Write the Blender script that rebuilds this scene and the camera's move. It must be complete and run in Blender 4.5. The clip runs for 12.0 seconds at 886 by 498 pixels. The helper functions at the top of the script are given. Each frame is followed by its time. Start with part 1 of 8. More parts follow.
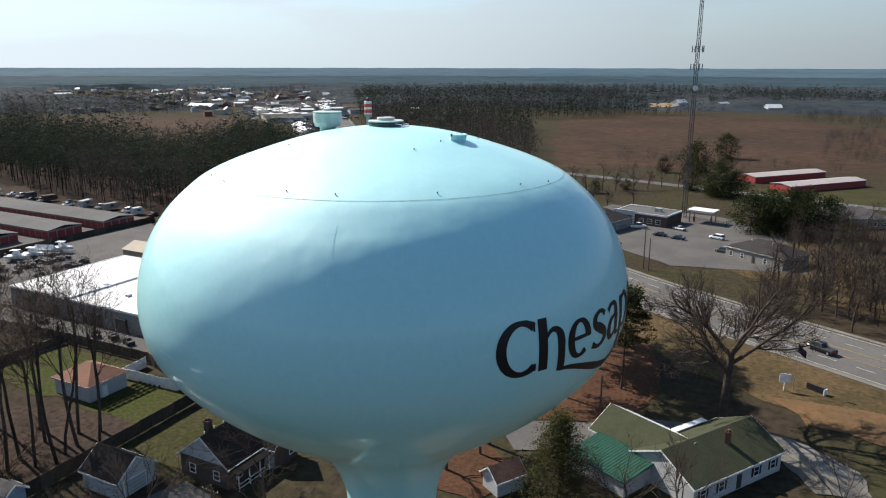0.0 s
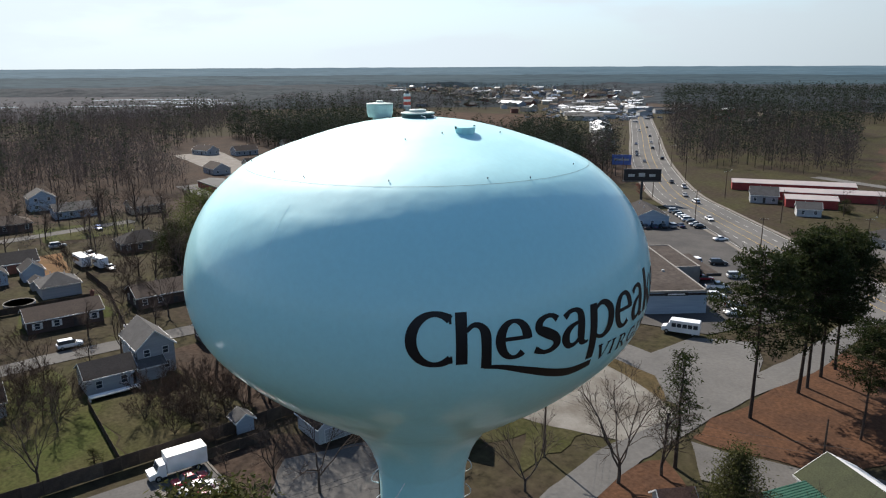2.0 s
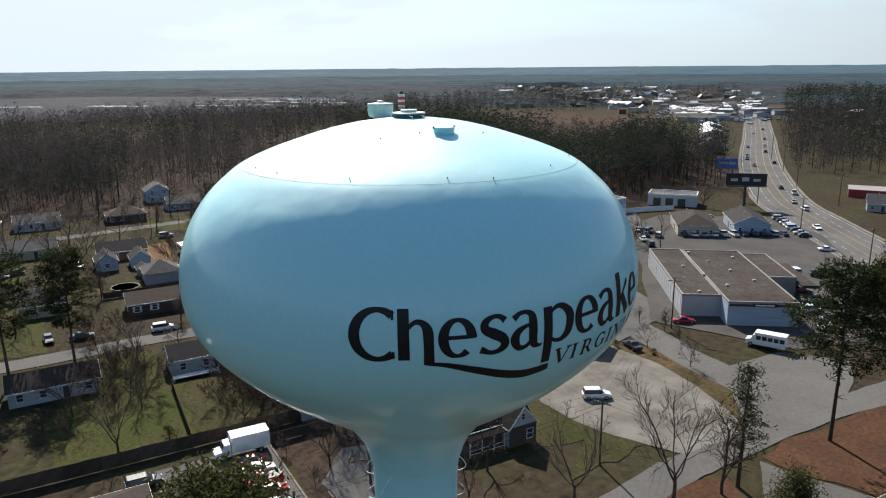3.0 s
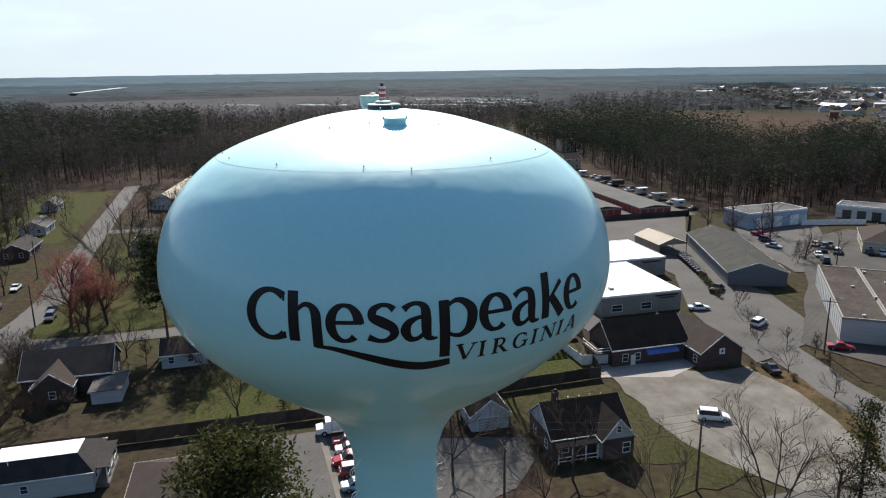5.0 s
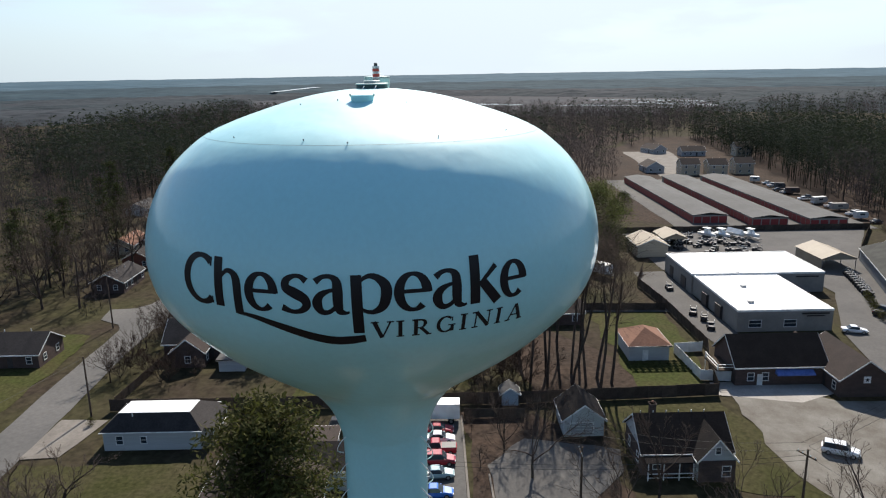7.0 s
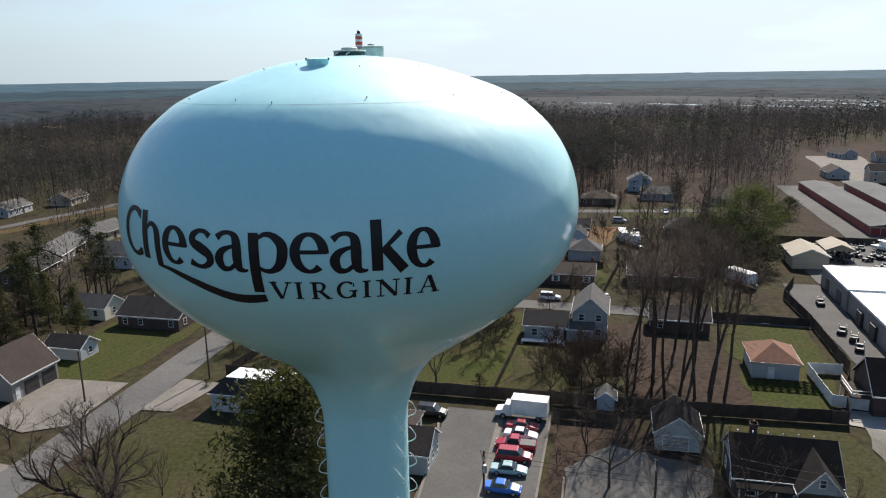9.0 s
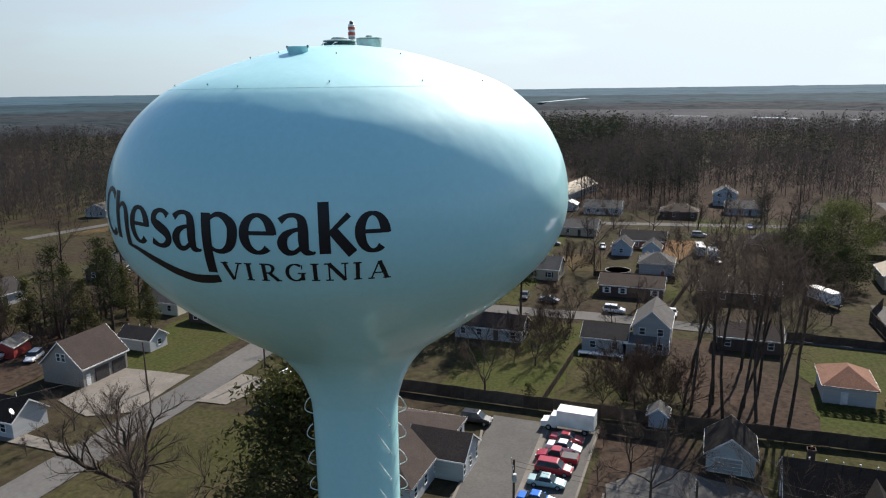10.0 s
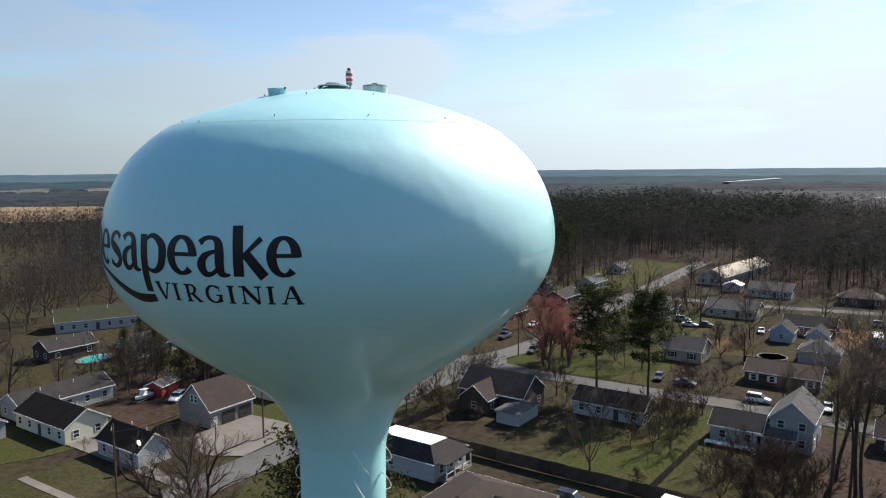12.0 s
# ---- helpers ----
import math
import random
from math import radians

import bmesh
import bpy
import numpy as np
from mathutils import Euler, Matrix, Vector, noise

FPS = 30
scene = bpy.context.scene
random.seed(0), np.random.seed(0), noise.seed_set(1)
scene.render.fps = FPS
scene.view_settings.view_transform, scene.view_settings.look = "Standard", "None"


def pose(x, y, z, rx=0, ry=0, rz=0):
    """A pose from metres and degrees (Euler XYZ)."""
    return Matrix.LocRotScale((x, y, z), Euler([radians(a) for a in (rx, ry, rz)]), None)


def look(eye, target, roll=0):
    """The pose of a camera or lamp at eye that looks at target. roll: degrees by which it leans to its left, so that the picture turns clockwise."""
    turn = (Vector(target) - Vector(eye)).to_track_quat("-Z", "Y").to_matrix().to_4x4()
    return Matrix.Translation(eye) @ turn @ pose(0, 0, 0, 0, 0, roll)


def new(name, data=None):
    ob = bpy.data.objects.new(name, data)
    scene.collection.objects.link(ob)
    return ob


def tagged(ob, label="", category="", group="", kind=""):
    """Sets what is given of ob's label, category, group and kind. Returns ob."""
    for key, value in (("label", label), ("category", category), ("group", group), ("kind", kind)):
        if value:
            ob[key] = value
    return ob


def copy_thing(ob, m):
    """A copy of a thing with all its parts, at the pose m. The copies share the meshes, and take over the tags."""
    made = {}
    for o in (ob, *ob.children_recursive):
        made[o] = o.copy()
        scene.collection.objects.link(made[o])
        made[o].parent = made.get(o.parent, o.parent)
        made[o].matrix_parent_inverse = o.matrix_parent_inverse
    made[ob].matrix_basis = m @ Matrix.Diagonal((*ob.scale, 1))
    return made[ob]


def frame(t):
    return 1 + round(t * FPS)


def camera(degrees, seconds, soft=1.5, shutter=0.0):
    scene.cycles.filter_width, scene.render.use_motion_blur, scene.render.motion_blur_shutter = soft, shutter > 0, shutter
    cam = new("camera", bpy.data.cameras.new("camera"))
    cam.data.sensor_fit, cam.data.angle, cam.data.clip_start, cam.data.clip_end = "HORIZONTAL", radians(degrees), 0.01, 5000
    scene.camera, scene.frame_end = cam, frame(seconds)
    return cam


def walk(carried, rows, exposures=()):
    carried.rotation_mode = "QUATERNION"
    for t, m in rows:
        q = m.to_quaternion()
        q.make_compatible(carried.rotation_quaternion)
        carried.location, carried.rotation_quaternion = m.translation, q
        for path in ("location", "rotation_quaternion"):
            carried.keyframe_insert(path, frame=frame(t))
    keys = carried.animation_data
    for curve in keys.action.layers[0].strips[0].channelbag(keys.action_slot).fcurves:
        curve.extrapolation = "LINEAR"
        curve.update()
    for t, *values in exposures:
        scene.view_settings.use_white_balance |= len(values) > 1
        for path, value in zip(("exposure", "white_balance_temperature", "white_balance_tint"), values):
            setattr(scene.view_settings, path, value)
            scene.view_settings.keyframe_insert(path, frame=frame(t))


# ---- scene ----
cam = camera(62.9, 12.0, 1.15)
METRES, EYE, TILT, LEAN, TURN = 72.0, 53.6, -14.244, -0.087, 27.7
ROWS = [
    (0.0, 0.0, 0.0, 0.0, -0.0, 0.0, -0.0),
    (0.5, 0.054, 0.0018, -0.0007, 6.61, -0.09, -1.6),
    (1.0, 0.107, 0.0071, -0.0002, 12.81, -0.38, -3.05),
    (1.5, 0.154, 0.0169, 0.0012, 18.68, -0.8, -4.39),
    (2.0, 0.2005, 0.0312, 0.0038, 23.66, -1.24, -5.46),
    (2.5, 0.2415, 0.0471, 0.0079, 27.95, -1.67, -6.31),
    (3.0, 0.282, 0.0672, 0.0127, 32.13, -2.16, -7.09),
    (5.0, 0.41, 0.1728, 0.0306, 47.15, -4.31, -9.62),
    (5.5, 0.4332, 0.2022, 0.0341, 50.71, -4.92, -10.17),
    (6.0, 0.4546, 0.2349, 0.0378, 54.52, -5.58, -10.72),
    (6.5, 0.4717, 0.2639, 0.0404, 57.56, -6.13, -11.08),
    (7.0, 0.488, 0.2978, 0.0434, 61.22, -6.85, -11.54),
    (9.0, 0.5288, 0.4484, 0.0545, 75.34, -9.89, -12.84),
    (9.5, 0.5335, 0.4879, 0.055, 78.88, -10.52, -13.08),
    (10.0, 0.5367, 0.5286, 0.0563, 82.64, -10.6, -13.29),
    (10.5, 0.538, 0.566, 0.0578, 86.29, -10.65, -13.44),
    (11.0, 0.5375, 0.6055, 0.0598, 90.03, -10.52, -13.55),
    (11.5, 0.5339, 0.6422, 0.0616, 93.37, -9.61, -13.62),
    (12.0, 0.5287, 0.6812, 0.0642, 97.15, -7.93, -13.64),
]
START = pose(20.0, -31.8, EYE, TILT, LEAN, TURN)
walk(cam, [(t, START @ pose(METRES * x, METRES * y, METRES * z, 90 + pitch, roll, yaw)) for t, x, y, z, yaw, pitch, roll in ROWS],
     exposures=[(0.0, 0.76, 6280, 9), (12.0, 0.76, 6280, 9)])

# ---- daylight: a hazy winter noon, sun ahead of the lettered side ----
SUN_AZ, SUN_EL = radians(-78.5), radians(40.0)   # azimuth from +y, clockwise
SUN_DIR = Vector((math.sin(SUN_AZ) * math.cos(SUN_EL), math.cos(SUN_AZ) * math.cos(SUN_EL), math.sin(SUN_EL)))
world = bpy.data.worlds.new("winter_sky")
scene.world = world
world.use_nodes = True
wn, wl = world.node_tree.nodes, world.node_tree.links
wn.clear()
w_out = wn.new("ShaderNodeOutputWorld")
w_bg = wn.new("ShaderNodeBackground")
w_bg.inputs["Strength"].default_value = 0.085
HAZE_THIN, HAZE_THICK, HAZE_BASE, HAZE_SUN = 0.10, 1.0, 2.75, 4.1
sky = wn.new("ShaderNodeTexSky")
sky.sky_type = "NISHITA"
sky.sun_disc = False
sky.sun_elevation, sky.sun_rotation = SUN_EL, SUN_AZ
sky.air_density, sky.dust_density, sky.ozone_density = 0.9, 0.4, 1.6
# thin high cloud and haze: thicker towards the horizon, brighter towards the sun
w_co = wn.new("ShaderNodeTexCoord")
w_map = wn.new("ShaderNodeMapping")
w_map.inputs["Scale"].default_value = (1.6, 1.6, 7.0)
w_noise = wn.new("ShaderNodeTexNoise")
w_noise.inputs["Scale"].default_value, w_noise.inputs["Detail"].default_value, w_noise.inputs["Roughness"].default_value = 1.7, 6.0, 0.52


def w_math(op, a, b=None):
    node = wn.new("ShaderNodeMath")
    node.operation = op
    for k, v in enumerate((a, b)):
        if isinstance(v, (int, float)):
            node.inputs[k].default_value = v
        elif v is not None:
            wl.new(v, node.inputs[k])
    return node.outputs["Value"]


def w_range(value, f0, f1, t0, t1):
    node = wn.new("ShaderNodeMapRange")
    for key, v in (("From Min", f0), ("From Max", f1), ("To Min", t0), ("To Max", t1)):
        node.inputs[key].default_value = v
    node.interpolation_type = "SMOOTHSTEP"
    wl.new(value, node.inputs["Value"])
    return node.outputs["Result"]


wl.new(w_co.outputs["Generated"], w_map.inputs["Vector"])
wl.new(w_map.outputs["Vector"], w_noise.inputs["Vector"])
w_sep = wn.new("ShaderNodeSeparateXYZ")
wl.new(w_co.outputs["Generated"], w_sep.inputs["Vector"])
w_dot = wn.new("ShaderNodeVectorMath")
w_dot.operation = "DOT_PRODUCT"
wl.new(w_co.outputs["Generated"], w_dot.inputs[0])
w_dot.inputs[1].default_value = SUN_DIR
toward = w_range(w_dot.outputs["Value"], -0.2, 0.95, 0.0, 1.0)
low = w_range(w_sep.outputs["Z"], 0.0, 0.75, 1.0, 0.12)
cloud = w_range(w_noise.outputs["Fac"], 0.44, 0.56, HAZE_THIN, HAZE_THICK)
cover = w_math("MULTIPLY", cloud, w_math("MULTIPLY", low, w_math("ADD", w_math("MULTIPLY", toward, 0.90), 0.10)))
rim = w_range(w_sep.outputs["Z"], 0.0, 0.20, 0.90, 0.0)
bright = w_math("ADD", w_math("MULTIPLY", w_math("POWER", toward, 1.5), HAZE_SUN), HAZE_BASE)
w_white = wn.new("ShaderNodeVectorMath")
w_white.operation = "SCALE"
w_white.inputs[0].default_value = (0.91, 1.0, 1.06)
wl.new(bright, w_white.inputs["Scale"])
w_mix = wn.new("ShaderNodeMixRGB")
wl.new(cover, w_mix.inputs["Fac"])
w_rim = wn.new("ShaderNodeMixRGB")   # blue-white haze low over the land
w_low = wn.new("ShaderNodeVectorMath")
w_low.operation = "SCALE"
w_low.inputs[0].default_value = (0.82, 0.96, 1.05)
wl.new(bright, w_low.inputs["Scale"])
wl.new(w_low.outputs["Vector"], w_rim.inputs["Color2"])
wl.new(rim, w_rim.inputs["Fac"])
wl.new(sky.outputs["Color"], w_rim.inputs["Color1"])
wl.new(w_rim.outputs["Color"], w_mix.inputs["Color1"])
wl.new(w_white.outputs["Vector"], w_mix.inputs["Color2"])
wl.new(w_mix.outputs["Color"], w_bg.inputs["Color"])
wl.new(w_bg.outputs["Background"], w_out.inputs["Surface"])

sun_data = bpy.data.lights.new("sun", "SUN")
sun_data.energy, sun_data.angle, sun_data.color = 5.0, radians(0.6), (1.0, 0.905, 0.79)
sun = new("sun", sun_data)
sun.matrix_world = look((0, 0, 200), Vector((0, 0, 200)) - SUN_DIR)


# ---- materials ----
def mat(name, c1, c2=None, scale=1.0, rough=0.85, bump=0.0, metal=0.0, rnd=0.0, fine=8.0, spread=0.25, coat=0.0, stretch=(1, 1, 1), island=False, lo=0.38, hi=0.62, spec=0.3):
    m = bpy.data.materials.new(name)
    m.use_nodes = True
    n, l = m.node_tree.nodes, m.node_tree.links
    p = n["Principled BSDF"]
    p.inputs["Roughness"].default_value, p.inputs["Metallic"].default_value = rough, metal
    p.inputs["Specular IOR Level"].default_value = spec
    p.inputs["Coat Weight"].default_value = coat
    co, mp = n.new("ShaderNodeTexCoord"), n.new("ShaderNodeMapping")
    mp.inputs["Scale"].default_value = stretch
    l.new(co.outputs["Object"], mp.inputs["Vector"])
    big, small = n.new("ShaderNodeTexNoise"), n.new("ShaderNodeTexNoise")
    for t, s, d in ((big, scale, 5.0), (small, scale * fine, 4.0)):
        t.inputs["Scale"].default_value, t.inputs["Detail"].default_value = s, d
        t.inputs["Roughness"].default_value = 0.62
        l.new(mp.outputs["Vector"], t.inputs["Vector"])
    ramp = n.new("ShaderNodeMapRange")
    ramp.inputs["From Min"].default_value, ramp.inputs["From Max"].default_value = lo, hi
    l.new(big.outputs["Fac"], ramp.inputs["Value"])
    mix = n.new("ShaderNodeMixRGB")
    c2 = c2 or tuple(v * 0.75 for v in c1)
    mix.inputs["Color1"].default_value, mix.inputs["Color2"].default_value = (*c1, 1), (*c2, 1)
    l.new(ramp.outputs["Result"], mix.inputs["Fac"])
    vary = n.new("ShaderNodeMapRange")
    vary.inputs["From Min"].default_value, vary.inputs["From Max"].default_value = 0.3, 0.7
    vary.inputs["To Min"].default_value, vary.inputs["To Max"].default_value = 1 - spread, 1 + spread
    l.new(small.outputs["Fac"], vary.inputs["Value"])
    value = vary.outputs["Result"]
    if rnd:
        src = n.new("ShaderNodeNewGeometry").outputs["Random Per Island"] if island else n.new("ShaderNodeObjectInfo").outputs["Random"]
        r = n.new("ShaderNodeMapRange")
        r.inputs["To Min"].default_value, r.inputs["To Max"].default_value = 1 - rnd, 1 + rnd
        l.new(src, r.inputs["Value"])
        times = n.new("ShaderNodeMath")
        times.operation = "MULTIPLY"
        l.new(value, times.inputs[0])
        l.new(r.outputs["Result"], times.inputs[1])
        value = times.outputs["Value"]
    vm = n.new("ShaderNodeVectorMath")
    vm.operation = "SCALE"
    l.new(mix.outputs["Color"], vm.inputs[0])
    l.new(value, vm.inputs["Scale"])
    l.new(vm.outputs["Vector"], p.inputs["Base Color"])
    if bump:
        b = n.new("ShaderNodeBump")
        b.inputs["Strength"].default_value, b.inputs["Distance"].default_value = bump, 0.05
        l.new(small.outputs["Fac"], b.inputs["Height"])
        l.new(b.outputs["Normal"], p.inputs["Normal"])
    return m


M = {
    "ground": mat("winter_ground", (0.038, 0.029, 0.021), (0.042, 0.039, 0.019), 0.045, 0.95, 0.4, fine=14, spread=0.4, spec=0.04),
    "lawn": mat("winter_lawn", (0.037, 0.038, 0.014), (0.052, 0.045, 0.024), 0.09, 0.95, 0.4, fine=16, spread=0.35, spec=0.04),
    "lawn_green": mat("green_lawn", (0.041, 0.049, 0.014), (0.051, 0.047, 0.020), 0.10, 0.95, 0.4, fine=16, spread=0.35, spec=0.04),
    "lawn_dry": mat("dry_grass", (0.091, 0.064, 0.034), (0.049, 0.040, 0.020), 0.07, 0.95, 0.4, fine=14, spread=0.35, spec=0.04),
    "litter": mat("leaf_litter", (0.038, 0.029, 0.023), (0.052, 0.036, 0.027), 0.08, 0.95, 0.5, fine=12, spread=0.45, spec=0.04),
    "mulch": mat("pine_straw", (0.083, 0.043, 0.025), (0.061, 0.034, 0.022), 0.12, 0.95, 0.5, fine=14, spread=0.3, spec=0.04),
    "marsh": mat("brown_marsh_grass", (0.058, 0.036, 0.025), (0.040, 0.029, 0.020), 0.012, 0.95, 0.3, fine=10, spread=0.3, spec=0.04),
    "tan_field": mat("tan_stubble_field", (0.245, 0.180, 0.115), (0.187, 0.137, 0.086), 0.006, 0.95, 0.2, fine=12, spec=0.04),
    "orange_dirt": mat("orange_bare_dirt", (0.150, 0.086, 0.044), (0.105, 0.070, 0.038), 0.12, 0.95, 0.4, spec=0.04),
    "asphalt": mat("grey_asphalt", (0.082, 0.078, 0.074), (0.103, 0.098, 0.092), 0.10, 0.9, 0.3, fine=30, spread=0.14, spec=0.12),
    "asphalt_dark": mat("dark_asphalt", (0.055, 0.052, 0.050), (0.076, 0.071, 0.066), 0.10, 0.9, 0.3, fine=30, spread=0.15, spec=0.12),
    "road": mat("worn_road_asphalt", (0.118, 0.113, 0.107), (0.092, 0.089, 0.085), 0.05, 0.9, 0.3, fine=30, spread=0.12, spec=0.12),
    "concrete": mat("pale_concrete", (0.177, 0.160, 0.141), (0.138, 0.124, 0.108), 0.2, 0.9, 0.3, fine=12, spread=0.12, spec=0.12),
    "concrete_pale": mat("bright_new_concrete", (0.330, 0.310, 0.285), (0.285, 0.265, 0.240), 0.2, 0.9, 0.3, fine=12, spread=0.1, spec=0.12),
    # far marsh: brown greyed and cooled in the colour to stand for haze
    "far_marsh": mat("haze_greyed_far_marsh", (0.058, 0.056, 0.060), (0.044, 0.046, 0.052), 0.008, 0.95, 0.3, fine=10, spread=0.25, spec=0.04),
    "thicket": mat("brown_thicket_twigs", (0.052, 0.038, 0.032), (0.040, 0.031, 0.027), 0.5, 0.95, rnd=0.3, island=True, spec=0.04),
    "gravel": mat("sandy_gravel", (0.178, 0.168, 0.150), (0.112, 0.100, 0.084), 0.16, 0.95, 0.5, fine=40, spread=0.16, spec=0.12),
    "line_white": mat("road_paint_white", (0.55, 0.54, 0.5), rough=0.8, scale=2),
    "line_yellow": mat("road_paint_yellow", (0.45, 0.30, 0.06), rough=0.8, scale=2),
    "water": mat("pale_water", (0.40, 0.43, 0.44), rough=0.15, scale=0.02, spread=0.05),
    "pool_water": mat("turquoise_pool_water", (0.06, 0.42, 0.38), (0.05, 0.35, 0.33), rough=0.08, scale=0.6),
    "tank": mat("pale_blue_tank_paint", (0.350, 0.705, 0.728), (0.335, 0.690, 0.713), 0.12, 0.68, 0.015, fine=30, spread=0.03, coat=0.6, spec=0.5),
    "tank_dark": mat("green_grey_metal_deck", (0.055, 0.095, 0.090), rough=0.55, scale=3),
    "drum": mat("pale_green_grey_drum", (0.52, 0.60, 0.56), rough=0.5, scale=2, spread=0.1),
    "letter": mat("black_sign_paint", (0.010, 0.009, 0.012), rough=0.42, scale=1, spread=0.1),
    "seam": mat("dark_seam_line", (0.13, 0.17, 0.19), rough=0.6, scale=1),
    "pale_line": mat("pale_weld_line", (0.52, 0.82, 0.88), rough=0.5, scale=1, coat=0.4, spec=0.7, spread=0.03),
    "white_cable": mat("white_cable_sheath", (0.75, 0.78, 0.78), rough=0.4, scale=4),
    "beacon_red": mat("red_beacon_glass", (0.50, 0.09, 0.07), rough=0.25, scale=4, spread=0.1),
    "beacon_white": mat("white_beacon_band", (0.75, 0.72, 0.70), rough=0.35, scale=4, spread=0.1),
    "bark": mat("grey_brown_bark", (0.079, 0.061, 0.050), (0.053, 0.041, 0.035), 1.2, 0.95, 0.6, fine=6, spread=0.3, rnd=0.3, spec=0.04),
    "twig": mat("bare_twigs", (0.088, 0.070, 0.060), (0.066, 0.053, 0.046), 0.5, 0.95, rnd=0.25, spec=0.04),
    "twig_red": mat("reddish_budding_twigs", (0.24, 0.085, 0.075), (0.17, 0.08, 0.065), 0.5, 0.95, rnd=0.2, spec=0.04),
    "pine_bark": mat("dark_pine_bark", (0.075, 0.055, 0.044), (0.05, 0.04, 0.034), 1.5, 0.95, 0.6, rnd=0.2, spec=0.04),
    "needles": mat("dark_green_needles", (0.022, 0.030, 0.013), (0.034, 0.039, 0.016), 0.35, 0.8, rnd=0.35, island=True, fine=5, spec=0.04),
    "cedar": mat("olive_cedar_foliage", (0.050, 0.050, 0.022), (0.066, 0.066, 0.025), 0.5, 0.85, rnd=0.35, island=True, fine=5, spec=0.04),
    "holly": mat("yellow_green_foliage", (0.105, 0.115, 0.038), (0.075, 0.09, 0.03), 0.3, 0.8, rnd=0.35, island=True, fine=5, spec=0.04),
    "woods": mat("winter_woods_twigs", (0.052, 0.045, 0.045), (0.039, 0.035, 0.038), 0.02, 0.95, rnd=0.18, island=True, spread=0.12, spec=0.03),
    "woods_pine": mat("winter_woods_pines", (0.022, 0.028, 0.024), (0.031, 0.036, 0.030), 0.02, 0.9, rnd=0.2, island=True, spread=0.15, spec=0.03),
    # skyline rings: distance haze is put into the base colour, paler farther out
    "mid_skyline": mat("haze_blue_green_woods", (0.027, 0.046, 0.058), (0.038, 0.060, 0.072), 0.0022, 0.95, fine=10, spread=0.15, stretch=(1, 1, 4), spec=0.04),
    "skyline": mat("haze_blue_grey_skyline", (0.048, 0.084, 0.110), (0.064, 0.102, 0.128), 0.0016, 0.95, fine=10, spread=0.15, stretch=(1, 1, 4), spec=0.04),
    # canopy colour has some air haze mixed in, bluer than the near woods
    "far_woods": mat("hazed_woods_canopy", (0.026, 0.035, 0.040), (0.040, 0.044, 0.050), 0.0045, 0.95, 0.6, fine=14, spread=0.25, spec=0.04),
    "fence_wood": mat("dark_weathered_fence", (0.080, 0.062, 0.050), (0.055, 0.045, 0.038), 0.8, 0.9, 0.5, rnd=0.25, spec=0.04),
    "white_vinyl": mat("white_vinyl", (0.78, 0.78, 0.76), rough=0.45, scale=0.6, spread=0.06, fine=4),
    "white_siding": mat("white_siding", (0.414, 0.423, 0.427), (0.360, 0.369, 0.373), 0.5, 0.6, 0.2, spread=0.06, stretch=(0.3, 0.3, 4)),
    "slate_siding": mat("blue_grey_siding", (0.130, 0.140, 0.152), (0.105, 0.114, 0.126), 0.5, 0.7, 0.2, spread=0.08, stretch=(0.3, 0.3, 4)),
    "shingle_slate": mat("dark_slate_shingles", (0.060, 0.060, 0.054), (0.046, 0.046, 0.042), 0.35, 0.92, 0.4, fine=14, spread=0.2, spec=0.08),
    "grey_siding": mat("grey_siding", (0.324, 0.333, 0.342), (0.270, 0.279, 0.288), 0.5, 0.65, 0.2, spread=0.06, stretch=(0.3, 0.3, 4)),
    "blue_siding": mat("blue_grey_siding", (0.306, 0.378, 0.450), (0.252, 0.315, 0.387), 0.5, 0.65, 0.2, spread=0.06, stretch=(0.3, 0.3, 4)),
    "tan_siding": mat("tan_siding", (0.414, 0.360, 0.270), (0.360, 0.315, 0.243), 0.5, 0.65, 0.2, spread=0.06, stretch=(0.3, 0.3, 4)),
    "cream_siding": mat("cream_siding", (0.60, 0.58, 0.47), (0.54, 0.52, 0.42), 0.5, 0.65, 0.2, spread=0.06, stretch=(0.3, 0.3, 4)),
    "stucco_grey": mat("warm_grey_block", (0.239, 0.225, 0.205), (0.198, 0.187, 0.171), 0.3, 0.85, 0.3, spread=0.1),
    "brick_red": mat("red_brown_brick", (0.17, 0.070, 0.052), (0.13, 0.06, 0.045), 0.6, 0.9, 0.4, fine=10, spread=0.3, stretch=(1, 1, 3)),
    "brick_dark": mat("dark_brown_brick", (0.085, 0.058, 0.050), (0.065, 0.046, 0.04), 0.6, 0.9, 0.4, fine=10, spread=0.3, stretch=(1, 1, 3)),
    "shingle_black": mat("black_brown_shingles", (0.020, 0.017, 0.016), (0.014, 0.012, 0.012), 0.4, 0.92, 0.6, fine=12, spread=0.3, spec=0.10),
    "shingle_dark": mat("charcoal_shingles", (0.042, 0.038, 0.037), (0.032, 0.029, 0.029), 0.4, 0.92, 0.6, fine=12, spread=0.3, spec=0.12),
    "shingle_brown": mat("brown_shingles", (0.082, 0.063, 0.051), (0.068, 0.052, 0.043), 0.4, 0.92, 0.6, fine=12, spread=0.25, spec=0.12),
    "shingle_dark_brown": mat("dark_brown_shingles", (0.052, 0.040, 0.036), (0.042, 0.034, 0.030), 0.4, 0.92, 0.6, fine=12, spread=0.25, spec=0.12),
    "shingle_grey": mat("grey_shingles", (0.101, 0.097, 0.094), (0.081, 0.077, 0.074), 0.4, 0.92, 0.6, fine=12, spread=0.25, spec=0.12),
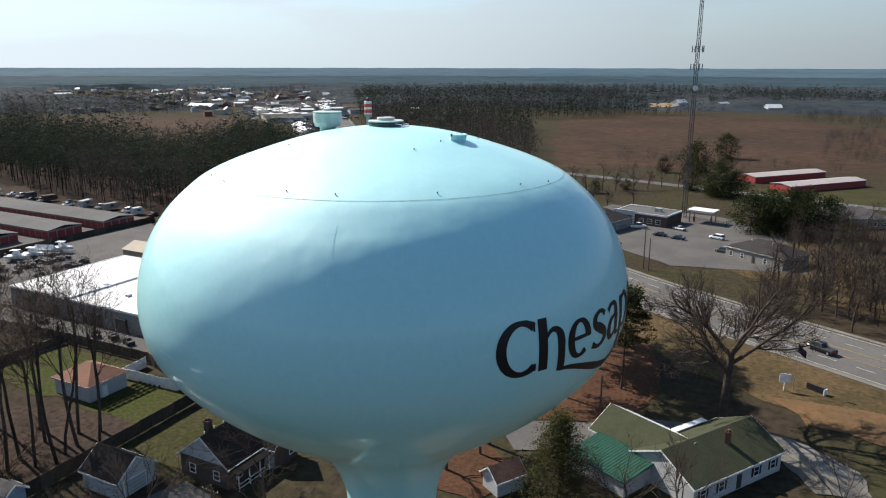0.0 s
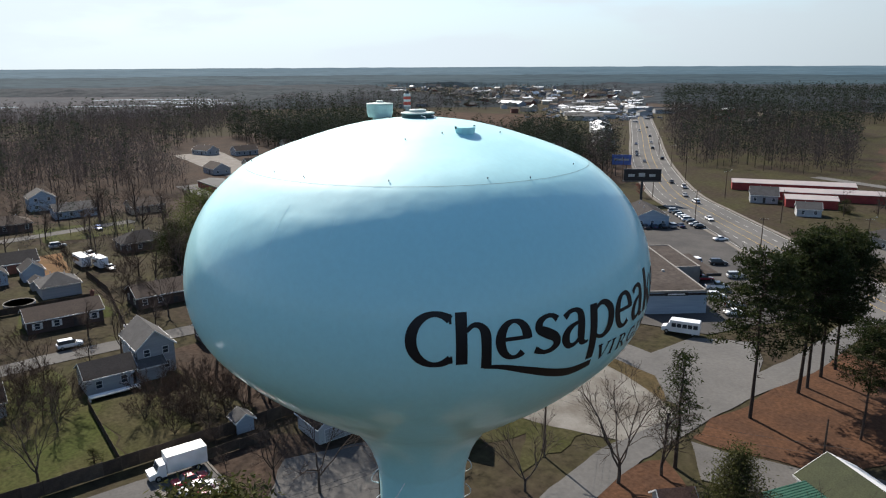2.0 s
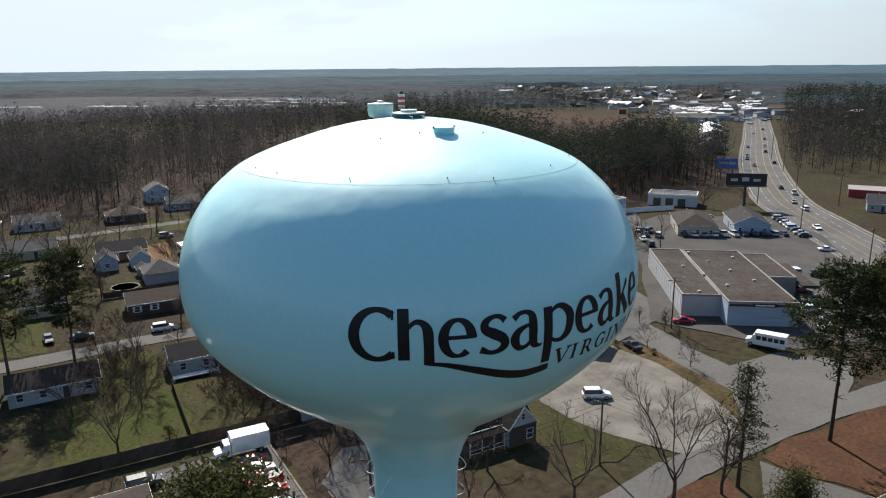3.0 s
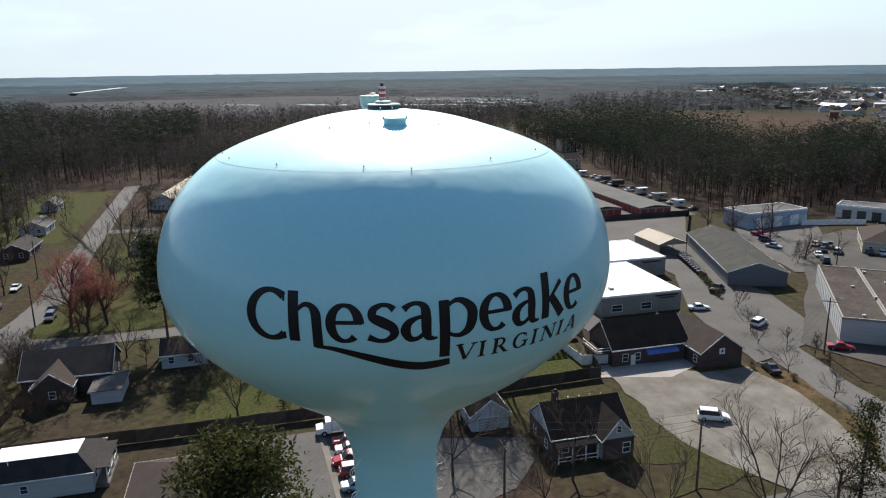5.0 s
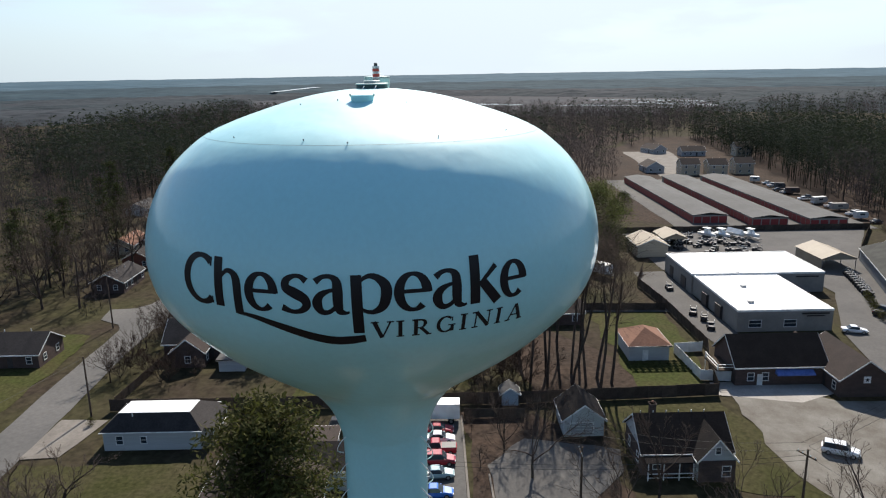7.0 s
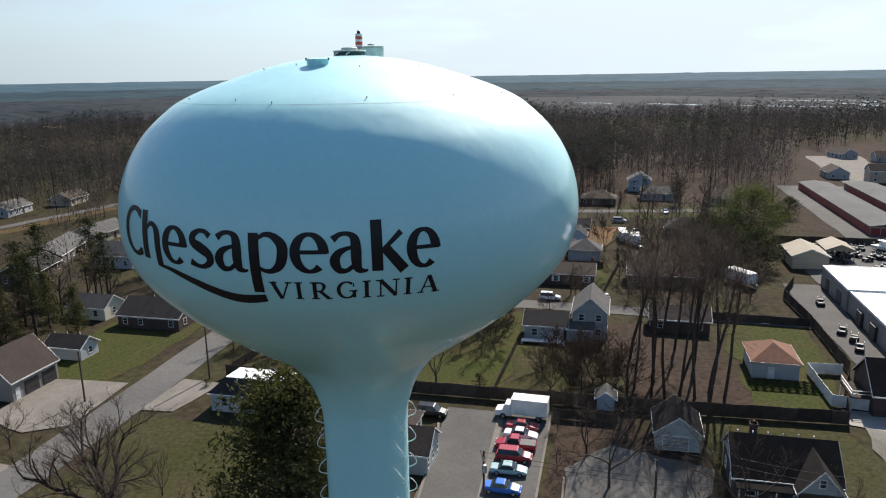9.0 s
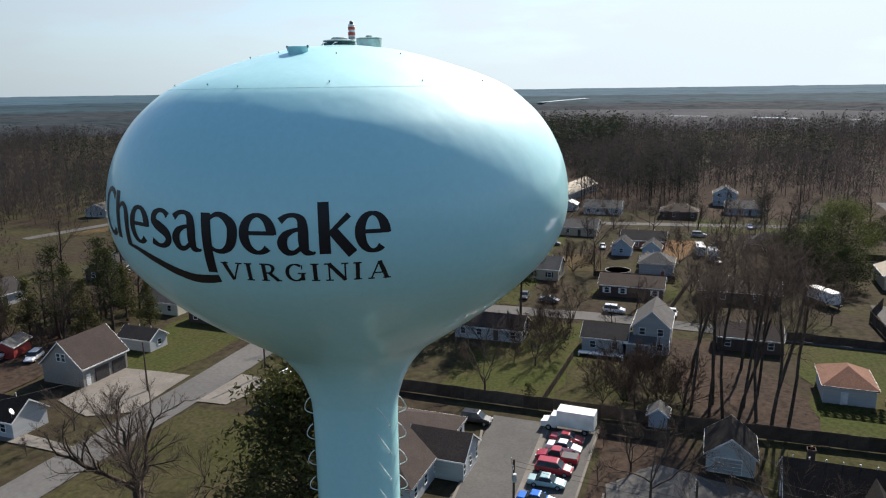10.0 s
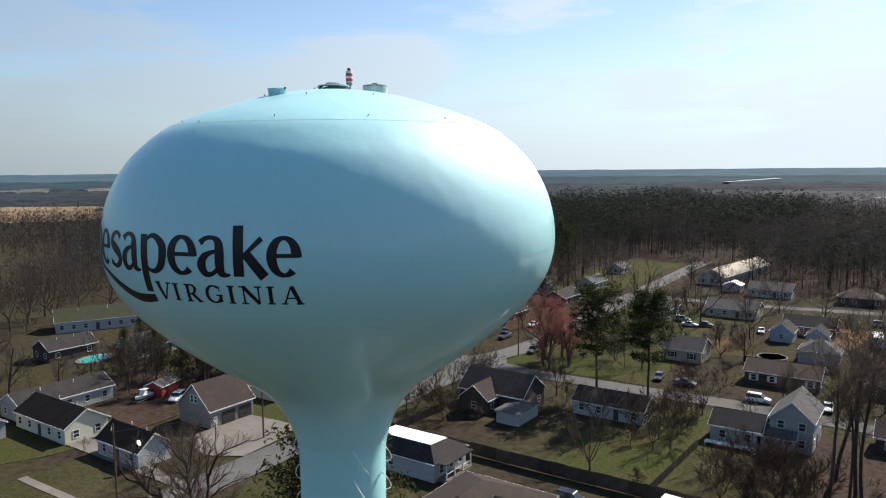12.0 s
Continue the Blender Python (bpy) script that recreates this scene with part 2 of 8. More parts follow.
    "shingle_rust": mat("rust_brown_shingles", (0.215, 0.115, 0.078), (0.17, 0.095, 0.068), 0.4, 0.92, 0.6, fine=12, spread=0.25, spec=0.12),
    "shingle_olive": mat("olive_green_shingles", (0.050, 0.055, 0.031), (0.041, 0.045, 0.027), 0.4, 0.92, 0.6, fine=12, spread=0.2, spec=0.12),
    "metal_green": mat("green_ribbed_metal", (0.020, 0.075, 0.046), (0.017, 0.062, 0.040), 0.5, 0.5, spread=0.12),
    "metal_green_pale": mat("pale_green_metal", (0.16, 0.33, 0.21), rough=0.5, scale=0.5, spread=0.1),
    "metal_white": mat("white_metal_roof", (0.74, 0.74, 0.73), (0.68, 0.68, 0.68), 0.15, 0.5, spread=0.04),
    "metal_pink": mat("faded_pinkish_metal_roof", (0.360, 0.315, 0.297), (0.306, 0.270, 0.261), 0.15, 0.6, spread=0.08),
    "metal_grey": mat("grey_metal_roof", (0.109, 0.108, 0.106), (0.088, 0.087, 0.084), 0.1, 0.85, spread=0.1, spec=0.1),
    "metal_tan": mat("tan_metal_roof", (0.285, 0.240, 0.175), (0.245, 0.205, 0.150), 0.2, 0.7, spread=0.08),
    "roof_gravel": mat("brown_gravel_roof", (0.032, 0.025, 0.021), (0.068, 0.056, 0.049), 0.11, 0.95, 0.3, fine=9, spread=0.3, lo=0.32, hi=0.68, spec=0.12),
    "red_door": mat("red_roll_door", (0.235, 0.035, 0.035), (0.20, 0.03, 0.03), 0.5, 0.5, spread=0.1, stretch=(0.2, 0.2, 6)),
    "red_paint": mat("red_painted_wall", (0.288, 0.045, 0.041), rough=0.6, scale=0.4, spread=0.1),
    "frame_white": mat("white_trim_paint", (0.76, 0.76, 0.74), rough=0.5, scale=1, spread=0.05),
    "door_dark": mat("dark_door_paint", (0.05, 0.045, 0.045), rough=0.5, scale=1),
    "steel": mat("galvanised_steel", (0.30, 0.31, 0.32), rough=0.45, metal=0.6, scale=2),
    "steel_dark": mat("dark_steel", (0.045, 0.045, 0.048), rough=0.5, scale=2),
    "pole_wood": mat("weathered_pole_wood", (0.115, 0.085, 0.064), (0.085, 0.064, 0.05), 1.5, 0.95, 0.5, spec=0.04),
    "wire": mat("dark_wire", (0.03, 0.03, 0.03), rough=0.6),
    "tyre": mat("black_tyre", (0.018, 0.018, 0.019), rough=0.85, scale=4),
    "rim": mat("grey_wheel_rim", (0.45, 0.46, 0.47), rough=0.35, metal=0.7, scale=4),
    "lamp_glass": mat("headlight_glass", (0.7, 0.72, 0.74), rough=0.15, scale=4),
    "tail_red": mat("tail_lamp_red", (0.45, 0.02, 0.02), rough=0.25, scale=4),
    "sign_black": mat("black_sign_panel", (0.02, 0.02, 0.024), rough=0.35, scale=1),
    "sign_white": mat("white_sign_panel", (0.8, 0.8, 0.8), rough=0.4, scale=1),
    "blue_awning": mat("blue_awning", (0.10, 0.16, 0.42), rough=0.7, scale=1),
    "hvac": mat("grey_hvac_metal", (0.42, 0.43, 0.43), rough=0.5, metal=0.3, scale=2),
    "flag_dark": mat("dark_flag_cloth", (0.05, 0.03, 0.045), rough=0.9, scale=2),
}
tank_nodes, tank_links = M["tank"].node_tree.nodes, M["tank"].node_tree.links
tank_bsdf = tank_nodes["Principled BSDF"]
# old gloss paint over slightly buckled plates: a broad satin lobe under a thin clear gloss
tank_bsdf.inputs["IOR"].default_value, tank_bsdf.inputs["Coat Roughness"].default_value, tank_bsdf.inputs["Coat IOR"].default_value = 2.2, 0.10, 1.45
dent, dents = tank_nodes.new("ShaderNodeBump"), tank_nodes.new("ShaderNodeTexNoise")
dents.inputs["Scale"].default_value, dents.inputs["Detail"].default_value, dents.inputs["Roughness"].default_value = 0.42, 2.5, 0.5
dent.inputs["Strength"].default_value, dent.inputs["Distance"].default_value = 0.30, 0.22
tank_links.new(next(n for n in tank_nodes if n.type == "TEX_COORD").outputs["Object"], dents.inputs["Vector"])
tank_links.new(dents.outputs["Fac"], dent.inputs["Height"])
tank_links.new(tank_bsdf.inputs["Normal"].links[0].from_socket, dent.inputs["Normal"])
tank_links.new(dent.outputs["Normal"], tank_bsdf.inputs["Normal"])
tank_links.new(dent.outputs["Normal"], tank_bsdf.inputs["Coat Normal"])


def leafy(key, share, tint):
    """Thin twigs and leaves let part of the light through."""
    n, l = M[key].node_tree.nodes, M[key].node_tree.links
    p = n["Principled BSDF"]
    t, m, k = n.new("ShaderNodeBsdfTranslucent"), n.new("ShaderNodeMixShader"), n.new("ShaderNodeVectorMath")
    k.operation = "MULTIPLY"
    k.inputs[1].default_value = tint
    l.new(p.inputs["Base Color"].links[0].from_socket, k.inputs[0])
    l.new(k.outputs["Vector"], t.inputs["Color"])
    m.inputs["Fac"].default_value = share
    l.new(p.outputs["BSDF"], m.inputs[1])
    l.new(t.outputs["BSDF"], m.inputs[2])
    l.new(m.outputs["Shader"], n["Material Output"].inputs["Surface"])


for key in ("woods", "twig", "twig_red", "thicket"):
    leafy(key, 0.45, (1.0, 1.0, 1.0))
for key in ("woods_pine", "needles", "cedar", "holly"):
    leafy(key, 0.25, (1.15, 1.25, 0.8))
glass = M["glass"] = mat("dark_window_glass", (0.035, 0.045, 0.055), rough=0.08, scale=0.5, spread=0.1)


# ---- mesh helpers ----
class Geo:
    """Collects corners and faces of one mesh."""

    def __init__(self):
        self.v, self.f = [], []

    def add(self, verts, faces):
        n = len(self.v)
        self.v += [tuple(p) for p in verts]
        self.f += [tuple(i + n for i in f) for f in faces]
        return self

    def box(self, x0, y0, z0, x1, y1, z1):
        return self.add([(x0, y0, z0), (x1, y0, z0), (x1, y1, z0), (x0, y1, z0), (x0, y0, z1), (x1, y0, z1), (x1, y1, z1), (x0, y1, z1)],
                        [(0, 3, 2, 1), (4, 5, 6, 7), (0, 1, 5, 4), (1, 2, 6, 5), (2, 3, 7, 6), (3, 0, 4, 7)])

    def cbox(self, x, y, z, sx, sy, sz):
        return self.box(x - sx / 2, y - sy / 2, z, x + sx / 2, y + sy / 2, z + sz)

    def extrude(self, outline, lo, hi, axis="z"):
        """A prism over a flat outline; axis: the way it is drawn out."""
        put = {"z": lambda p, h: (p[0], p[1], h), "y": lambda p, h: (p[0], h, p[1]), "x": lambda p, h: (h, p[0], p[1])}[axis]
        n = len(outline)
        verts = [put(p, lo) for p in outline] + [put(p, hi) for p in outline]
        faces = [tuple(range(n))[::-1], tuple(range(n, 2 * n))] + [(i, (i + 1) % n, (i + 1) % n + n, i + n) for i in range(n)]
        return self.add(verts, faces)

    def tube(self, p0, p1, r0, r1, sides=6, caps=True):
        p0, p1 = Vector(p0), Vector(p1)
        d = (p1 - p0).normalized()
        a = d.orthogonal().normalized()
        b = d.cross(a)
        ring = [(math.cos(2 * math.pi * i / sides), math.sin(2 * math.pi * i / sides)) for i in range(sides)]
        verts = [p0 + (a * c + b * s) * r0 for c, s in ring] + [p1 + (a * c + b * s) * r1 for c, s in ring]
        faces = [(i, (i + 1) % sides, (i + 1) % sides + sides, i + sides) for i in range(sides)]
        if caps:
            faces += [tuple(range(sides))[::-1], tuple(range(sides, 2 * sides))]
        return self.add(verts, faces)

    def path(self, points, r, sides=6):
        """A round bar swept along points, one connected skin."""
        pts = [Vector(p) for p in points]
        verts, faces = [], []
        for i, p in enumerate(pts):
            d = (pts[min(i + 1, len(pts) - 1)] - pts[max(i - 1, 0)]).normalized()
            a = d.cross(Vector((0.31, 0.17, 0.93))).normalized()
            b = d.cross(a)
            verts += [p + (a * math.cos(2 * math.pi * k / sides) + b * math.sin(2 * math.pi * k / sides)) * r for k in range(sides)]
        for i in range(len(pts) - 1):
            faces += [(i * sides + k, i * sides + (k + 1) % sides, (i + 1) * sides + (k + 1) % sides, (i + 1) * sides + k) for k in range(sides)]
        faces += [tuple(range(sides))[::-1], tuple((len(pts) - 1) * sides + k for k in range(sides))]
        return self.add(verts, faces)

    def strip(self, pairs):
        """A connected band through pairs of edge points."""
        n = len(pairs)
        return self.add([p for a, b in pairs for p in (a, b)], [(2 * i, 2 * i + 1, 2 * i + 3, 2 * i + 2) for i in range(n - 1)])

    def lathe(self, profile, sides=24, x=0, y=0):
        """A turned form from (radius, height) pairs."""
        verts, faces = [], []
        for r, z in profile:
            verts += [(x + r * math.cos(2 * math.pi * i / sides), y + r * math.sin(2 * math.pi * i / sides), z) for i in range(sides)]
        for k in range(len(profile) - 1):
            for i in range(sides):
                j = (i + 1) % sides
                faces.append((k * sides + i, k * sides + j, k * sides + sides + j, k * sides + sides + i))
        faces.append(tuple(range(sides))[::-1])
        faces.append(tuple((len(profile) - 1) * sides + i for i in range(sides)))
        return self.add(verts, faces)

    def mesh(self, name, material, smooth=False):
        me = bpy.data.meshes.new(name)
        me.from_pydata(self.v, [], self.f)
        me.materials.append(material)
        if smooth:
            me.polygons.foreach_set("use_smooth", [True] * len(me.polygons))
        me.update()
        return me


def part(name, g, material, parent, label="", smooth=False):
    ob = new(name, g.mesh(name, material, smooth) if isinstance(g, Geo) else g)
    ob.parent = parent
    return tagged(ob, label)


def thing(name, x, y, z=0.0, rz=0.0, label="", category="", group=""):
    ob = new(name)
    ob.empty_display_size = 0.3
    ob.matrix_world = pose(x, y, z, 0, 0, rz)
    return tagged(ob, label, category, group)


def solid(name, g, material, label="", category="", group="", kind="", smooth=False):
    return tagged(new(name, g.mesh(name, material, smooth)), label, category, group, kind)


from mathutils.geometry import delaunay_2d_cdt

rng = random.Random(7)
LAYER = [0.0]


def patch(name, outline, material, label, category, rough_edge=0.4, step=2.5, z=None, kind="structure"):
    """A sheet of ground cover with a slightly uneven edge, lying a little over the one before."""
    LAYER[0] += 0.002
    z = LAYER[0] + 0.01 if z is None else z
    pts = []
    for (x0, y0), (x1, y1) in zip(outline, outline[1:] + outline[:1]):
        n = max(1, int(math.hypot(x1 - x0, y1 - y0) / step))
        for i in range(n):
            x, y = x0 + (x1 - x0) * i / n, y0 + (y1 - y0) * i / n
            w = rough_edge * 2
            pts.append((x + w * noise.noise((x * 0.13, y * 0.13, 1.7)) + w * 0.5 * noise.noise((x * 0.6, y * 0.6, 3.1)),
                        y + w * noise.noise((x * 0.13, y * 0.13, 8.3)) + w * 0.5 * noise.noise((x * 0.6, y * 0.6, 5.9))))
    flat, _, tris, _, _, _ = delaunay_2d_cdt([Vector(p) for p in pts], [], [list(range(len(pts)))], 1, 1e-4)
    faces = []
    for f in tris:
        p, q, r = (flat[k] for k in f[:3])
        faces.append(tuple(f) if (q - p).cross(r - p) > 0 else tuple(reversed(f)))
    me = bpy.data.meshes.new(name)
    me.from_pydata([(p.x, p.y, z) for p in flat], [], faces)
    me.materials.append(material)
    return tagged(new(name, me), label, category, "", kind)


def band(line, width):
    """The outline of a strip along a line of points; width: one number or one for each point."""
    left, right = [], []
    for i, (x, y) in enumerate(line):
        x0, y0 = line[max(i - 1, 0)]
        x1, y1 = line[min(i + 1, len(line) - 1)]
        d = math.hypot(x1 - x0, y1 - y0)
        nx, ny = -(y1 - y0) / d, (x1 - x0) / d
        w = (width[i] if isinstance(width, (list, tuple)) else width) / 2
        left.append((x + nx * w, y + ny * w))
        right.append((x - nx * w, y - ny * w))
    return left + right[::-1]


def smooth_line(line, n=6):
    """A Catmull-Rom curve through the points."""
    out = []
    for i in range(len(line) - 1):
        p = [line[max(i - 1, 0)], line[i], line[i + 1], line[min(i + 2, len(line) - 1)]]
        for k in range(n):
            t = k / n
            out.append(tuple(0.5 * (2 * b + (c - a) * t + (2 * a - 5 * b + 4 * c - d) * t * t + (3 * b - a - 3 * c + d) * t ** 3) for a, b, c, d in zip(*p)))
    return out + [tuple(line[-1])]


# ---- the ground: one sheet to the horizon, rising faintly far out as the wooded skyline does ----
def far_rise(r):
    t = min(max((r - 2200) / 2500, 0), 1)
    return 24.0 * t * t * (3 - 2 * t)


g = Geo()
rings = [0, 60, 150, 300, 600, 1000, 1500, 2200, 2600, 3000, 3400, 3800, 4200, 4700]
SEG = 96
verts = [(r * math.cos(2 * math.pi * i / SEG), r * math.sin(2 * math.pi * i / SEG), far_rise(r)) for r in rings[1:] for i in range(SEG)]
faces = [(k * SEG + i, k * SEG + (i + 1) % SEG, (k + 1) * SEG + (i + 1) % SEG, (k + 1) * SEG + i) for k in range(len(rings) - 2) for i in range(SEG)]
faces.append(tuple(range(SEG)))
ground = solid("ground", Geo().add(verts, [f[::-1] for f in faces[:-1]] + [faces[-1]]), M["ground"], "brown and green winter ground with thin grass and dirt", "ground", kind="structure")

HIGHWAY = smooth_line([(160, 52), (90, 87.5), (35, 115.5), (-16, 141.5), (-50, 165), (-83, 190), (-115, 214), (-148.5, 241.5), (-205, 305), (-255.5, 368), (-299, 424.5), (-341, 478), (-385, 534), (-440, 604)])
STREET = [(70, -59), (20, -59), (-40, -58.6), (-70, -59.6), (-105, -60.4), (-118, -60.2), (-132, -58.2), (-145, -57.6), (-180, -59.6), (-240, -62.5), (-330, -66)]
CROSS = [(-111, -60), (-112, -30), (-113.5, 0), (-112, 30), (-110.5, 56)]
BACK = [(-222, -62), (-223, -20), (-228, 10), (-234, 45)]
SIDE = smooth_line([(14, 10), (-8, 20), (-20, 33), (-24, 46), (-25.2, 58), (-25.8, 70), (-26, 85), (-24.5, 102), (-26, 122), (-30, 150)])

MARSH_NORTH = [(-215, 660), (-110, 345), (0, 385), (90, 420), (100, 600), (64, 690), (-12, 790), (-100, 830), (-165, 784)]
MARSH_WOODS = [(-345, 285), (-300, 340), (-420, 470), (-520, 560), (-700, 475), (-640, 400), (-520, 325)]
MARSH_FAR = [(-1500, -420), (-1050, -300), (-860, -190), (-820, -110), (-800, -20), (-800, 60), (-800, 140), (-780, 230), (-930, 420), (-1250, 480), (-1600, 100)]
STUBBLE_SOUTH = [(-240, -725), (-360, -650), (-560, -900), (-540, -960), (-460, -1075), (-330, -1080)]
STUBBLE_NORTH = [(-215, 880), (-110, 930), (-145, 1150), (-260, 1100)]
patch("marsh", MARSH_NORTH, M["marsh"], "wide reddish-brown marsh field", "field", 6, 20)
patch("marsh", MARSH_WOODS, M["marsh"], "reddish-brown field behind the woods", "field", 6, 20)
patch("marsh", MARSH_FAR, M["far_marsh"], "wide brown marsh beyond the woods, greyed in colour for haze", "field", 20, 40)
patch("field", STUBBLE_SOUTH, M["tan_field"], "pale tan stubble field", "field", 6, 20)
patch("field", [(-620, -560), (-760, -640), (-820, -760), (-740, -760)], M["tan_field"], "pale tan field strip in the woods", "field", 6, 20)
patch("field", STUBBLE_NORTH, M["tan_field"], "pale tan field behind the marsh", "field", 6, 20)
for pts in ([(-1060, 176), (-1030, 230), (-1000, 300), (-1022, 300), (-1050, 240), (-1080, 190)], [(-1150, 50), (-1090, 120), (-1105, 140), (-1165, 80)], [(-985, 340), (-958, 405), (-980, 400), (-1002, 350)], [(-1200, -60), (-1170, 0), (-1185, 5), (-1215, -50)], [(-1240, 260), (-1190, 380), (-1205, 385), (-1258, 280)], [(-960, 300), (-930, 352), (-942, 360), (-970, 312)], [(-1120, 300), (-1075, 400), (-1086, 404), (-1135, 320)]):
    patch("water", pts, M["water"], "bright open water in the marsh", "water", 8, 12)
for pts in ([(-1075, 330), (-1010, 405), (-985, 395), (-1040, 325)], [(-1190, 372), (-1120, 440), (-1095, 420), (-1160, 360)], [(-1060, 215), (-1030, 262), (-1010, 255), (-1038, 212)], [(-960, 395), (-925, 440), (-910, 425), (-940, 385)]):
    patch("water", pts, M["water"], "open water channel in the marsh", "water", 5, 14, z=0.6)
patch("water", [(-1672, -370), (-2237, -348), (-2237, -380), (-1690, -387)], M["water"], "long pale strip of open water", "water", 3, 60, z=13.0)

patch("leaf_litter", [(-330, 60), (-205, 60), (-190, 150), (-170, 180), (-180, 300), (-520, 330), (-520, 160)], M["litter"], "dark leaf litter under the woods", "leaf litter", 4, 10)
patch("leaf_litter", [(-252, -84), (-250, 70), (-300, 82), (-430, 100), (-560, 180), (-600, 40), (-560, -60), (-680, -160), (-700, -320), (-420, -240), (-260, -130)], M["litter"], "dark leaf litter under the bare woods", "leaf litter", 4, 12)
patch("lawn", [(-48, -54), (14, -54), (14, -24), (-16, -20), (-34, -24), (-48, -30)], M["lawn"], "rough brown-green lawn beside the tower", "lawn", 0.9, 2.5)
patch("leaf_litter", [(-72, 18), (-66, 18), (-66, 36), (-80, 36), (-104, 22), (-104, 12)], M["litter"], "brown leaf litter under tall bare trees", "leaf litter", 1, 3)
patch("leaf_litter", [(-62, 6), (-30, 6), (-30, 30), (-62, 18)], M["litter"], "brown leaves under bare trees", "leaf litter", 1.2, 3)
LAWNS = [
    # this first lawn is unseen: pale ground added to reflect light up at the tank
    ("lawn_dry", [(4, -46), (60, -50), (90, 0), (60, 52), (24, 46), (22, 10), (12, 4), (10, -20)]),
    ("lawn_green", [(-108, -20), (-66, -22), (-66, -2), (-90, -2), (-108, -4)]),
    ("lawn", [(-90, -2), (-66, -1.5), (-66, 9), (-88, 8)]),
    ("lawn_green", [(-109, 36), (-67, 36), (-67, 48), (-86, 50), (-109, 52)]),
    ("lawn", [(-64, 28), (-46, 28), (-38, 42), (-40, 52), (-56, 49), (-64, 47)]),
    ("lawn", [(-48, -46), (-24, -46), (-16, -26), (-30, -24), (-48, -28)]),
    ("lawn_green", [(-100, -68), (-56, -67), (-56, -86), (-100, -88)]),
    ("lawn_green", [(-200, -56), (-116, -55), (-116, -20), (-200, -25)]),
    ("lawn", [(-26, -69), (22, -69), (22, -84), (-28, -84)]),
    ("lawn_green", [(-30, -90), (-12, -92), (-12, -120), (-30, -118)]),
    ("lawn_green", [(-150, -2), (-132, -6), (-132, 14), (-150, 14)]),
    ("lawn_green", [(-216, 14), (-216, 42), (-240, 42), (-240, 14)]),
    ("lawn_green", [(-62, -92), (-44, -92), (-44, -125), (-70, -140)]),
    ("lawn_green", [(-320, -72), (-210, -69), (-210, -95), (-320, -105)]),
    ("lawn_dry", [(2, 96), (30, 84), (60, 70), (60, 84), (32, 108), (-14, 138), (-22, 122)]),
    ("lawn_dry", [(-34, 52), (-30, 76), (-36, 88), (-60, 80), (-66, 74), (-66, 66), (-48, 60)]),
    ("lawn_dry", [(-172, -8), (-152, -8), (-152, -20), (-172, -20)]),
    ("orange_dirt", [(-200, 4), (-172, 4), (-172, 13), (-200, 15)]),
    ("lawn_dry", [(40, 140), (120, 90), (120, 200), (-20, 215), (-20, 186)]),
    ("orange_dirt", [(17, 92), (22, 84), (34, 82), (46, 80), (44, 90), (26, 94)]),
    ("lawn", [(-18, 300), (40, 290), (80, 310), (60, 345), (-10, 318)]),
    ("lawn", [(-40, 48), (-30, 38), (-32, 55), (-44, 56)]),
]
LABEL = {"lawn": "patchy winter lawn", "lawn_green": "green lawn with bare spots", "lawn_dry": "dry straw-coloured grass", "orange_dirt": "bare orange-brown dirt"}
for key, pts in LAWNS:
    patch("lawn" if "lawn" in key else "dirt_yard", pts, M[key], LABEL[key], "lawn" if "lawn" in key else "dirt", 0.9, 2.5)
patch("mulch", [(-21.8, 64.4), (-22.2, 70), (-23, 80), (-23, 116), (-10, 112), (-2, 96), (0, 80), (-6, 70), (-12, 67.5), (-17, 65)], M["mulch"], "red-brown pine straw under tall pines", "mulch", 0.8, 2)
patch("mulch", [(-24, 42), (-14, 42), (-12, 52), (-20, 57), (-23, 50)], M["mulch"], "red-brown pine straw bed", "mulch", 0.8, 2)

# roads and yards
patch("road", band(HIGHWAY, 19.6), M["road"], "worn grey five-lane asphalt road", "road", 0.15, 6)
patch("road", band(smooth_line(STREET), 7.0), M["road"], "narrow grey asphalt street", "road", 0.2, 4)
patch("road", [(-102, -63.6), (-106, -65.4), (-109.6, -70.5), (-116.5, -72), (-117, -66), (-121, -63), (-121, -57.2), (-116, -54.5), (-114.8, -48), (-108.6, -48), (-107.6, -54.4), (-102, -57)], M["road"], "worn asphalt street corner with wide kerb turns", "road", 0.2, 2)
patch("road", band(CROSS, 5.6), M["asphalt"], "narrow grey asphalt street between houses", "road", 0.2, 4)
patch("road", band(BACK, 5.6), M["asphalt"], "narrow grey asphalt back street", "road", 0.2, 4)
patch("lawn", [(-212, -174), (-150, -184), (-150, -192), (-212, -182)], M["lawn_dry"], "straw-coloured verge beside the lane", "lawn", 0.6, 3)
patch("road", band([(-140, -200), (-165, -194), (-198, -187), (-240, -178)], 5.0), M["asphalt"], "narrow grey lane among houses", "road", 0.2, 4)
patch("road", band(SIDE, 5.6), M["road"], "worn grey side lane beside the pines", "road", 0.25, 3)
patch("pavement", [(-77, 92), (-54, 87.5), (-45, 87), (-45, 100), (-36, 108), (-30, 100), (-27, 92), (-26.5, 72), (-31, 72), (-38.6, 78.9), (-49.6, 79.4), (-69.5, 82.5)], M["road"], "worn grey service lane", "pavement", 0.3, 3)
# out-of-view pale gravel, added to bounce daylight onto the tank's underside
patch("pavement", [(13, 0), (12, 9), (5, 14), (-4, 13), (-11, 8), (-13, 0), (-10, -8), (-3, -12), (6, -11), (12, -6)], M["gravel"], "unseen gravel apron added to bounce light under the tank", "pavement", 0.6, 2)
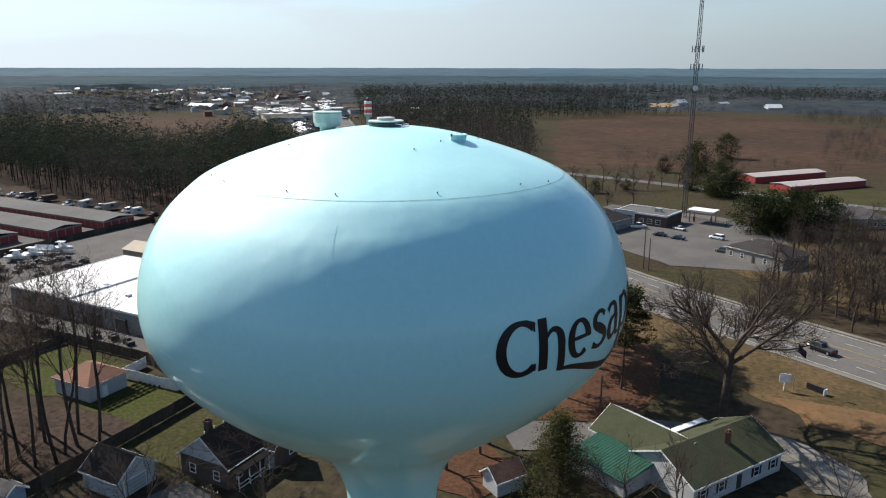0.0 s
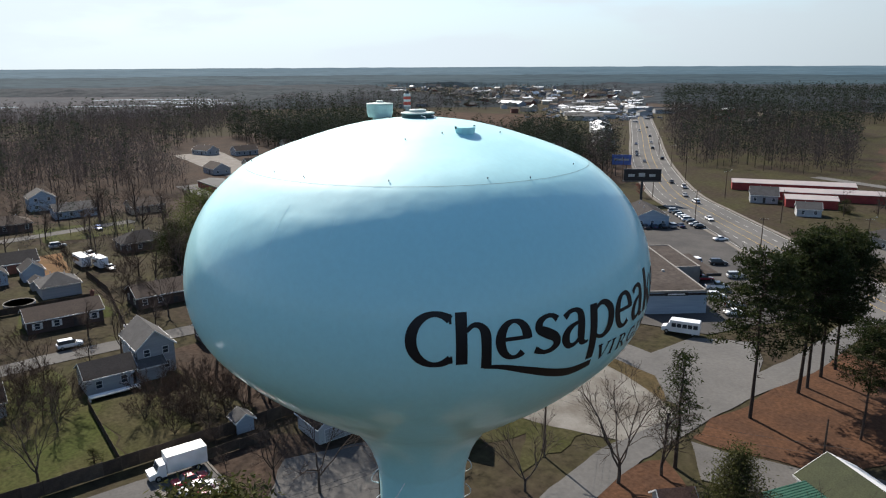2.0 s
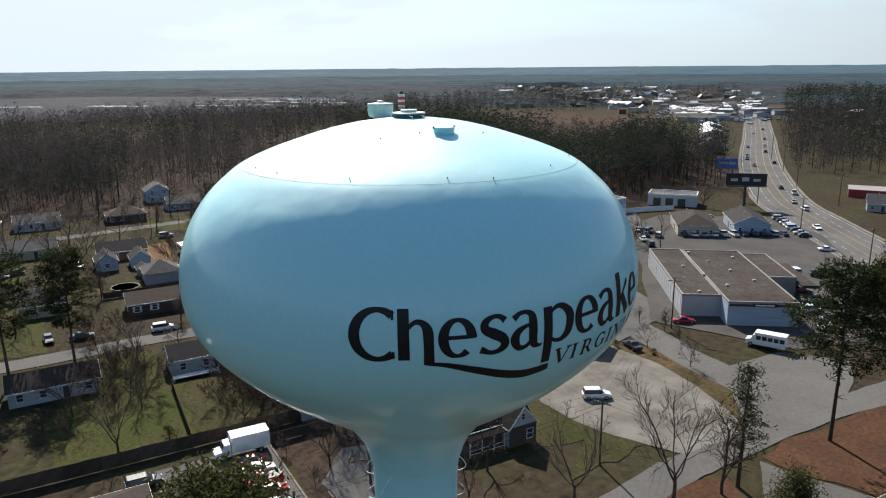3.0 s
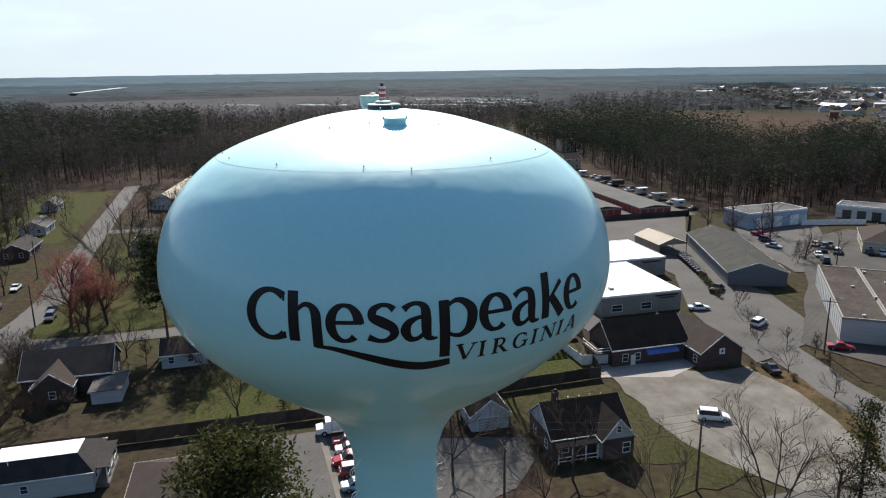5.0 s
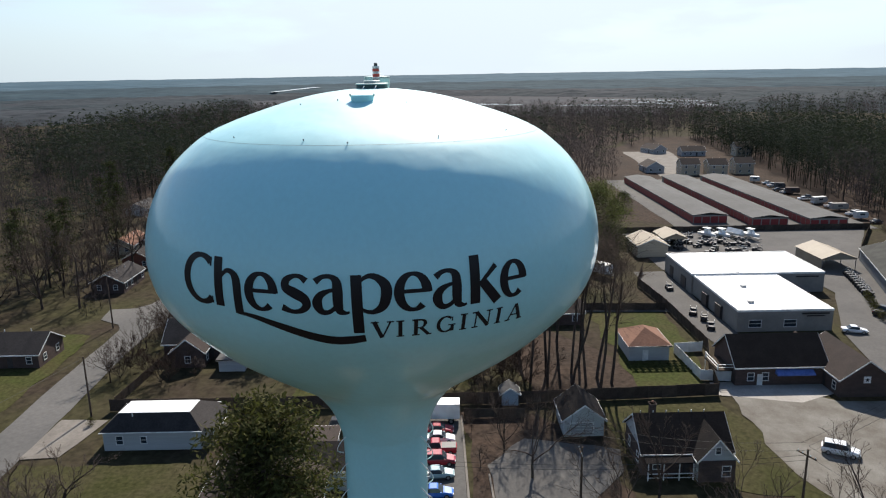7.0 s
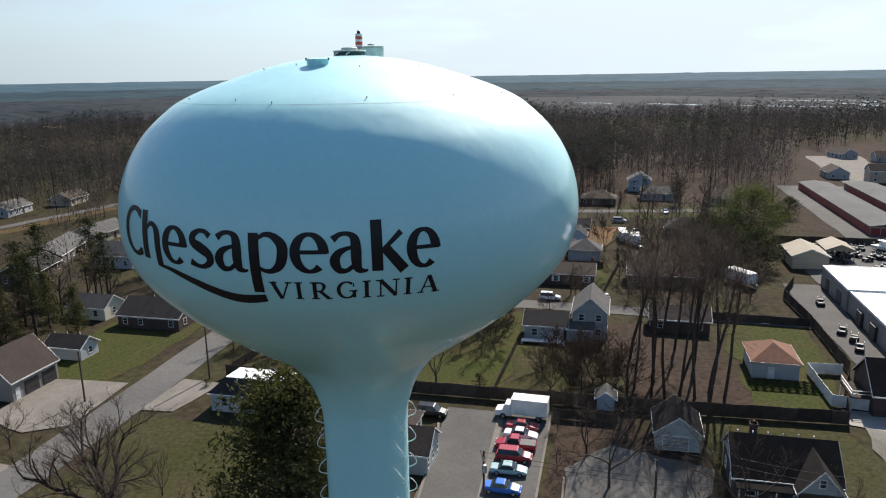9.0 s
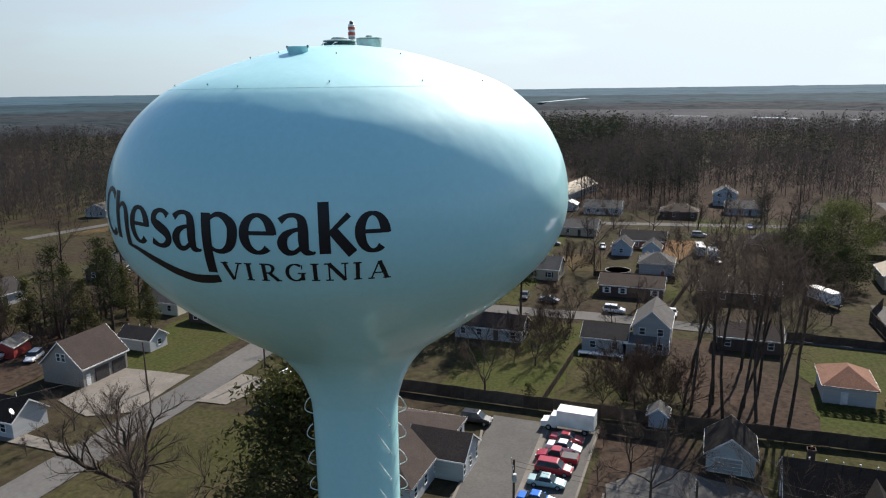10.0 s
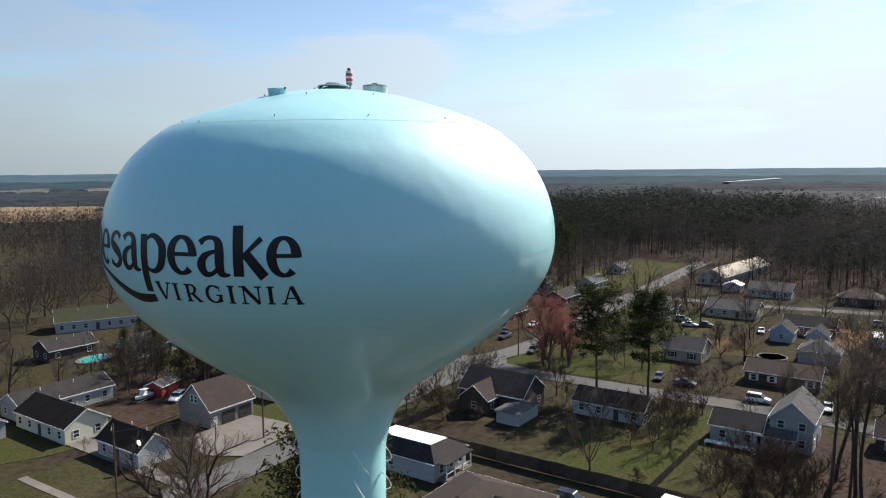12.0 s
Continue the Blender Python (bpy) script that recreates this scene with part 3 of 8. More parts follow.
patch("pavement", [(14, 80), (22, 77), (30, 72), (31, 66), (24, 64), (19, 71), (14, 76)], M["gravel"], "pale dirt drive beside the green-roofed house", "pavement", 0.6, 2)
patch("parking_lot", [(-60.5, -9.2), (-60.5, 6.2), (-36, 6.2), (-18, 5), (-16, -6), (-34, -7.4), (-50, -8.4)], M["asphalt"], "grey asphalt parking lot", "parking lot", 0.2, 3)
patch("pavement", [(-53.5, 15.5), (-50, 28), (-44, 27), (-38, 22), (-33, 10), (-46, 9.5)], M["asphalt"], "grey asphalt pad with dappled shade", "pavement", 0.4, 3)
patch("parking_lot", [(-66, 50), (-50, 48.5), (-40, 50.5), (-31.5, 53.5), (-27.5, 56), (-27.5, 70), (-33, 71.5), (-42, 75), (-54, 76.5), (-63, 75.5), (-63, 66), (-66, 60)], M["gravel"], "sandy gravel lot with tyre tracks", "parking lot", 0.7, 3)
patch("pavement", [(-66.2, 48.2), (-71.2, 48.4), (-71.2, 66.5), (-66, 66.5), (-63, 60)], M["concrete_pale"], "pale concrete patio apron", "pavement", 0.1, 3)
patch("pavement", [(-62, -55.5), (-50, -55.5), (-50.5, -50), (-61.5, -48)], M["concrete"], "pale concrete driveway", "pavement", 0.1, 3)
patch("leaf_litter", [(-42, -88), (-62, -90), (-70, -100), (-66, -126), (-44, -122), (-41, -104)], M["litter"], "dark bare yard with leaf litter", "leaf litter", 1.0, 3)
patch("pavement", [(-58.5, -63.6), (-43.5, -62.2), (-40, -68), (-43, -77.1), (-57.5, -77.1)], M["concrete"], "broad tan concrete driveway", "pavement", 0.2, 3)
patch("pavement", [(-32, -62), (-30, -62), (-30, -92), (-34, -92)], M["concrete"], "pale concrete path", "pavement", 0.1, 3)
patch("pavement", [(-20, -62), (-18.6, -62), (-18.6, -84), (-20, -84)], M["concrete"], "narrow pale footpath", "pavement", 0.1, 3)
patch("pavement", [(-140, 53.5), (-140, 61.5), (-92, 62.2), (-80, 60), (-80, 56)], M["asphalt"], "grey service lane behind the shop", "pavement", 0.2, 3)
patch("parking_lot", [(-185.5, 61.6), (-141, 61.6), (-141, 94.5), (-119, 95), (-94, 83), (-80, 80), (-64, 78), (-72, 100), (-100, 108), (-112, 104), (-150, 118), (-185.5, 140)], M["asphalt"], "grey asphalt yard and drive", "parking lot", 0.2, 4)
patch("parking_lot", [(-172, 148), (-150, 138), (-126, 129), (-112, 126), (-108, 138), (-126, 152), (-146, 164), (-158, 172)], M["asphalt"], "grey asphalt yard behind the warehouse", "parking lot", 0.4, 4)
patch("pavement", [(-300, 82), (-186, 82), (-186, 145), (-300, 145)], M["asphalt"], "asphalt lanes between storage rows", "pavement", 0.3, 5)
patch("parking_lot", [(-44, 104), (-70, 92), (-74, 96), (-106, 124), (-140, 150), (-150, 176), (-126, 206), (-100, 196), (-62, 160), (-34, 140)], M["asphalt_dark"], "dark asphalt store parking lot", "parking lot", 0.3, 4)
patch("parking_lot", [(-64, 206), (-40, 186), (-14, 168), (20, 176), (10, 226), (-10, 244), (-52, 250)], M["asphalt"], "grey asphalt filling station forecourt", "parking lot", 0.3, 4)
patch("pavement", [(-21, 63.5), (-14, 56), (-6, 60), (-3, 66), (4, 71), (8, 76), (0, 74), (-8, 68.5), (-16, 65)], M["asphalt"], "grey drive beside the green-roofed house", "pavement", 0.3, 3)
patch("pavement", [(-420, 120), (-310, 112), (-312, 132), (-420, 150)], M["concrete"], "pale concrete yard", "pavement", 0.4, 4)
patch("road", band([(-130, 330), (-60, 316), (0, 300), (60, 285), (150, 270)], 7), M["road"], "grey side road in front of the marsh", "road", 0.3, 6)


def stripe(name, line, width, material, z=0.16, dash=None, label="painted road line"):
    g = Geo()
    for n, (p, q) in enumerate(zip(line, line[1:])):
        if dash and n % 2:
            continue
        o = band([p, q], width)
        g.add([(x, y, z) for x, y in o], [(3, 2, 1, 0)])
    return solid(name, g, material, label, "road marking", kind="structure")


def resample(line, step):
    out, rest = [line[0]], 0.0
    for (x0, y0), (x1, y1) in zip(line, line[1:]):
        d = math.hypot(x1 - x0, y1 - y0)
        s = step - rest
        while s <= d:
            out.append((x0 + (x1 - x0) * s / d, y0 + (y1 - y0) * s / d))
            s += step
        rest = (rest + d) % step
    return out


def offset(line, w):
    o = band(line, abs(w) * 2)
    return o[: len(line)] if w > 0 else o[len(line):][::-1]


# road lines
for w in (-1.9, 1.9):
    stripe("road_line", offset(HIGHWAY, w), 0.16, M["line_yellow"], label="yellow centre line on the road")
for w in (-5.1, 5.1):
    stripe("road_line", resample(offset(HIGHWAY, w), 3.5), 0.15, M["line_white"], dash=True, label="dashed white lane line")
for w in (-9.2, 9.2):
    stripe("road_line", offset(HIGHWAY, w), 0.14, M["line_white"], label="white edge line on the road")
# kerbs along the main road
for w in (10.6, -10.6):
    g = Geo()
    o = band(offset(HIGHWAY, w), 1.3)
    n = len(o) // 2
    for i in range(n - 1):
        q = [o[i], o[i + 1], o[2 * n - 2 - i], o[2 * n - 1 - i]]
        g.add([(x, y, 0.02) for x, y in q] + [(x, y, 0.27) for x, y in q], [(7, 6, 5, 4), (0, 1, 5, 4), (1, 2, 6, 5), (2, 3, 7, 6), (3, 0, 4, 7)])
    solid("kerb", g, M["concrete"], "pale concrete kerb and footway along the road", "kerb", kind="structure")
# kerbs and gutter of the near lot
g = Geo()
for line, w, h in (([(-60.3, -0.9), (-36, 0.2), (-18, 0.8)], 0.9, 0.17), ([(-55, -9.4), (-52, -8.7), (-36, -7.2), (-17, -5.8)], 0.35, 0.27), ([(-60.6, 6.4), (-36, 6.6)], 0.3, 0.27), ([(-44, 9.5), (-33.5, 9.8)], 0.25, 0.22)):
    o = band(line, w)
    n = len(line)
    for i in range(n - 1):
        q = [o[i], o[i + 1], o[2 * n - 2 - i], o[2 * n - 1 - i]]
        g.add([(x, y, 0.02) for x, y in q] + [(x, y, h) for x, y in q], [(7, 6, 5, 4), (0, 1, 5, 4), (1, 2, 6, 5), (2, 3, 7, 6), (3, 0, 4, 7)])
solid("kerb", g, M["concrete"], "pale concrete kerb and gutter strip of the lot", "kerb", kind="structure")

# ---- the water tower ----
PROFILE = smooth_line([(15.0, 2.55), (22.0, 2.55), (27.0, 2.555), (29.0, 2.575), (30.0, 2.65), (30.5, 2.78), (31.5, 3.12), (32.5, 3.68), (33.5, 4.5), (34.2, 5.35), (35, 6.5), (36, 7.9), (37, 9.2), (38, 10.3), (39, 11.25), (40, 11.95),
                       (41, 12.35), (42, 12.52), (43, 12.5), (44, 12.33), (45, 12.0), (46, 11.48), (47, 10.72), (48, 9.6), (48.5, 8.8), (49, 7.65), (49.5, 6.2), (50, 4.55), (50.35, 3.0), (50.55, 1.5)], 4)


def tank_radius(z):
    for (z0, r0), (z1, r1) in zip(PROFILE, PROFILE[1:]):
        if z0 <= z <= z1:
            return r0 + (r1 - r0) * (z - z0) / (z1 - z0)
    return 2.6


def on_tank(theta, z, out=0.0):
    """A place on the tank's skin: degrees round the axis, height; out: metres off the skin."""
    slope = (tank_radius(z + 0.1) - tank_radius(z - 0.1)) / 0.2
    n = math.hypot(1, slope)
    r, a = tank_radius(z) + out / n, radians(theta)
    return (r * math.cos(a), r * math.sin(a), z - out * slope / n)


tower = thing("water_tower", 0, 0, 0, 0, "tall pale-blue single-pedestal water tower with black lettering", "water tower")
part("tank", Geo().lathe([(r, z) for z, r in PROFILE] + [(0.02, 50.66)], 256), M["tank"], tower, smooth=True)
part("stem", Geo().lathe([(5.6, 0.0), (5.4, 0.6), (4.4, 3.5), (3.5, 7.0), (2.85, 10.5), (2.58, 13.0), (2.55, 15.0)], 96), M["tank"], tower, "pale-blue painted steel stem", smooth=True)
g = Geo()
N = 128
ring = [on_tank(360 * i / N, 48.348, 0.012) for i in range(N + 1)]
low = [on_tank(360 * i / N, 48.338, 0.012) for i in range(N + 1)]
g.strip(list(zip(ring, low)))
part("seam_ring", g, M["seam"], tower, "thin dark seam round the dome")
for th, z in [(-128, 48.55), (-114, 48.55), (-86, 48.55), (-71.5, 48.53), (-44.3, 48.53), (-16.0, 48.53), (-2.4, 48.42), (24.8, 48.57), (53.2, 48.57), (81, 48.55), (-124, 49.85), (-43, 49.9), (-19.6, 50.1), (26, 49.95), (68, 49.95)]:
    p, q = Vector(on_tank(th, z)), Vector(on_tank(th, z, 0.075))
    g = Geo().tube(p, q, 0.022, 0.03, 6)
    part("lifting_lug", g, M["seam"], tower)
for th, z0, z1, w in ((-82, 45.0, 46.2, 0.028), (-69, 45.6, 47.6, 0.03), (72.5, 43.6, 44.6, 0.03), (-55, 46.4, 47.2, 0.02), (60, 44.8, 45.4, 0.02)):
    g = Geo()
    zs = [z0 + (z1 - z0) * i / 8 for i in range(9)]
    g.strip([(on_tank(th - w * 2, a, 0.012), on_tank(th + w * 2, a, 0.012)) for a in zs])
    part("weld_streak", g, M["pale_line"], tower, "thin pale weld line on the tank")
for t0, t1, za, zb in ((-116, -104, 42.05, 41.7), (83, 103, 41.85, 41.98)):
    g = Geo()
    g.strip([(on_tank(t0 + (t1 - t0) * i / 10, za + (zb - za) * i / 10 + 0.022, 0.012), on_tank(t0 + (t1 - t0) * i / 10, za + (zb - za) * i / 10 - 0.022, 0.012)) for i in range(11)])
    part("weld_streak", g, M["pale_line"], tower, "thin pale weld line on the tank")

# dome fittings
deck = part("deck", Geo().lathe([(0.84, 50.5), (0.86, 50.6), (0.86, 50.76), (0.82, 50.8)], 40, 0.02, 0.0), M["tank_dark"], tower, "dark green-grey round deck on the dome")
# top disc in a paler colour, painting in the sunlight on the deck
part("deck_plate", Geo().lathe([(0.80, 50.79), (0.90, 50.81), (0.90, 50.86), (0.86, 50.88)], 40, 0.02, 0.0), M["drum"], deck, "deck top, coloured pale green for the sun on it")
part("deck_lid", Geo().lathe([(0.43, 50.87), (0.45, 50.94), (0.45, 51.0), (0.40, 51.03)], 28, 0.02, 0.0), M["drum"], deck)
for y in (-0.35, 0.3):
    part("strut", Geo().path([(0.80, y, 50.74), (1.15, y, 50.70), (1.30, y - 0.1, 50.52)], 0.028, 6), M["frame_white"], deck)
beacon = part("beacon", Geo().lathe([(0.10, 50.5), (0.10, 51.0), (0.19, 51.0), (0.19, 51.12)], 16, -1.15, 0.15), M["steel"], tower, "obstruction lamp with red and white bands")
for z0, z1, key in ((51.12, 51.20, "white"), (51.20, 51.38, "red"), (51.38, 51.50, "white"), (51.50, 51.66, "red"), (51.66, 51.80, "white")):
    r = 0.20 if key == "red" else 0.19
    part("lamp_band", Geo().lathe([(r - 0.015, z0), (r, z0 + 0.02), (r, z1 - 0.02), (r - 0.015, z1)], 16, -1.15, 0.15), M["beacon_" + key], beacon)
part("lamp_cap", Geo().lathe([(0.10, 51.8), (0.10, 51.93), (0.05, 51.98)], 12, -1.15, 0.15), M["steel_dark"], beacon)
vent = part("vent_drum", Geo().lathe([(0.42, 50.0), (0.42, 50.42), (0.66, 50.44), (0.74, 50.66), (0.76, 51.12), (0.70, 51.16)], 40, -3.65, 0.0), M["drum"], tower, "pale green-grey drum-shaped vent")
part("vent_lid", Geo().lathe([(0.76, 51.16), (0.76, 51.20), (0.2, 51.26), (0.2, 51.34), (0.15, 51.36)], 40, -3.65, 0.0), M["drum"], vent)
# curved shield of the roof hatch, flared towards its rim
g = Geo()
steps = 16
rows = []
for i in range(steps + 1):
    a = radians(-80 + 160 * i / steps)
    c, q = math.cos(a), math.sin(a)
    base = [(4.02 + r * c, -0.15 + r * q) for r in (0.46, 0.50)]
    rim = [(4.02 + r * c, -0.15 + r * q) for r in (0.56, 0.61)]
    rows.append([(*base[0], 49.75), (*base[1], 49.75), (*rim[1], 50.36), (*rim[0], 50.36)])
verts = [p for row in rows for p in row]
faces = [(4 * i + k, 4 * i + (k + 1) % 4, 4 * i + 4 + (k + 1) % 4, 4 * i + 4 + k) for i in range(steps) for k in range(4)] + [(3, 2, 1, 0), tuple(4 * steps + k for k in range(4))]
hatch = part("hatch_shield", g.add(verts, faces), M["tank"], tower, "pale-blue curved hatch shield on the dome")
part("hatch_lid", Geo().lathe([(0.36, 49.95), (0.38, 50.14), (0.30, 50.18)], 20, 4.0, -0.15), M["tank"], hatch)
for q in (-0.74, 0.44):
    part("hinge_knob", Geo().cbox(4.16, q, 50.30, 0.07, 0.07, 0.12), M["tank_dark"], hatch)
# loops of cable down the stem
for side in (104, 60, -62, -112):
    for k in range(9):
        z0 = 30.2 - 1.75 * k
        pts = []
        for i in range(17):
            t = i / 16
            a = radians(side + (20 if side > 0 else -20) * (t - 0.2))
            r = 2.62 + 0.42 * math.sin(math.pi * min(t * 1.15, 1)) ** 0.7 + (0.05 if z0 > 29 else 0)
            pts.append((r * math.cos(a), r * math.sin(a), z0 - 1.55 * t - 0.22 * math.sin(math.pi * t)))
        part("cable_loop", Geo().path(pts, 0.032, 5), M["white_cable"], tower, "white cable loop beside the stem")


# ---- lettering: pen strokes laid on the tank's skin ----
def arc(cx, cy, rx, ry, a0, a1, thick, thin, n=26):
    """An elliptical pen stroke, thick where it runs upright and thin where it runs level."""
    out = []
    for i in range(n + 1):
        a = radians(a0 + (a1 - a0) * i / n)
        w = thin + (thick - thin) * abs(math.cos(a)) ** 1.3
        out.append((cx + rx * math.cos(a), cy + ry * math.sin(a), w))
    return out


def bar(x0, y0, x1, y1, w0, w1=None, n=10):
    w1 = w0 if w1 is None else w1
    return [(x0 + (x1 - x0) * i / n, y0 + (y1 - y0) * i / n, w0 + (w1 - w0) * i / n) for i in range(n + 1)]


def curve(points, n=8):
    return smooth_line(points, n)


def letter(theta, base, strokes, name="letter", label=""):
    g = Geo()
    per_m = 1 / 0.2172
    for k, s in enumerate(strokes):
        out = 0.014 + 0.002 * k
        edge = []
        for i, (x, y, w) in enumerate(s):
            x0, y0, _ = s[max(i - 1, 0)]
            x1, y1, _ = s[min(i + 1, len(s) - 1)]
            d = math.hypot(x1 - x0, y1 - y0) or 1
            nx, ny = -(y1 - y0) / d * w / 2, (x1 - x0) / d * w / 2
            edge.append((on_tank(theta + (x + nx) * per_m, base + y + ny, out), on_tank(theta + (x - nx) * per_m, base + y - ny, out)))
        g.strip(edge)
    return part(name, g, M["letter"], tower, label)


def glyph_e(w=1.56):
    cx = w / 2 + 0.02
    return [arc(cx, 0.86, w / 2 - 0.2, 0.77, -2, 312, 0.43, 0.17, 40), bar(0.36, 0.90, w - 0.05, 0.90, 0.17)]


def glyph_a(w=1.55):
    return [curve([(0.16, 1.40, 0.30), (0.45, 1.60, 0.20), (0.80, 1.62, 0.20), (1.04, 1.42, 0.36), (1.09, 1.0, 0.43), (1.09, 0.5, 0.42), (1.16, 0.16, 0.34), (1.40, 0.06, 0.16), (1.55, 0.10, 0.10)]),
            curve([(1.02, 1.06, 0.16), (0.72, 1.02, 0.18), (0.36, 0.82, 0.32), (0.22, 0.48, 0.42), (0.38, 0.14, 0.30), (0.68, 0.10, 0.20), (0.98, 0.30, 0.20)])]


BASE = 41.70
letter(-38.9, BASE, [arc(1.18, 1.10, 0.95, 1.04, 50, 310, 0.46, 0.22, 40), bar(1.80, 1.72, 1.80, 2.12, 0.10), bar(1.82, 0.08, 1.82, 0.40, 0.10)], label="black painted capital letter")
letter(-29.7, BASE, [bar(0.235, 2.17, 0.25, 0.0, 0.47), curve([(0.44, 1.40, 0.18), (0.72, 1.62, 0.20), (1.02, 1.56, 0.28), (1.22, 1.25, 0.42), (1.26, 0.6, 0.42), (1.27, -0.24, 0.44)])], label="black painted letter with a long leg")
letter(-22.2, BASE, [*glyph_e(1.58)], label="black painted letter")
letter(-14.4, BASE, [curve([(1.16, 1.42, 0.30), (0.92, 1.60, 0.20), (0.60, 1.61, 0.20), (0.30, 1.42, 0.32), (0.28, 1.12, 0.38), (0.66, 0.90, 0.46), (1.06, 0.66, 0.42), (1.14, 0.36, 0.36), (0.88, 0.13, 0.24), (0.50, 0.09, 0.20), (0.08, 0.26, 0.32)])], label="black painted letter")
letter(-8.0, BASE, [*glyph_a()], label="black painted letter")
letter(-0.5, BASE, [bar(0.23, 1.67, 0.26, -0.90, 0.46), curve([(0.40, 1.44, 0.16), (0.74, 1.62, 0.20), (1.10, 1.54, 0.30), (1.42, 1.22, 0.44), (1.46, 0.82, 0.46), (1.32, 0.36, 0.40), (0.98, 0.10, 0.24), (0.66, 0.10, 0.18), (0.42, 0.22, 0.16)])], label="black painted letter with a long tail")
letter(7.6, BASE, [*glyph_e(1.58)], label="black painted letter")
letter(15.0, BASE, [*glyph_a()], label="black painted letter")
letter(22.8, BASE, [bar(0.235, 2.14, 0.25, 0.02, 0.46), bar(0.42, 0.84, 1.26, 1.62, 0.15, 0.24), bar(0.54, 1.04, 1.36, 0.0, 0.42, 0.45)], label="black painted letter")
letter(29.5, BASE, [*glyph_e(1.44)], label="black painted letter")
letter(-24.8, BASE, [curve([(0.10, -0.20, 0.14), (0.9, -0.30, 0.22), (2.2, -0.68, 0.34), (3.4, -1.06, 0.40), (4.4, -1.27, 0.42), (5.2, -1.25, 0.40), (5.8, -1.17, 0.34)], 10)], "swoosh", "black painted swoosh under the lettering")
CAP = 40.52
H = 0.80


def stem(x, w=0.17, h=H):
    return [bar(x, 0, x, h, w, n=6), bar(x - 0.17, 0.03, x + 0.17, 0.03, 0.06, n=3), bar(x - 0.17, h - 0.03, x + 0.17, h - 0.03, 0.06, n=3)]


def small(theta, strokes):
    letter(theta, CAP, strokes, label="small black painted serif capital")


small(3.0, [bar(0.14, H, 0.46, 0.0, 0.19, 0.17), bar(0.84, H, 0.48, 0.02, 0.07), bar(0.0, H - 0.03, 0.34, H - 0.03, 0.06, n=3), bar(0.68, H - 0.03, 0.98, H - 0.03, 0.06, n=3)])
small(7.9, stem(0.18))
small(10.9, [*stem(0.2), curve([(0.22, H - 0.05, 0.07), (0.48, H - 0.05, 0.08), (0.60, H - 0.20, 0.15), (0.48, 0.40, 0.08), (0.22, 0.38, 0.06)]), bar(0.40, 0.40, 0.76, 0.02, 0.15, 0.14), bar(0.66, 0.03, 0.90, 0.03, 0.06, n=3)])
small(16.0, [arc(0.42, H / 2, 0.34, H / 2 - 0.03, 48, 322, 0.16, 0.07), bar(0.72, 0.04, 0.72, 0.34, 0.15, n=4), bar(0.52, 0.36, 0.86, 0.36, 0.06, n=3), bar(0.70, 0.55, 0.70, 0.74, 0.05, n=3)])
small(20.9, stem(0.18))
small(23.5, [bar(0.2, 0, 0.2, H, 0.07, n=5), bar(0.86, 0, 0.86, H, 0.07, n=5), bar(0.2, H - 0.02, 0.86, 0.02, 0.17), bar(0.04, 0.03, 0.36, 0.03, 0.06, n=3), bar(0.0, H - 0.03, 0.26, H - 0.03, 0.06, n=3), bar(0.70, H - 0.03, 1.0, H - 0.03, 0.06, n=3)])
small(29.0, stem(0.18))
small(31.8, [bar(0.14, 0, 0.46, H, 0.07), bar(0.48, H, 0.82, 0.0, 0.18), bar(0.24, 0.28, 0.68, 0.28, 0.06, n=4), bar(0.0, 0.03, 0.28, 0.03, 0.06, n=3), bar(0.64, 0.03, 0.98, 0.03, 0.06, n=3)])


# ---- builders: houses ----
ZT = 0.13   # top of paving


def window_part(parent, x, y, z, w, h, facing, shutters=None, frame_mat=None):
    """A framed window standing in a wall; facing: degrees of its outward side."""
    a = radians(facing)
    ca, sa = math.cos(a), math.sin(a)

    def put(pts):
        return [(x + ca * o - sa * s, y + sa * o + ca * s, z + u) for s, o, u in pts]

    def slab(g, s0, s1, o0, o1, u0, u1):
        g.add(put([(s0, o0, u0), (s1, o0, u0), (s1, o1, u0), (s0, o1, u0), (s0, o0, u1), (s1, o0, u1), (s1, o1, u1), (s0, o1, u1)]),
              [(0, 1, 2, 3), (7, 6, 5, 4), (4, 5, 1, 0), (5, 6, 2, 1), (6, 7, 3, 2), (7, 4, 0, 3)])
    g = Geo()
    t = 0.09
    for s0, s1, u0, u1 in ((-w / 2 - t, -w / 2, -t, h + t), (w / 2, w / 2 + t, -t, h + t), (-w / 2, w / 2, h, h + t), (-w / 2 - 0.05, w / 2 + 0.05, -t - 0.03, 0), (-w / 2, w / 2, h * 0.49, h * 0.54)):
        slab(g, s0, s1, -0.05, 0.07, u0, u1)
    win = part("window", g, frame_mat or M["frame_white"], parent)
    p = Geo()
    slab(p, -w / 2, w / 2, -0.05, 0.02, 0, h)
    part("pane", p, glass, win)
    if shutters:
        for s in (-1, 1):
            q = Geo()
            slab(q, s * (w / 2 + 0.12), s * (w / 2 + 0.48), -0.02, 0.05, -0.05, h + 0.05)
            part("shutter", q, shutters, win)
    return win


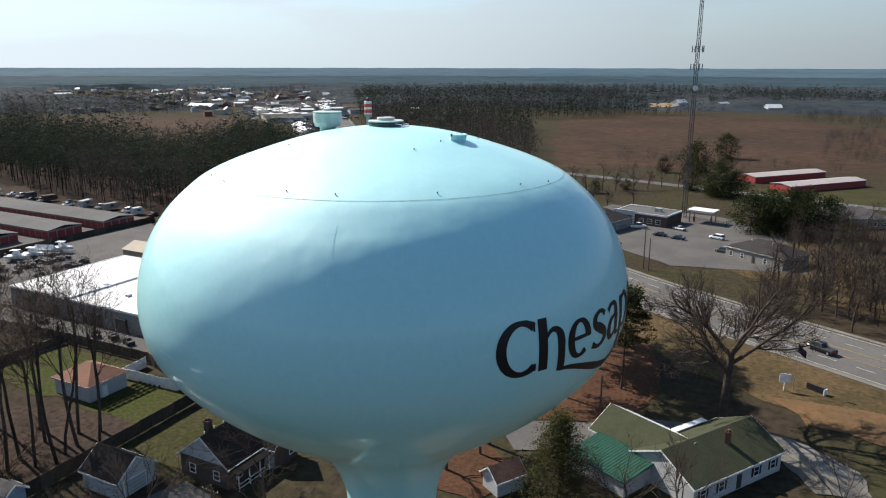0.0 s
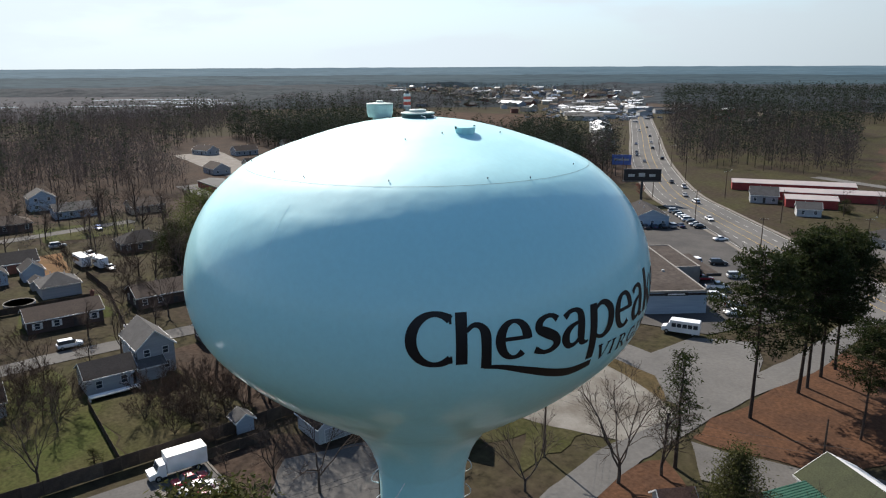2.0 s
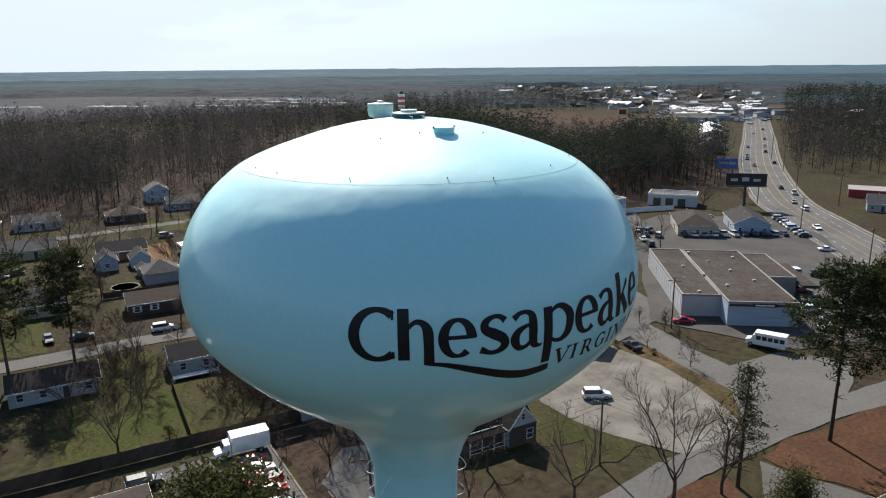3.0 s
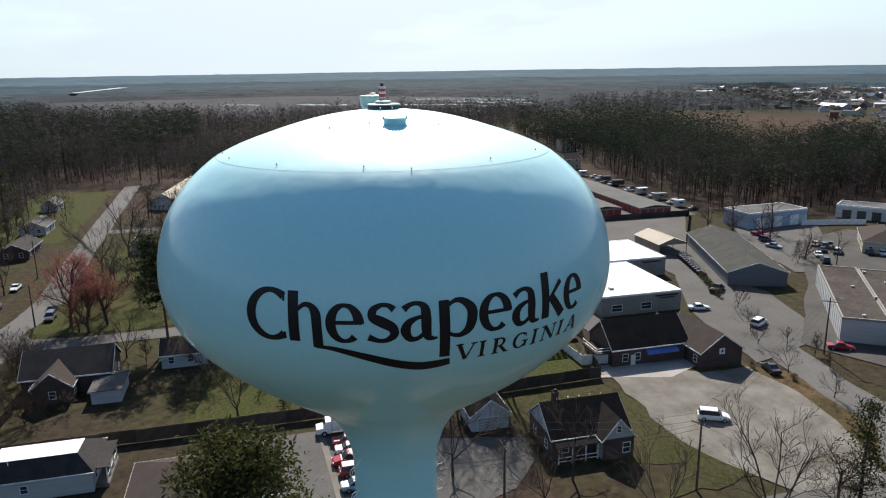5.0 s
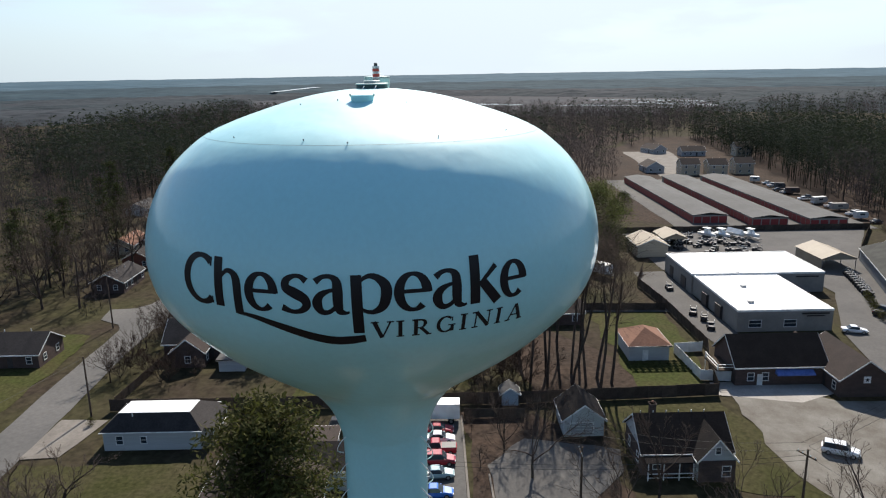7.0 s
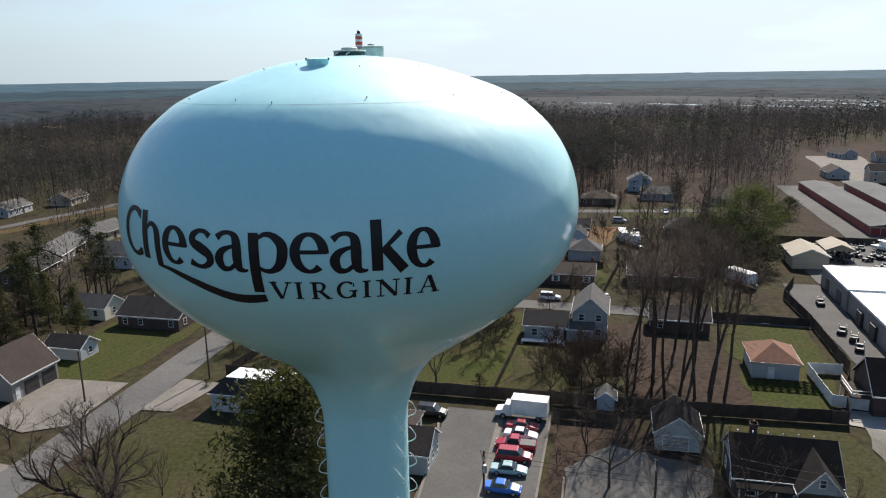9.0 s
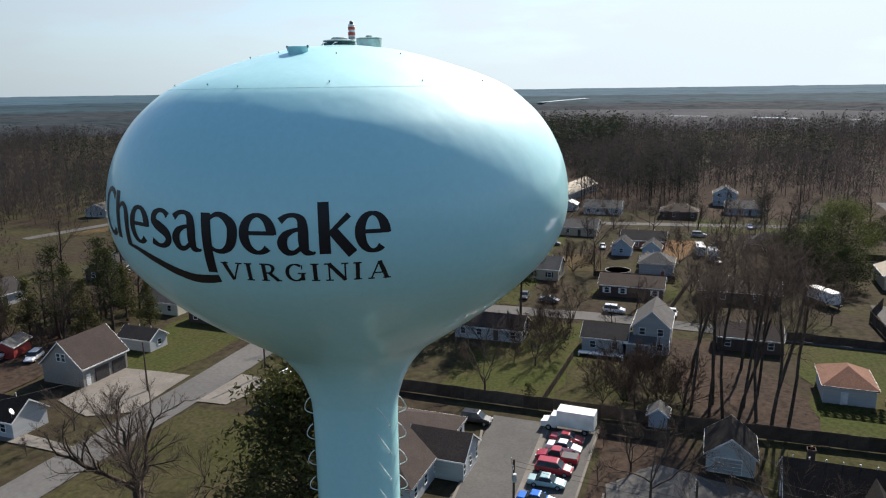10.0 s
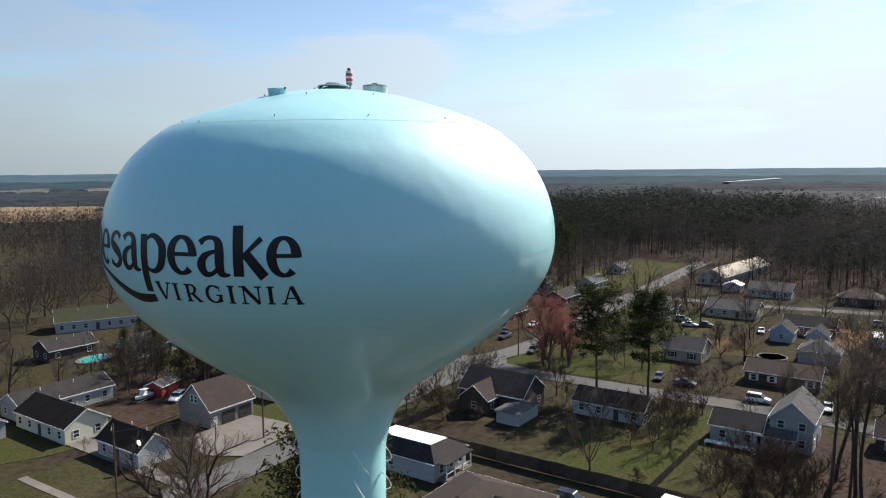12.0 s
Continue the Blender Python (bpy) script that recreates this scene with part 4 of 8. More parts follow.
def roof_gable(g, L, W, eave, ridge, over=0.35, thick=0.16, side=0):
    """Two slabs over a ridge along x. side: 0 both slopes, 1 the +y slope, -1 the -y slope."""
    hl, hw = L / 2 + over, W / 2 + over
    drop = (ridge - eave) * over / (W / 2)
    for s in (-1, 1):
        if side and s != side:
            continue
        top = [(-hl, 0, ridge), (hl, 0, ridge), (hl, s * hw, eave - drop), (-hl, s * hw, eave - drop)]
        pts = [(x, y, z + thick) for x, y, z in top] + top
        f = [(0, 1, 2, 3), (7, 6, 5, 4), (0, 4, 5, 1), (1, 5, 6, 2), (2, 6, 7, 3), (3, 7, 4, 0)]
        g.add(pts, f if s < 0 else [q[::-1] for q in f])
    return g


def roof_hip(g, L, W, eave, ridge, over=0.4, thick=0.16):
    hl, hw = L / 2 + over, W / 2 + over
    drop = (ridge - eave) * over / (W / 2)
    r = max(L / 2 - W / 2, 0.05)
    e = eave - drop
    lo = [(-hl, -hw, e), (hl, -hw, e), (hl, hw, e), (-hl, hw, e)]
    hi = [(x, y, z + thick) for x, y, z in lo]
    rg = [(-r, 0, ridge + thick), (r, 0, ridge + thick)]
    return g.add(lo + hi + rg, [(3, 2, 1, 0), (0, 1, 5, 4), (1, 2, 6, 5), (2, 3, 7, 6), (3, 0, 4, 7), (4, 5, 9, 8), (6, 7, 8, 9), (5, 6, 9), (7, 4, 8)])


def fascia(parent, L, W, eave, ridge, roof, over=0.35):
    """White boards along the eaves and up the gables, one part each."""
    made = []
    hl, hw = L / 2 + over, W / 2 + over
    e = eave - (ridge - eave) * over / (W / 2)
    for s in (-1, 1):
        made.append(part("fascia", Geo().box(-hl, s * hw - 0.03 + s * 0.02, e - 0.08, hl, s * hw + 0.03 + s * 0.02, e + 0.15), M["frame_white"], parent))
    for x in (-hl - 0.02, hl + 0.02):
        if roof != "gable":
            made.append(part("fascia", Geo().box(x - 0.03, -hw, e - 0.08, x + 0.03, hw, e + 0.15), M["frame_white"], parent))
            continue
        for s in (-1, 1):
            g = Geo().add([(x - 0.03, s * hw, e - 0.08), (x + 0.03, s * hw, e - 0.08), (x + 0.03, 0, ridge - 0.08), (x - 0.03, 0, ridge - 0.08),
                           (x - 0.03, s * hw, e + 0.15), (x + 0.03, s * hw, e + 0.15), (x + 0.03, 0, ridge + 0.15), (x - 0.03, 0, ridge + 0.15)],
                          [(0, 1, 2, 3), (4, 5, 6, 7), (0, 1, 5, 4), (1, 2, 6, 5), (3, 0, 4, 7), (2, 3, 7, 6)])
            made.append(part("rake_board", g, M["frame_white"], parent))
    return made


def house_block(parent, L, W, eave, ridge, roof, wall_mat, roof_mat, at=(0, 0, 0), windows=True, trim=True, shutters=None, far_slope=None, sides="nsew"):
    """Walls, roof and windows of one block of a house, its ridge along its own x."""
    m = pose(at[0], at[1], 0, 0, 0, at[2])
    made = []
    if roof == "gable":
        w = Geo().extrude([(-W / 2, 0), (W / 2, 0), (W / 2, eave), (0, ridge), (-W / 2, eave)], -L / 2, L / 2, "x")
        if far_slope:
            made.append(part("roof", roof_gable(Geo(), L, W, eave, ridge, side=far_slope[0]), far_slope[1], parent, far_slope[2]))
            made.append(part("roof", roof_gable(Geo(), L, W, eave, ridge, side=-far_slope[0]), roof_mat, parent))
        else:
            made.append(part("roof", roof_gable(Geo(), L, W, eave, ridge), roof_mat, parent))
    else:
        w = Geo().box(-L / 2, -W / 2, 0, L / 2, W / 2, eave)
        made.append(part("roof", roof_hip(Geo(), L, W, eave, ridge), roof_mat, parent))
    made.append(part("wall", w, wall_mat, parent))
    if trim:
        made += fascia(parent, L, W, eave, ridge, roof)
    if windows:
        storeys = 2 if eave > 4.6 else 1
        for k in range(storeys):
            z = 0.95 + 2.8 * k
            for key, facing, run, dist in (("s", -90, L, W / 2), ("n", 90, L, W / 2), ("e", 0, W, L / 2), ("w", 180, W, L / 2)):
                if key not in sides:
                    continue
                count = max(1, int(run / 3.1))
                for i in range(count):
                    s = (i + 0.5) / count * run - run / 2
                    a = radians(facing)
                    x, y = math.cos(a) * dist - math.sin(a) * s, math.sin(a) * dist + math.cos(a) * s
                    if key in "sn" and k == 0 and i == count // 2 and count > 2:
                        d = Geo()
                        d.cbox(x, y, 0.15, 0.95 if key in "sn" else 0.1, 0.12, 2.05)
                        made.append(part("door", d, M["door_dark"], parent))
                    else:
                        made.append(window_part(parent, x, y, z, 0.95, 1.2, facing, shutters))
    for ob in made:
        ob.matrix_basis = m @ ob.matrix_basis
    return made


def chimney(parent, x, y, z0, z1, s=0.7, mat_key="brick_red"):
    c = part("chimney", Geo().cbox(x, y, z0, s, s, z1 - z0).cbox(x, y, z1 - 0.18, s + 0.14, s + 0.14, 0.18), M[mat_key], parent)
    part("flue", Geo().lathe([(0.14, z1), (0.14, z1 + 0.3), (0.11, z1 + 0.3)], 10, x, y), M["shingle_rust"], c)


def house(x, y, rz, L, W, eave, ridge, roof, wall, top, label, category="house", name="house", windows=True, vents=2, **more):
    h = thing(name, x, y, 0, rz, label, category)
    house_block(h, L, W, eave, ridge, roof, M[wall], M[top], windows=windows, **more)
    for k in range(vents):
        vx = L * (0.22 - 0.36 * k)
        part("vent_pipe", Geo().lathe([(0.07, ridge - 1.3), (0.07, ridge + 0.25)], 8, vx, W * 0.14), M["frame_white"], h)
    return h


# ---- builders: vehicles ----
CAR_PAINT = {}


def car_paint(key, c):
    if key not in CAR_PAINT:
        CAR_PAINT[key] = mat("car_paint_" + key, c, c, 1.0, 0.3, spread=0.03, coat=0.6)
    return CAR_PAINT[key]


COLOURS = {"white": (0.72, 0.72, 0.72), "red": (0.30, 0.014, 0.028), "blue": (0.02, 0.13, 0.50), "black": (0.012, 0.012, 0.014), "silver": (0.38, 0.39, 0.40),
           "dark_grey": (0.07, 0.072, 0.078), "teal": (0.30, 0.42, 0.42), "tan": (0.36, 0.32, 0.26), "maroon": (0.14, 0.02, 0.025), "navy": (0.02, 0.03, 0.075)}


def loft(g, sections):
    """Rings of the same count of corners, joined along and closed at the ends."""
    n = len(sections[0])
    verts = [p for s in sections for p in s]
    faces = [(k * n + i, k * n + (i + 1) % n, (k + 1) * n + (i + 1) % n, (k + 1) * n + i) for k in range(len(sections) - 1) for i in range(n)]
    faces += [tuple(range(n))[::-1], tuple((len(sections) - 1) * n + i for i in range(n))]
    return g.add(verts, faces)


def car_ring(x, z0, z1, w, tuck=0.12):
    h = w / 2
    return [(x, -h + tuck, z0), (x, h - tuck, z0), (x, h, z0 + (z1 - z0) * 0.35), (x, h - 0.03, z0 + (z1 - z0) * 0.75), (x, h - 0.16, z1), (x, -h + 0.16, z1), (x, -h + 0.03, z0 + (z1 - z0) * 0.75), (x, -h, z0 + (z1 - z0) * 0.35)]


def vehicle(kind, colour):
    """A road vehicle, nose to +x, at the origin; copied into place afterwards."""
    paint = car_paint(colour, COLOURS[colour])
    L, W, H, hood, trunk, belt = {"sedan": (4.7, 1.82, 1.45, 1.25, 0.95, 0.92), "suv": (4.75, 1.9, 1.75, 1.15, 0.15, 1.05), "pickup": (5.6, 1.98, 1.85, 1.35, 2.15, 1.10), "hatch": (4.2, 1.78, 1.5, 1.0, 0.2, 0.95)}[kind]
    f = L / 2
    words = {"sedan": "sedan car", "suv": "sport utility car", "pickup": "pickup truck", "hatch": "hatchback car"}[kind]
    v = thing("car", 0, 0, -50, 0, colour.replace("_", " ") + " " + words + " standing on paving", "car")
    g = Geo()
    loft(g, [car_ring(-f, 0.45, belt - 0.12, W * 0.86), car_ring(-f + 0.15, 0.28, belt, W * 0.97), car_ring(-f * 0.4, 0.25, belt, W), car_ring(f * 0.4, 0.25, belt, W), car_ring(f - hood * 0.9, 0.25, belt, W * 0.99), car_ring(f - 0.25, 0.3, belt - 0.2, W * 0.94), car_ring(f, 0.42, belt - 0.34, W * 0.82)])
    body = part("body", g, paint, v, smooth=False)
    c0, c1 = -f + trunk, f - hood
    slope_r = 0.25 if kind in ("suv", "pickup") else 0.7

    def cab_ring(x0, x1, z, w):
        return [(x0, -w / 2, z), (x1, -w / 2, z), (x1, w / 2, z), (x0, w / 2, z)]
    cab = Geo()
    loft(cab, [cab_ring(c0 + 0.02, c1 - 0.02, belt - 0.02, W - 0.2), cab_ring(c0 + slope_r, c1 - 0.75, H - 0.06, W - 0.48)])
    part("cabin_glass", cab, glass, v, "dark tinted car glass")
    roof = Geo()
    loft(roof, [cab_ring(c0 + slope_r - 0.06, c1 - 0.68, H - 0.07, W - 0.44), cab_ring(c0 + slope_r + 0.05, c1 - 0.85, H, W - 0.56)])
    part("cab_roof", roof, paint, v)
    if kind == "pickup":
        part("cargo_bed", Geo().box(-f + 0.12, -W / 2 + 0.16, belt - 0.06, c0 - 0.05, W / 2 - 0.16, belt + 0.012), M["steel_dark"], v, "dark cargo bed liner")
    for x in (-f + 0.9, f - 0.88):
        for s in (-1, 1):
            y = s * (W / 2 - 0.10)
            wheel = part("wheel", Geo().tube((x, y - 0.11, 0.33), (x, y + 0.11, 0.33), 0.33, 0.33, 16), M["tyre"], v)
            part("rim", Geo().tube((x, y + s * 0.10, 0.33), (x, y + s * 0.125, 0.33), 0.21, 0.19, 12), M["rim"], wheel)
    for s in (-1, 1):
        part("headlight", Geo().cbox(f - 0.10, s * (W / 2 - 0.32), belt - 0.42, 0.16, 0.34, 0.14), M["lamp_glass"], body)
        part("tail_light", Geo().cbox(-f + 0.05, s * (W / 2 - 0.28), belt - 0.32, 0.10, 0.26, 0.18), M["tail_red"], body)
        part("mirror", Geo().cbox(c1 - 0.35, s * (W / 2 + 0.05), belt + 0.02, 0.14, 0.2, 0.14), paint, body)
    part("bumper", Geo().cbox(f - 0.06, 0, 0.36, 0.14, W * 0.8, 0.16).cbox(-f + 0.06, 0, 0.38, 0.14, W * 0.82, 0.16), M["steel_dark"], body)
    return v


CAR_MASTER = {}


def car(kind, colour, x, y, rz, group="parked cars", z=ZT, label=""):
    if (kind, colour) not in CAR_MASTER:
        ob = CAR_MASTER[kind, colour] = vehicle(kind, colour)
        ob.matrix_world = pose(x, y, z, 0, 0, rz)
    else:
        ob = copy_thing(CAR_MASTER[kind, colour], pose(x, y, z, 0, 0, rz))
    return tagged(ob, label, "", group)


# ---- builders: trees ----
def grow(seed, height, spread, trunk_r, levels, fork=0.35, kids=(3, 4), lean=0.0, first=0.28, droop=0.05, min_r=0.012, thin=0.5, limb_r=1.0, reach=1.0):
    """Branch pieces (p, q, r0, r1, level) of a bare tree."""
    rnd = random.Random(seed)
    out = []

    def limb(p, d, length, r, level):
        steps = 5 if level == 0 else (4 if level < 3 else 2)
        for i in range(steps):
            d = (d + Vector((rnd.uniform(-1, 1), rnd.uniform(-1, 1), rnd.uniform(-0.5, 0.9))) * (0.10 if level == 0 else 0.22)).normalized()
            q = p + d * (length / steps)
            r1 = max(r * (1 - (0.52 if level else 0.45) / steps), min_r)
            out.append((p.copy(), q.copy(), r, r1, level))
            at = (i + 1) / steps
            if level < levels and (level or at > first):
                for _ in range(rnd.choice(kids) if level else rnd.choice((1, 2, 2))):
                    if level and rnd.random() < thin:
                        continue
                    side = d.orthogonal().normalized()
                    side.rotate(Matrix.Rotation(rnd.uniform(0, 6.283), 3, d))
                    tilt = rnd.uniform(0.55, 1.05) if level else rnd.uniform(0.5, 1.0) * spread
                    nd = (d * math.cos(tilt) + side * math.sin(tilt) + Vector((0, 0, 0.18 - droop * level))).normalized()
                    limb(q, nd, length * rnd.uniform(0.42, 0.68) * (1.0 if level else (1.15 - 0.5 * at) * 0.85 * reach), max(r1 * rnd.uniform(0.42, 0.65) * (1.0 if level else limb_r), min_r), level + 1)
            p, r = q, r1
    limb(Vector((0, 0, -0.3)), Vector((lean, 0, 1)).normalized(), height * 0.72, trunk_r, 0)
    return out


def bare_tree_meshes(seed, height, spread=1.0, trunk_r=0.32, levels=4, **more):
    wood, twig = Geo(), Geo()
    for p, q, r0, r1, level in grow(seed, height, spread, trunk_r, levels, **more):
        if level <= 1:
            wood.tube(p, q, r0, r1, 6 if level == 0 else 4, False)
        elif level == 2:
            twig.tube(p, q, max(r0, 0.03), max(r1, 0.024), 3, False)
        else:
            d = q - p
            s = d.cross(Vector((0.37, -0.61, 0.7)) if int(p.x * 37 + q.y * 53) % 2 else Vector((-0.7, 0.2, 0.4))).normalized() * 0.026
            twig.add([p - s, p + s, q + s * 0.6 + d * 0.15], [(0, 1, 2)])
    return wood.mesh("trunk", M["bark"], True), twig.mesh("crown", M["twig"], True)


def broad_tree_meshes(seed, trunk_h, top, radius, trunk_r, limbs=7, dense=1.0, rise=0.5, twig_w=0.02):
    """A bare broad-crowned tree: a trunk, forked rising limbs and fine twigs out to a rounded crown."""
    rnd = random.Random(seed)
    wood, twig = Geo(), Geo()
    centre = Vector((0, 0, trunk_h + (top - trunk_h) * 0.35))

    def limb(p, d, length, r, level):
        steps = (6, 5, 4, 2, 1)[level]
        for i in range(steps):
            d = (d + Vector((rnd.uniform(-1, 1), rnd.uniform(-1, 1), rnd.uniform(-0.7, 0.9) + 0.12)) * (0.25, 0.27, 0.30, 0.34, 0.3)[level]).normalized()
            q = p + d * (length / steps)
            r1 = max(r * (1 - 0.62 / steps), 0.012)
            if level <= 1:
                wood.tube(p, q, r, r1, 6 if level == 0 else 4, False)
            elif level == 2:
                twig.tube(p, q, max(r, 0.028), max(r1, 0.02), 3, False)
            else:
                e = q - p
                s = e.cross(Vector((rnd.uniform(-1, 1), rnd.uniform(-1, 1), 0.6))).normalized() * twig_w
                twig.add([p - s, p + s, q + e * 0.2], [(0, 1, 2)])
            at = (i + 1) / steps
            if level < 4 and (level or i):
                for _ in range(2 if level < 3 else 3):
                    if rnd.random() > (0.85, 0.80, 0.85, 0.75)[level] * dense:
                        continue
                    side = d.orthogonal().normalized()
                    side.rotate(Matrix.Rotation(rnd.uniform(0, 6.283), 3, d))
                    tilt = rnd.uniform(0.5, 1.0)
                    out = (q - centre).normalized()
                    nd = (d * math.cos(tilt) + side * math.sin(tilt) + out * 0.22 + Vector((0, 0, 0.10))).normalized()
                    limb(q, nd, length * rnd.uniform(0.36, 0.56) * (1.1 - 0.3 * at), r1 * rnd.uniform(0.5, 0.68), level + 1)
            p, r = q, r1

    p, r = Vector((0, 0, -0.3)), trunk_r * 1.15
    joints = [p]
    for i in range(5):
        q = Vector((p.x + rnd.uniform(-0.05, 0.05) * trunk_h * 0.3, p.y + rnd.uniform(-0.05, 0.05) * trunk_h * 0.3, trunk_h * (i + 1) / 5))
        wood.tube(p, q, r, r * 0.93, 9, False)
        p, r = q, r * 0.93
        joints.append(q)
    span = math.hypot(radius, top - trunk_h)
    for k in range(limbs):
        a = 6.283 * (k + rnd.uniform(-0.3, 0.3)) / limbs
        up = rise + rnd.uniform(-0.15, 0.55) + (0.8 if k % 3 == 0 else 0.0)
        base = joints[-1] if k % 2 == 0 else joints[-1].lerp(joints[-3], rnd.uniform(0.1, 0.9))
        limb(base, Vector((math.cos(a), math.sin(a), up)).normalized(), span * rnd.uniform(0.72, 0.95), trunk_r * rnd.uniform(0.42, 0.6), 0)
    return wood.mesh("trunk", M["bark"], True), twig.mesh("crown", M["twig"], True)


def tree_from(meshes, name, label, x, y, rz, s, group=""):
    t = thing(name, x, y, 0, rz, label, "tree", group)
    t.matrix_world = pose(x, y, 0, 0, 0, rz) @ Matrix.Scale(s, 4)
    part("trunk", meshes[0], None, t)
    part("crown", meshes[1], None, t)
    return t


def tuft(g, rnd, c, r, n, size, flat=0.7, slim=1.0):
    for _ in range(n):
        d = Vector((rnd.gauss(0, 1), rnd.gauss(0, 1), rnd.gauss(0, 1) * flat)).normalized() * r * rnd.random() ** 0.5
        p = Vector(c) + d
        a = Vector((rnd.uniform(-1, 1), rnd.uniform(-1, 1), rnd.uniform(-0.6, 0.9))).normalized() * size * rnd.uniform(0.6, 1.3)
        b = Vector((rnd.uniform(-1, 1), rnd.uniform(-1, 1), rnd.uniform(-0.6, 0.6))).normalized() * size * rnd.uniform(0.3, 0.6) * slim
        g.add([p - a * 0.5, p + b * 0.5, p + a * 0.6, p - b * 0.5], [(0, 1, 2, 3)])


def pine_meshes(seed, height=22.0, bare=0.5, width=4.2, clumps=70, leaf=0.55, key="needles", per=22, slim=0.7, taper=0.72):
    """A tall pine: a bare straight trunk under an open, layered crown."""
    rnd = random.Random(seed)
    wood, crown = Geo(), Geo()
    p = Vector((0, 0, -0.3))
    pts = [p]
    for i in range(8):
        p = Vector((p.x + rnd.uniform(-0.12, 0.12), p.y + rnd.uniform(-0.12, 0.12), (i + 1) * height / 8.2))
        pts.append(p)
    for i, (a, b) in enumerate(zip(pts, pts[1:])):
        wood.tube(a, b, 0.30 * (1 - i / 9.5), 0.30 * (1 - (i + 1) / 9.5), 7, False)
    for _ in range(5):
        z = height * rnd.uniform(bare * 0.55, bare)
        a = rnd.uniform(0, 6.28)
        base = Vector((0, 0, z))
        tip = base + Vector((math.cos(a), math.sin(a), 0.05)) * rnd.uniform(1, 2)
        wood.tube(base, tip, 0.06, 0.02, 4, False)
    for k in range(clumps):
        f = rnd.random() ** 0.85
        z = height * (bare + (1.0 - bare) * f)
        reach = width * (1.0 - taper * f ** 1.6) * (0.55 + 0.45 * min(f / 0.25, 1.0)) * rnd.uniform(0.35, 1.0)
        a = rnd.uniform(0, 6.283)
        tip = Vector((math.cos(a) * reach, math.sin(a) * reach, z + rnd.uniform(-0.3, 0.9)))
        wood.tube(Vector((0, 0, z - 0.5)), tip, 0.06, 0.025, 3, False)
        tuft(crown, rnd, tip, rnd.uniform(0.8, 1.5), per, leaf, 0.42, slim)
        if rnd.random() < 0.5:
            tuft(crown, rnd, tip * 0.55 + Vector((0, 0, z * 0.45)), 0.7, per // 2, leaf, 0.4, slim)
    return wood.mesh("trunk", M["pine_bark"], True), crown.mesh("crown", M[key])


def bush_meshes(seed, height, width, key, n=60, leaf=0.28, per=26, cone=0.0):
    """A dense evergreen shrub or cedar with an uneven outline."""
    rnd = random.Random(seed)
    wood, crown = Geo(), Geo()
    wood.tube((0, 0, -0.2), (0, 0, height * 0.7), 0.05 * height ** 0.5 + 0.04, 0.03, 6, False)
    for _ in range(n):
        f = rnd.random()
        z = height * (0.06 + 0.9 * f)
        shape = (1 - f) ** 0.8 if cone else math.sin(math.pi * min(0.12 + 0.88 * f, 1)) ** 0.6
        r = width / 2 * shape * rnd.uniform(0.35, 1.05)
        a = rnd.uniform(0, 6.283)
        c = Vector((math.cos(a) * r, math.sin(a) * r, z))
        wood.tube((0, 0, z * 0.8), c, 0.04, 0.02, 3, False)
        tuft(crown, rnd, c, 0.16 * width * rnd.uniform(0.6, 1.2), per, leaf, 0.9)
    return wood.mesh("trunk", M["pine_bark"], True), crown.mesh("crown", M[key])


def utility_pole(x, y, h, rz=0.0, arm=True, can=False, lamp=False, label="weathered wooden utility pole with a crossarm"):
    p = thing("utility_pole", x, y, 0, rz, label, "utility pole", "utility poles")
    part("post", Geo().tube((0, 0, -0.2), (0, 0, h), 0.17, 0.11, 10), M["pole_wood"], p)
    if arm:
        a = part("crossarm", Geo().box(-1.25, -0.22, h - 0.75, 1.25, -0.10, h - 0.62), M["pole_wood"], p)
        for s in (-1.1, -0.5, 0.5, 1.1):
            part("insulator", Geo().lathe([(0.05, h - 0.62), (0.06, h - 0.5), (0.03, h - 0.42)], 8, s, -0.16), M["drum"], a)
    if can:
        part("transformer", Geo().lathe([(0.26, h - 2.4), (0.28, h - 2.3), (0.28, h - 1.6), (0.22, h - 1.5)], 14, 0.42, 0), M["hvac"], p)
    if lamp:
        l = part("lamp_arm", Geo().tube((0, 0, h - 0.5), (1.6, 0, h + 0.1), 0.04, 0.03, 6), M["steel"], p)
        part("lamp_head", Geo().cbox(1.75, 0, h + 0.02, 0.6, 0.22, 0.14), M["hvac"], l)
    return p


def wires(a, b, heights, spread=(0,), sag=0.9):
    """Hanging lines between two pole tops."""
    (x0, y0), (x1, y1) = a, b
    d = math.hypot(x1 - x0, y1 - y0)
    nx, ny = -(y1 - y0) / d, (x1 - x0) / d
    for h in heights:
        for s in spread:
            pts = [(x0 + (x1 - x0) * t + nx * s, y0 + (y1 - y0) * t + ny * s, h - sag * 4 * t * (1 - t)) for t in [i / 10 for i in range(11)]]
            solid("overhead_wire", Geo().path(pts, 0.018, 3), M["wire"], "thin dark overhead wire between poles", "wire", "overhead wires")


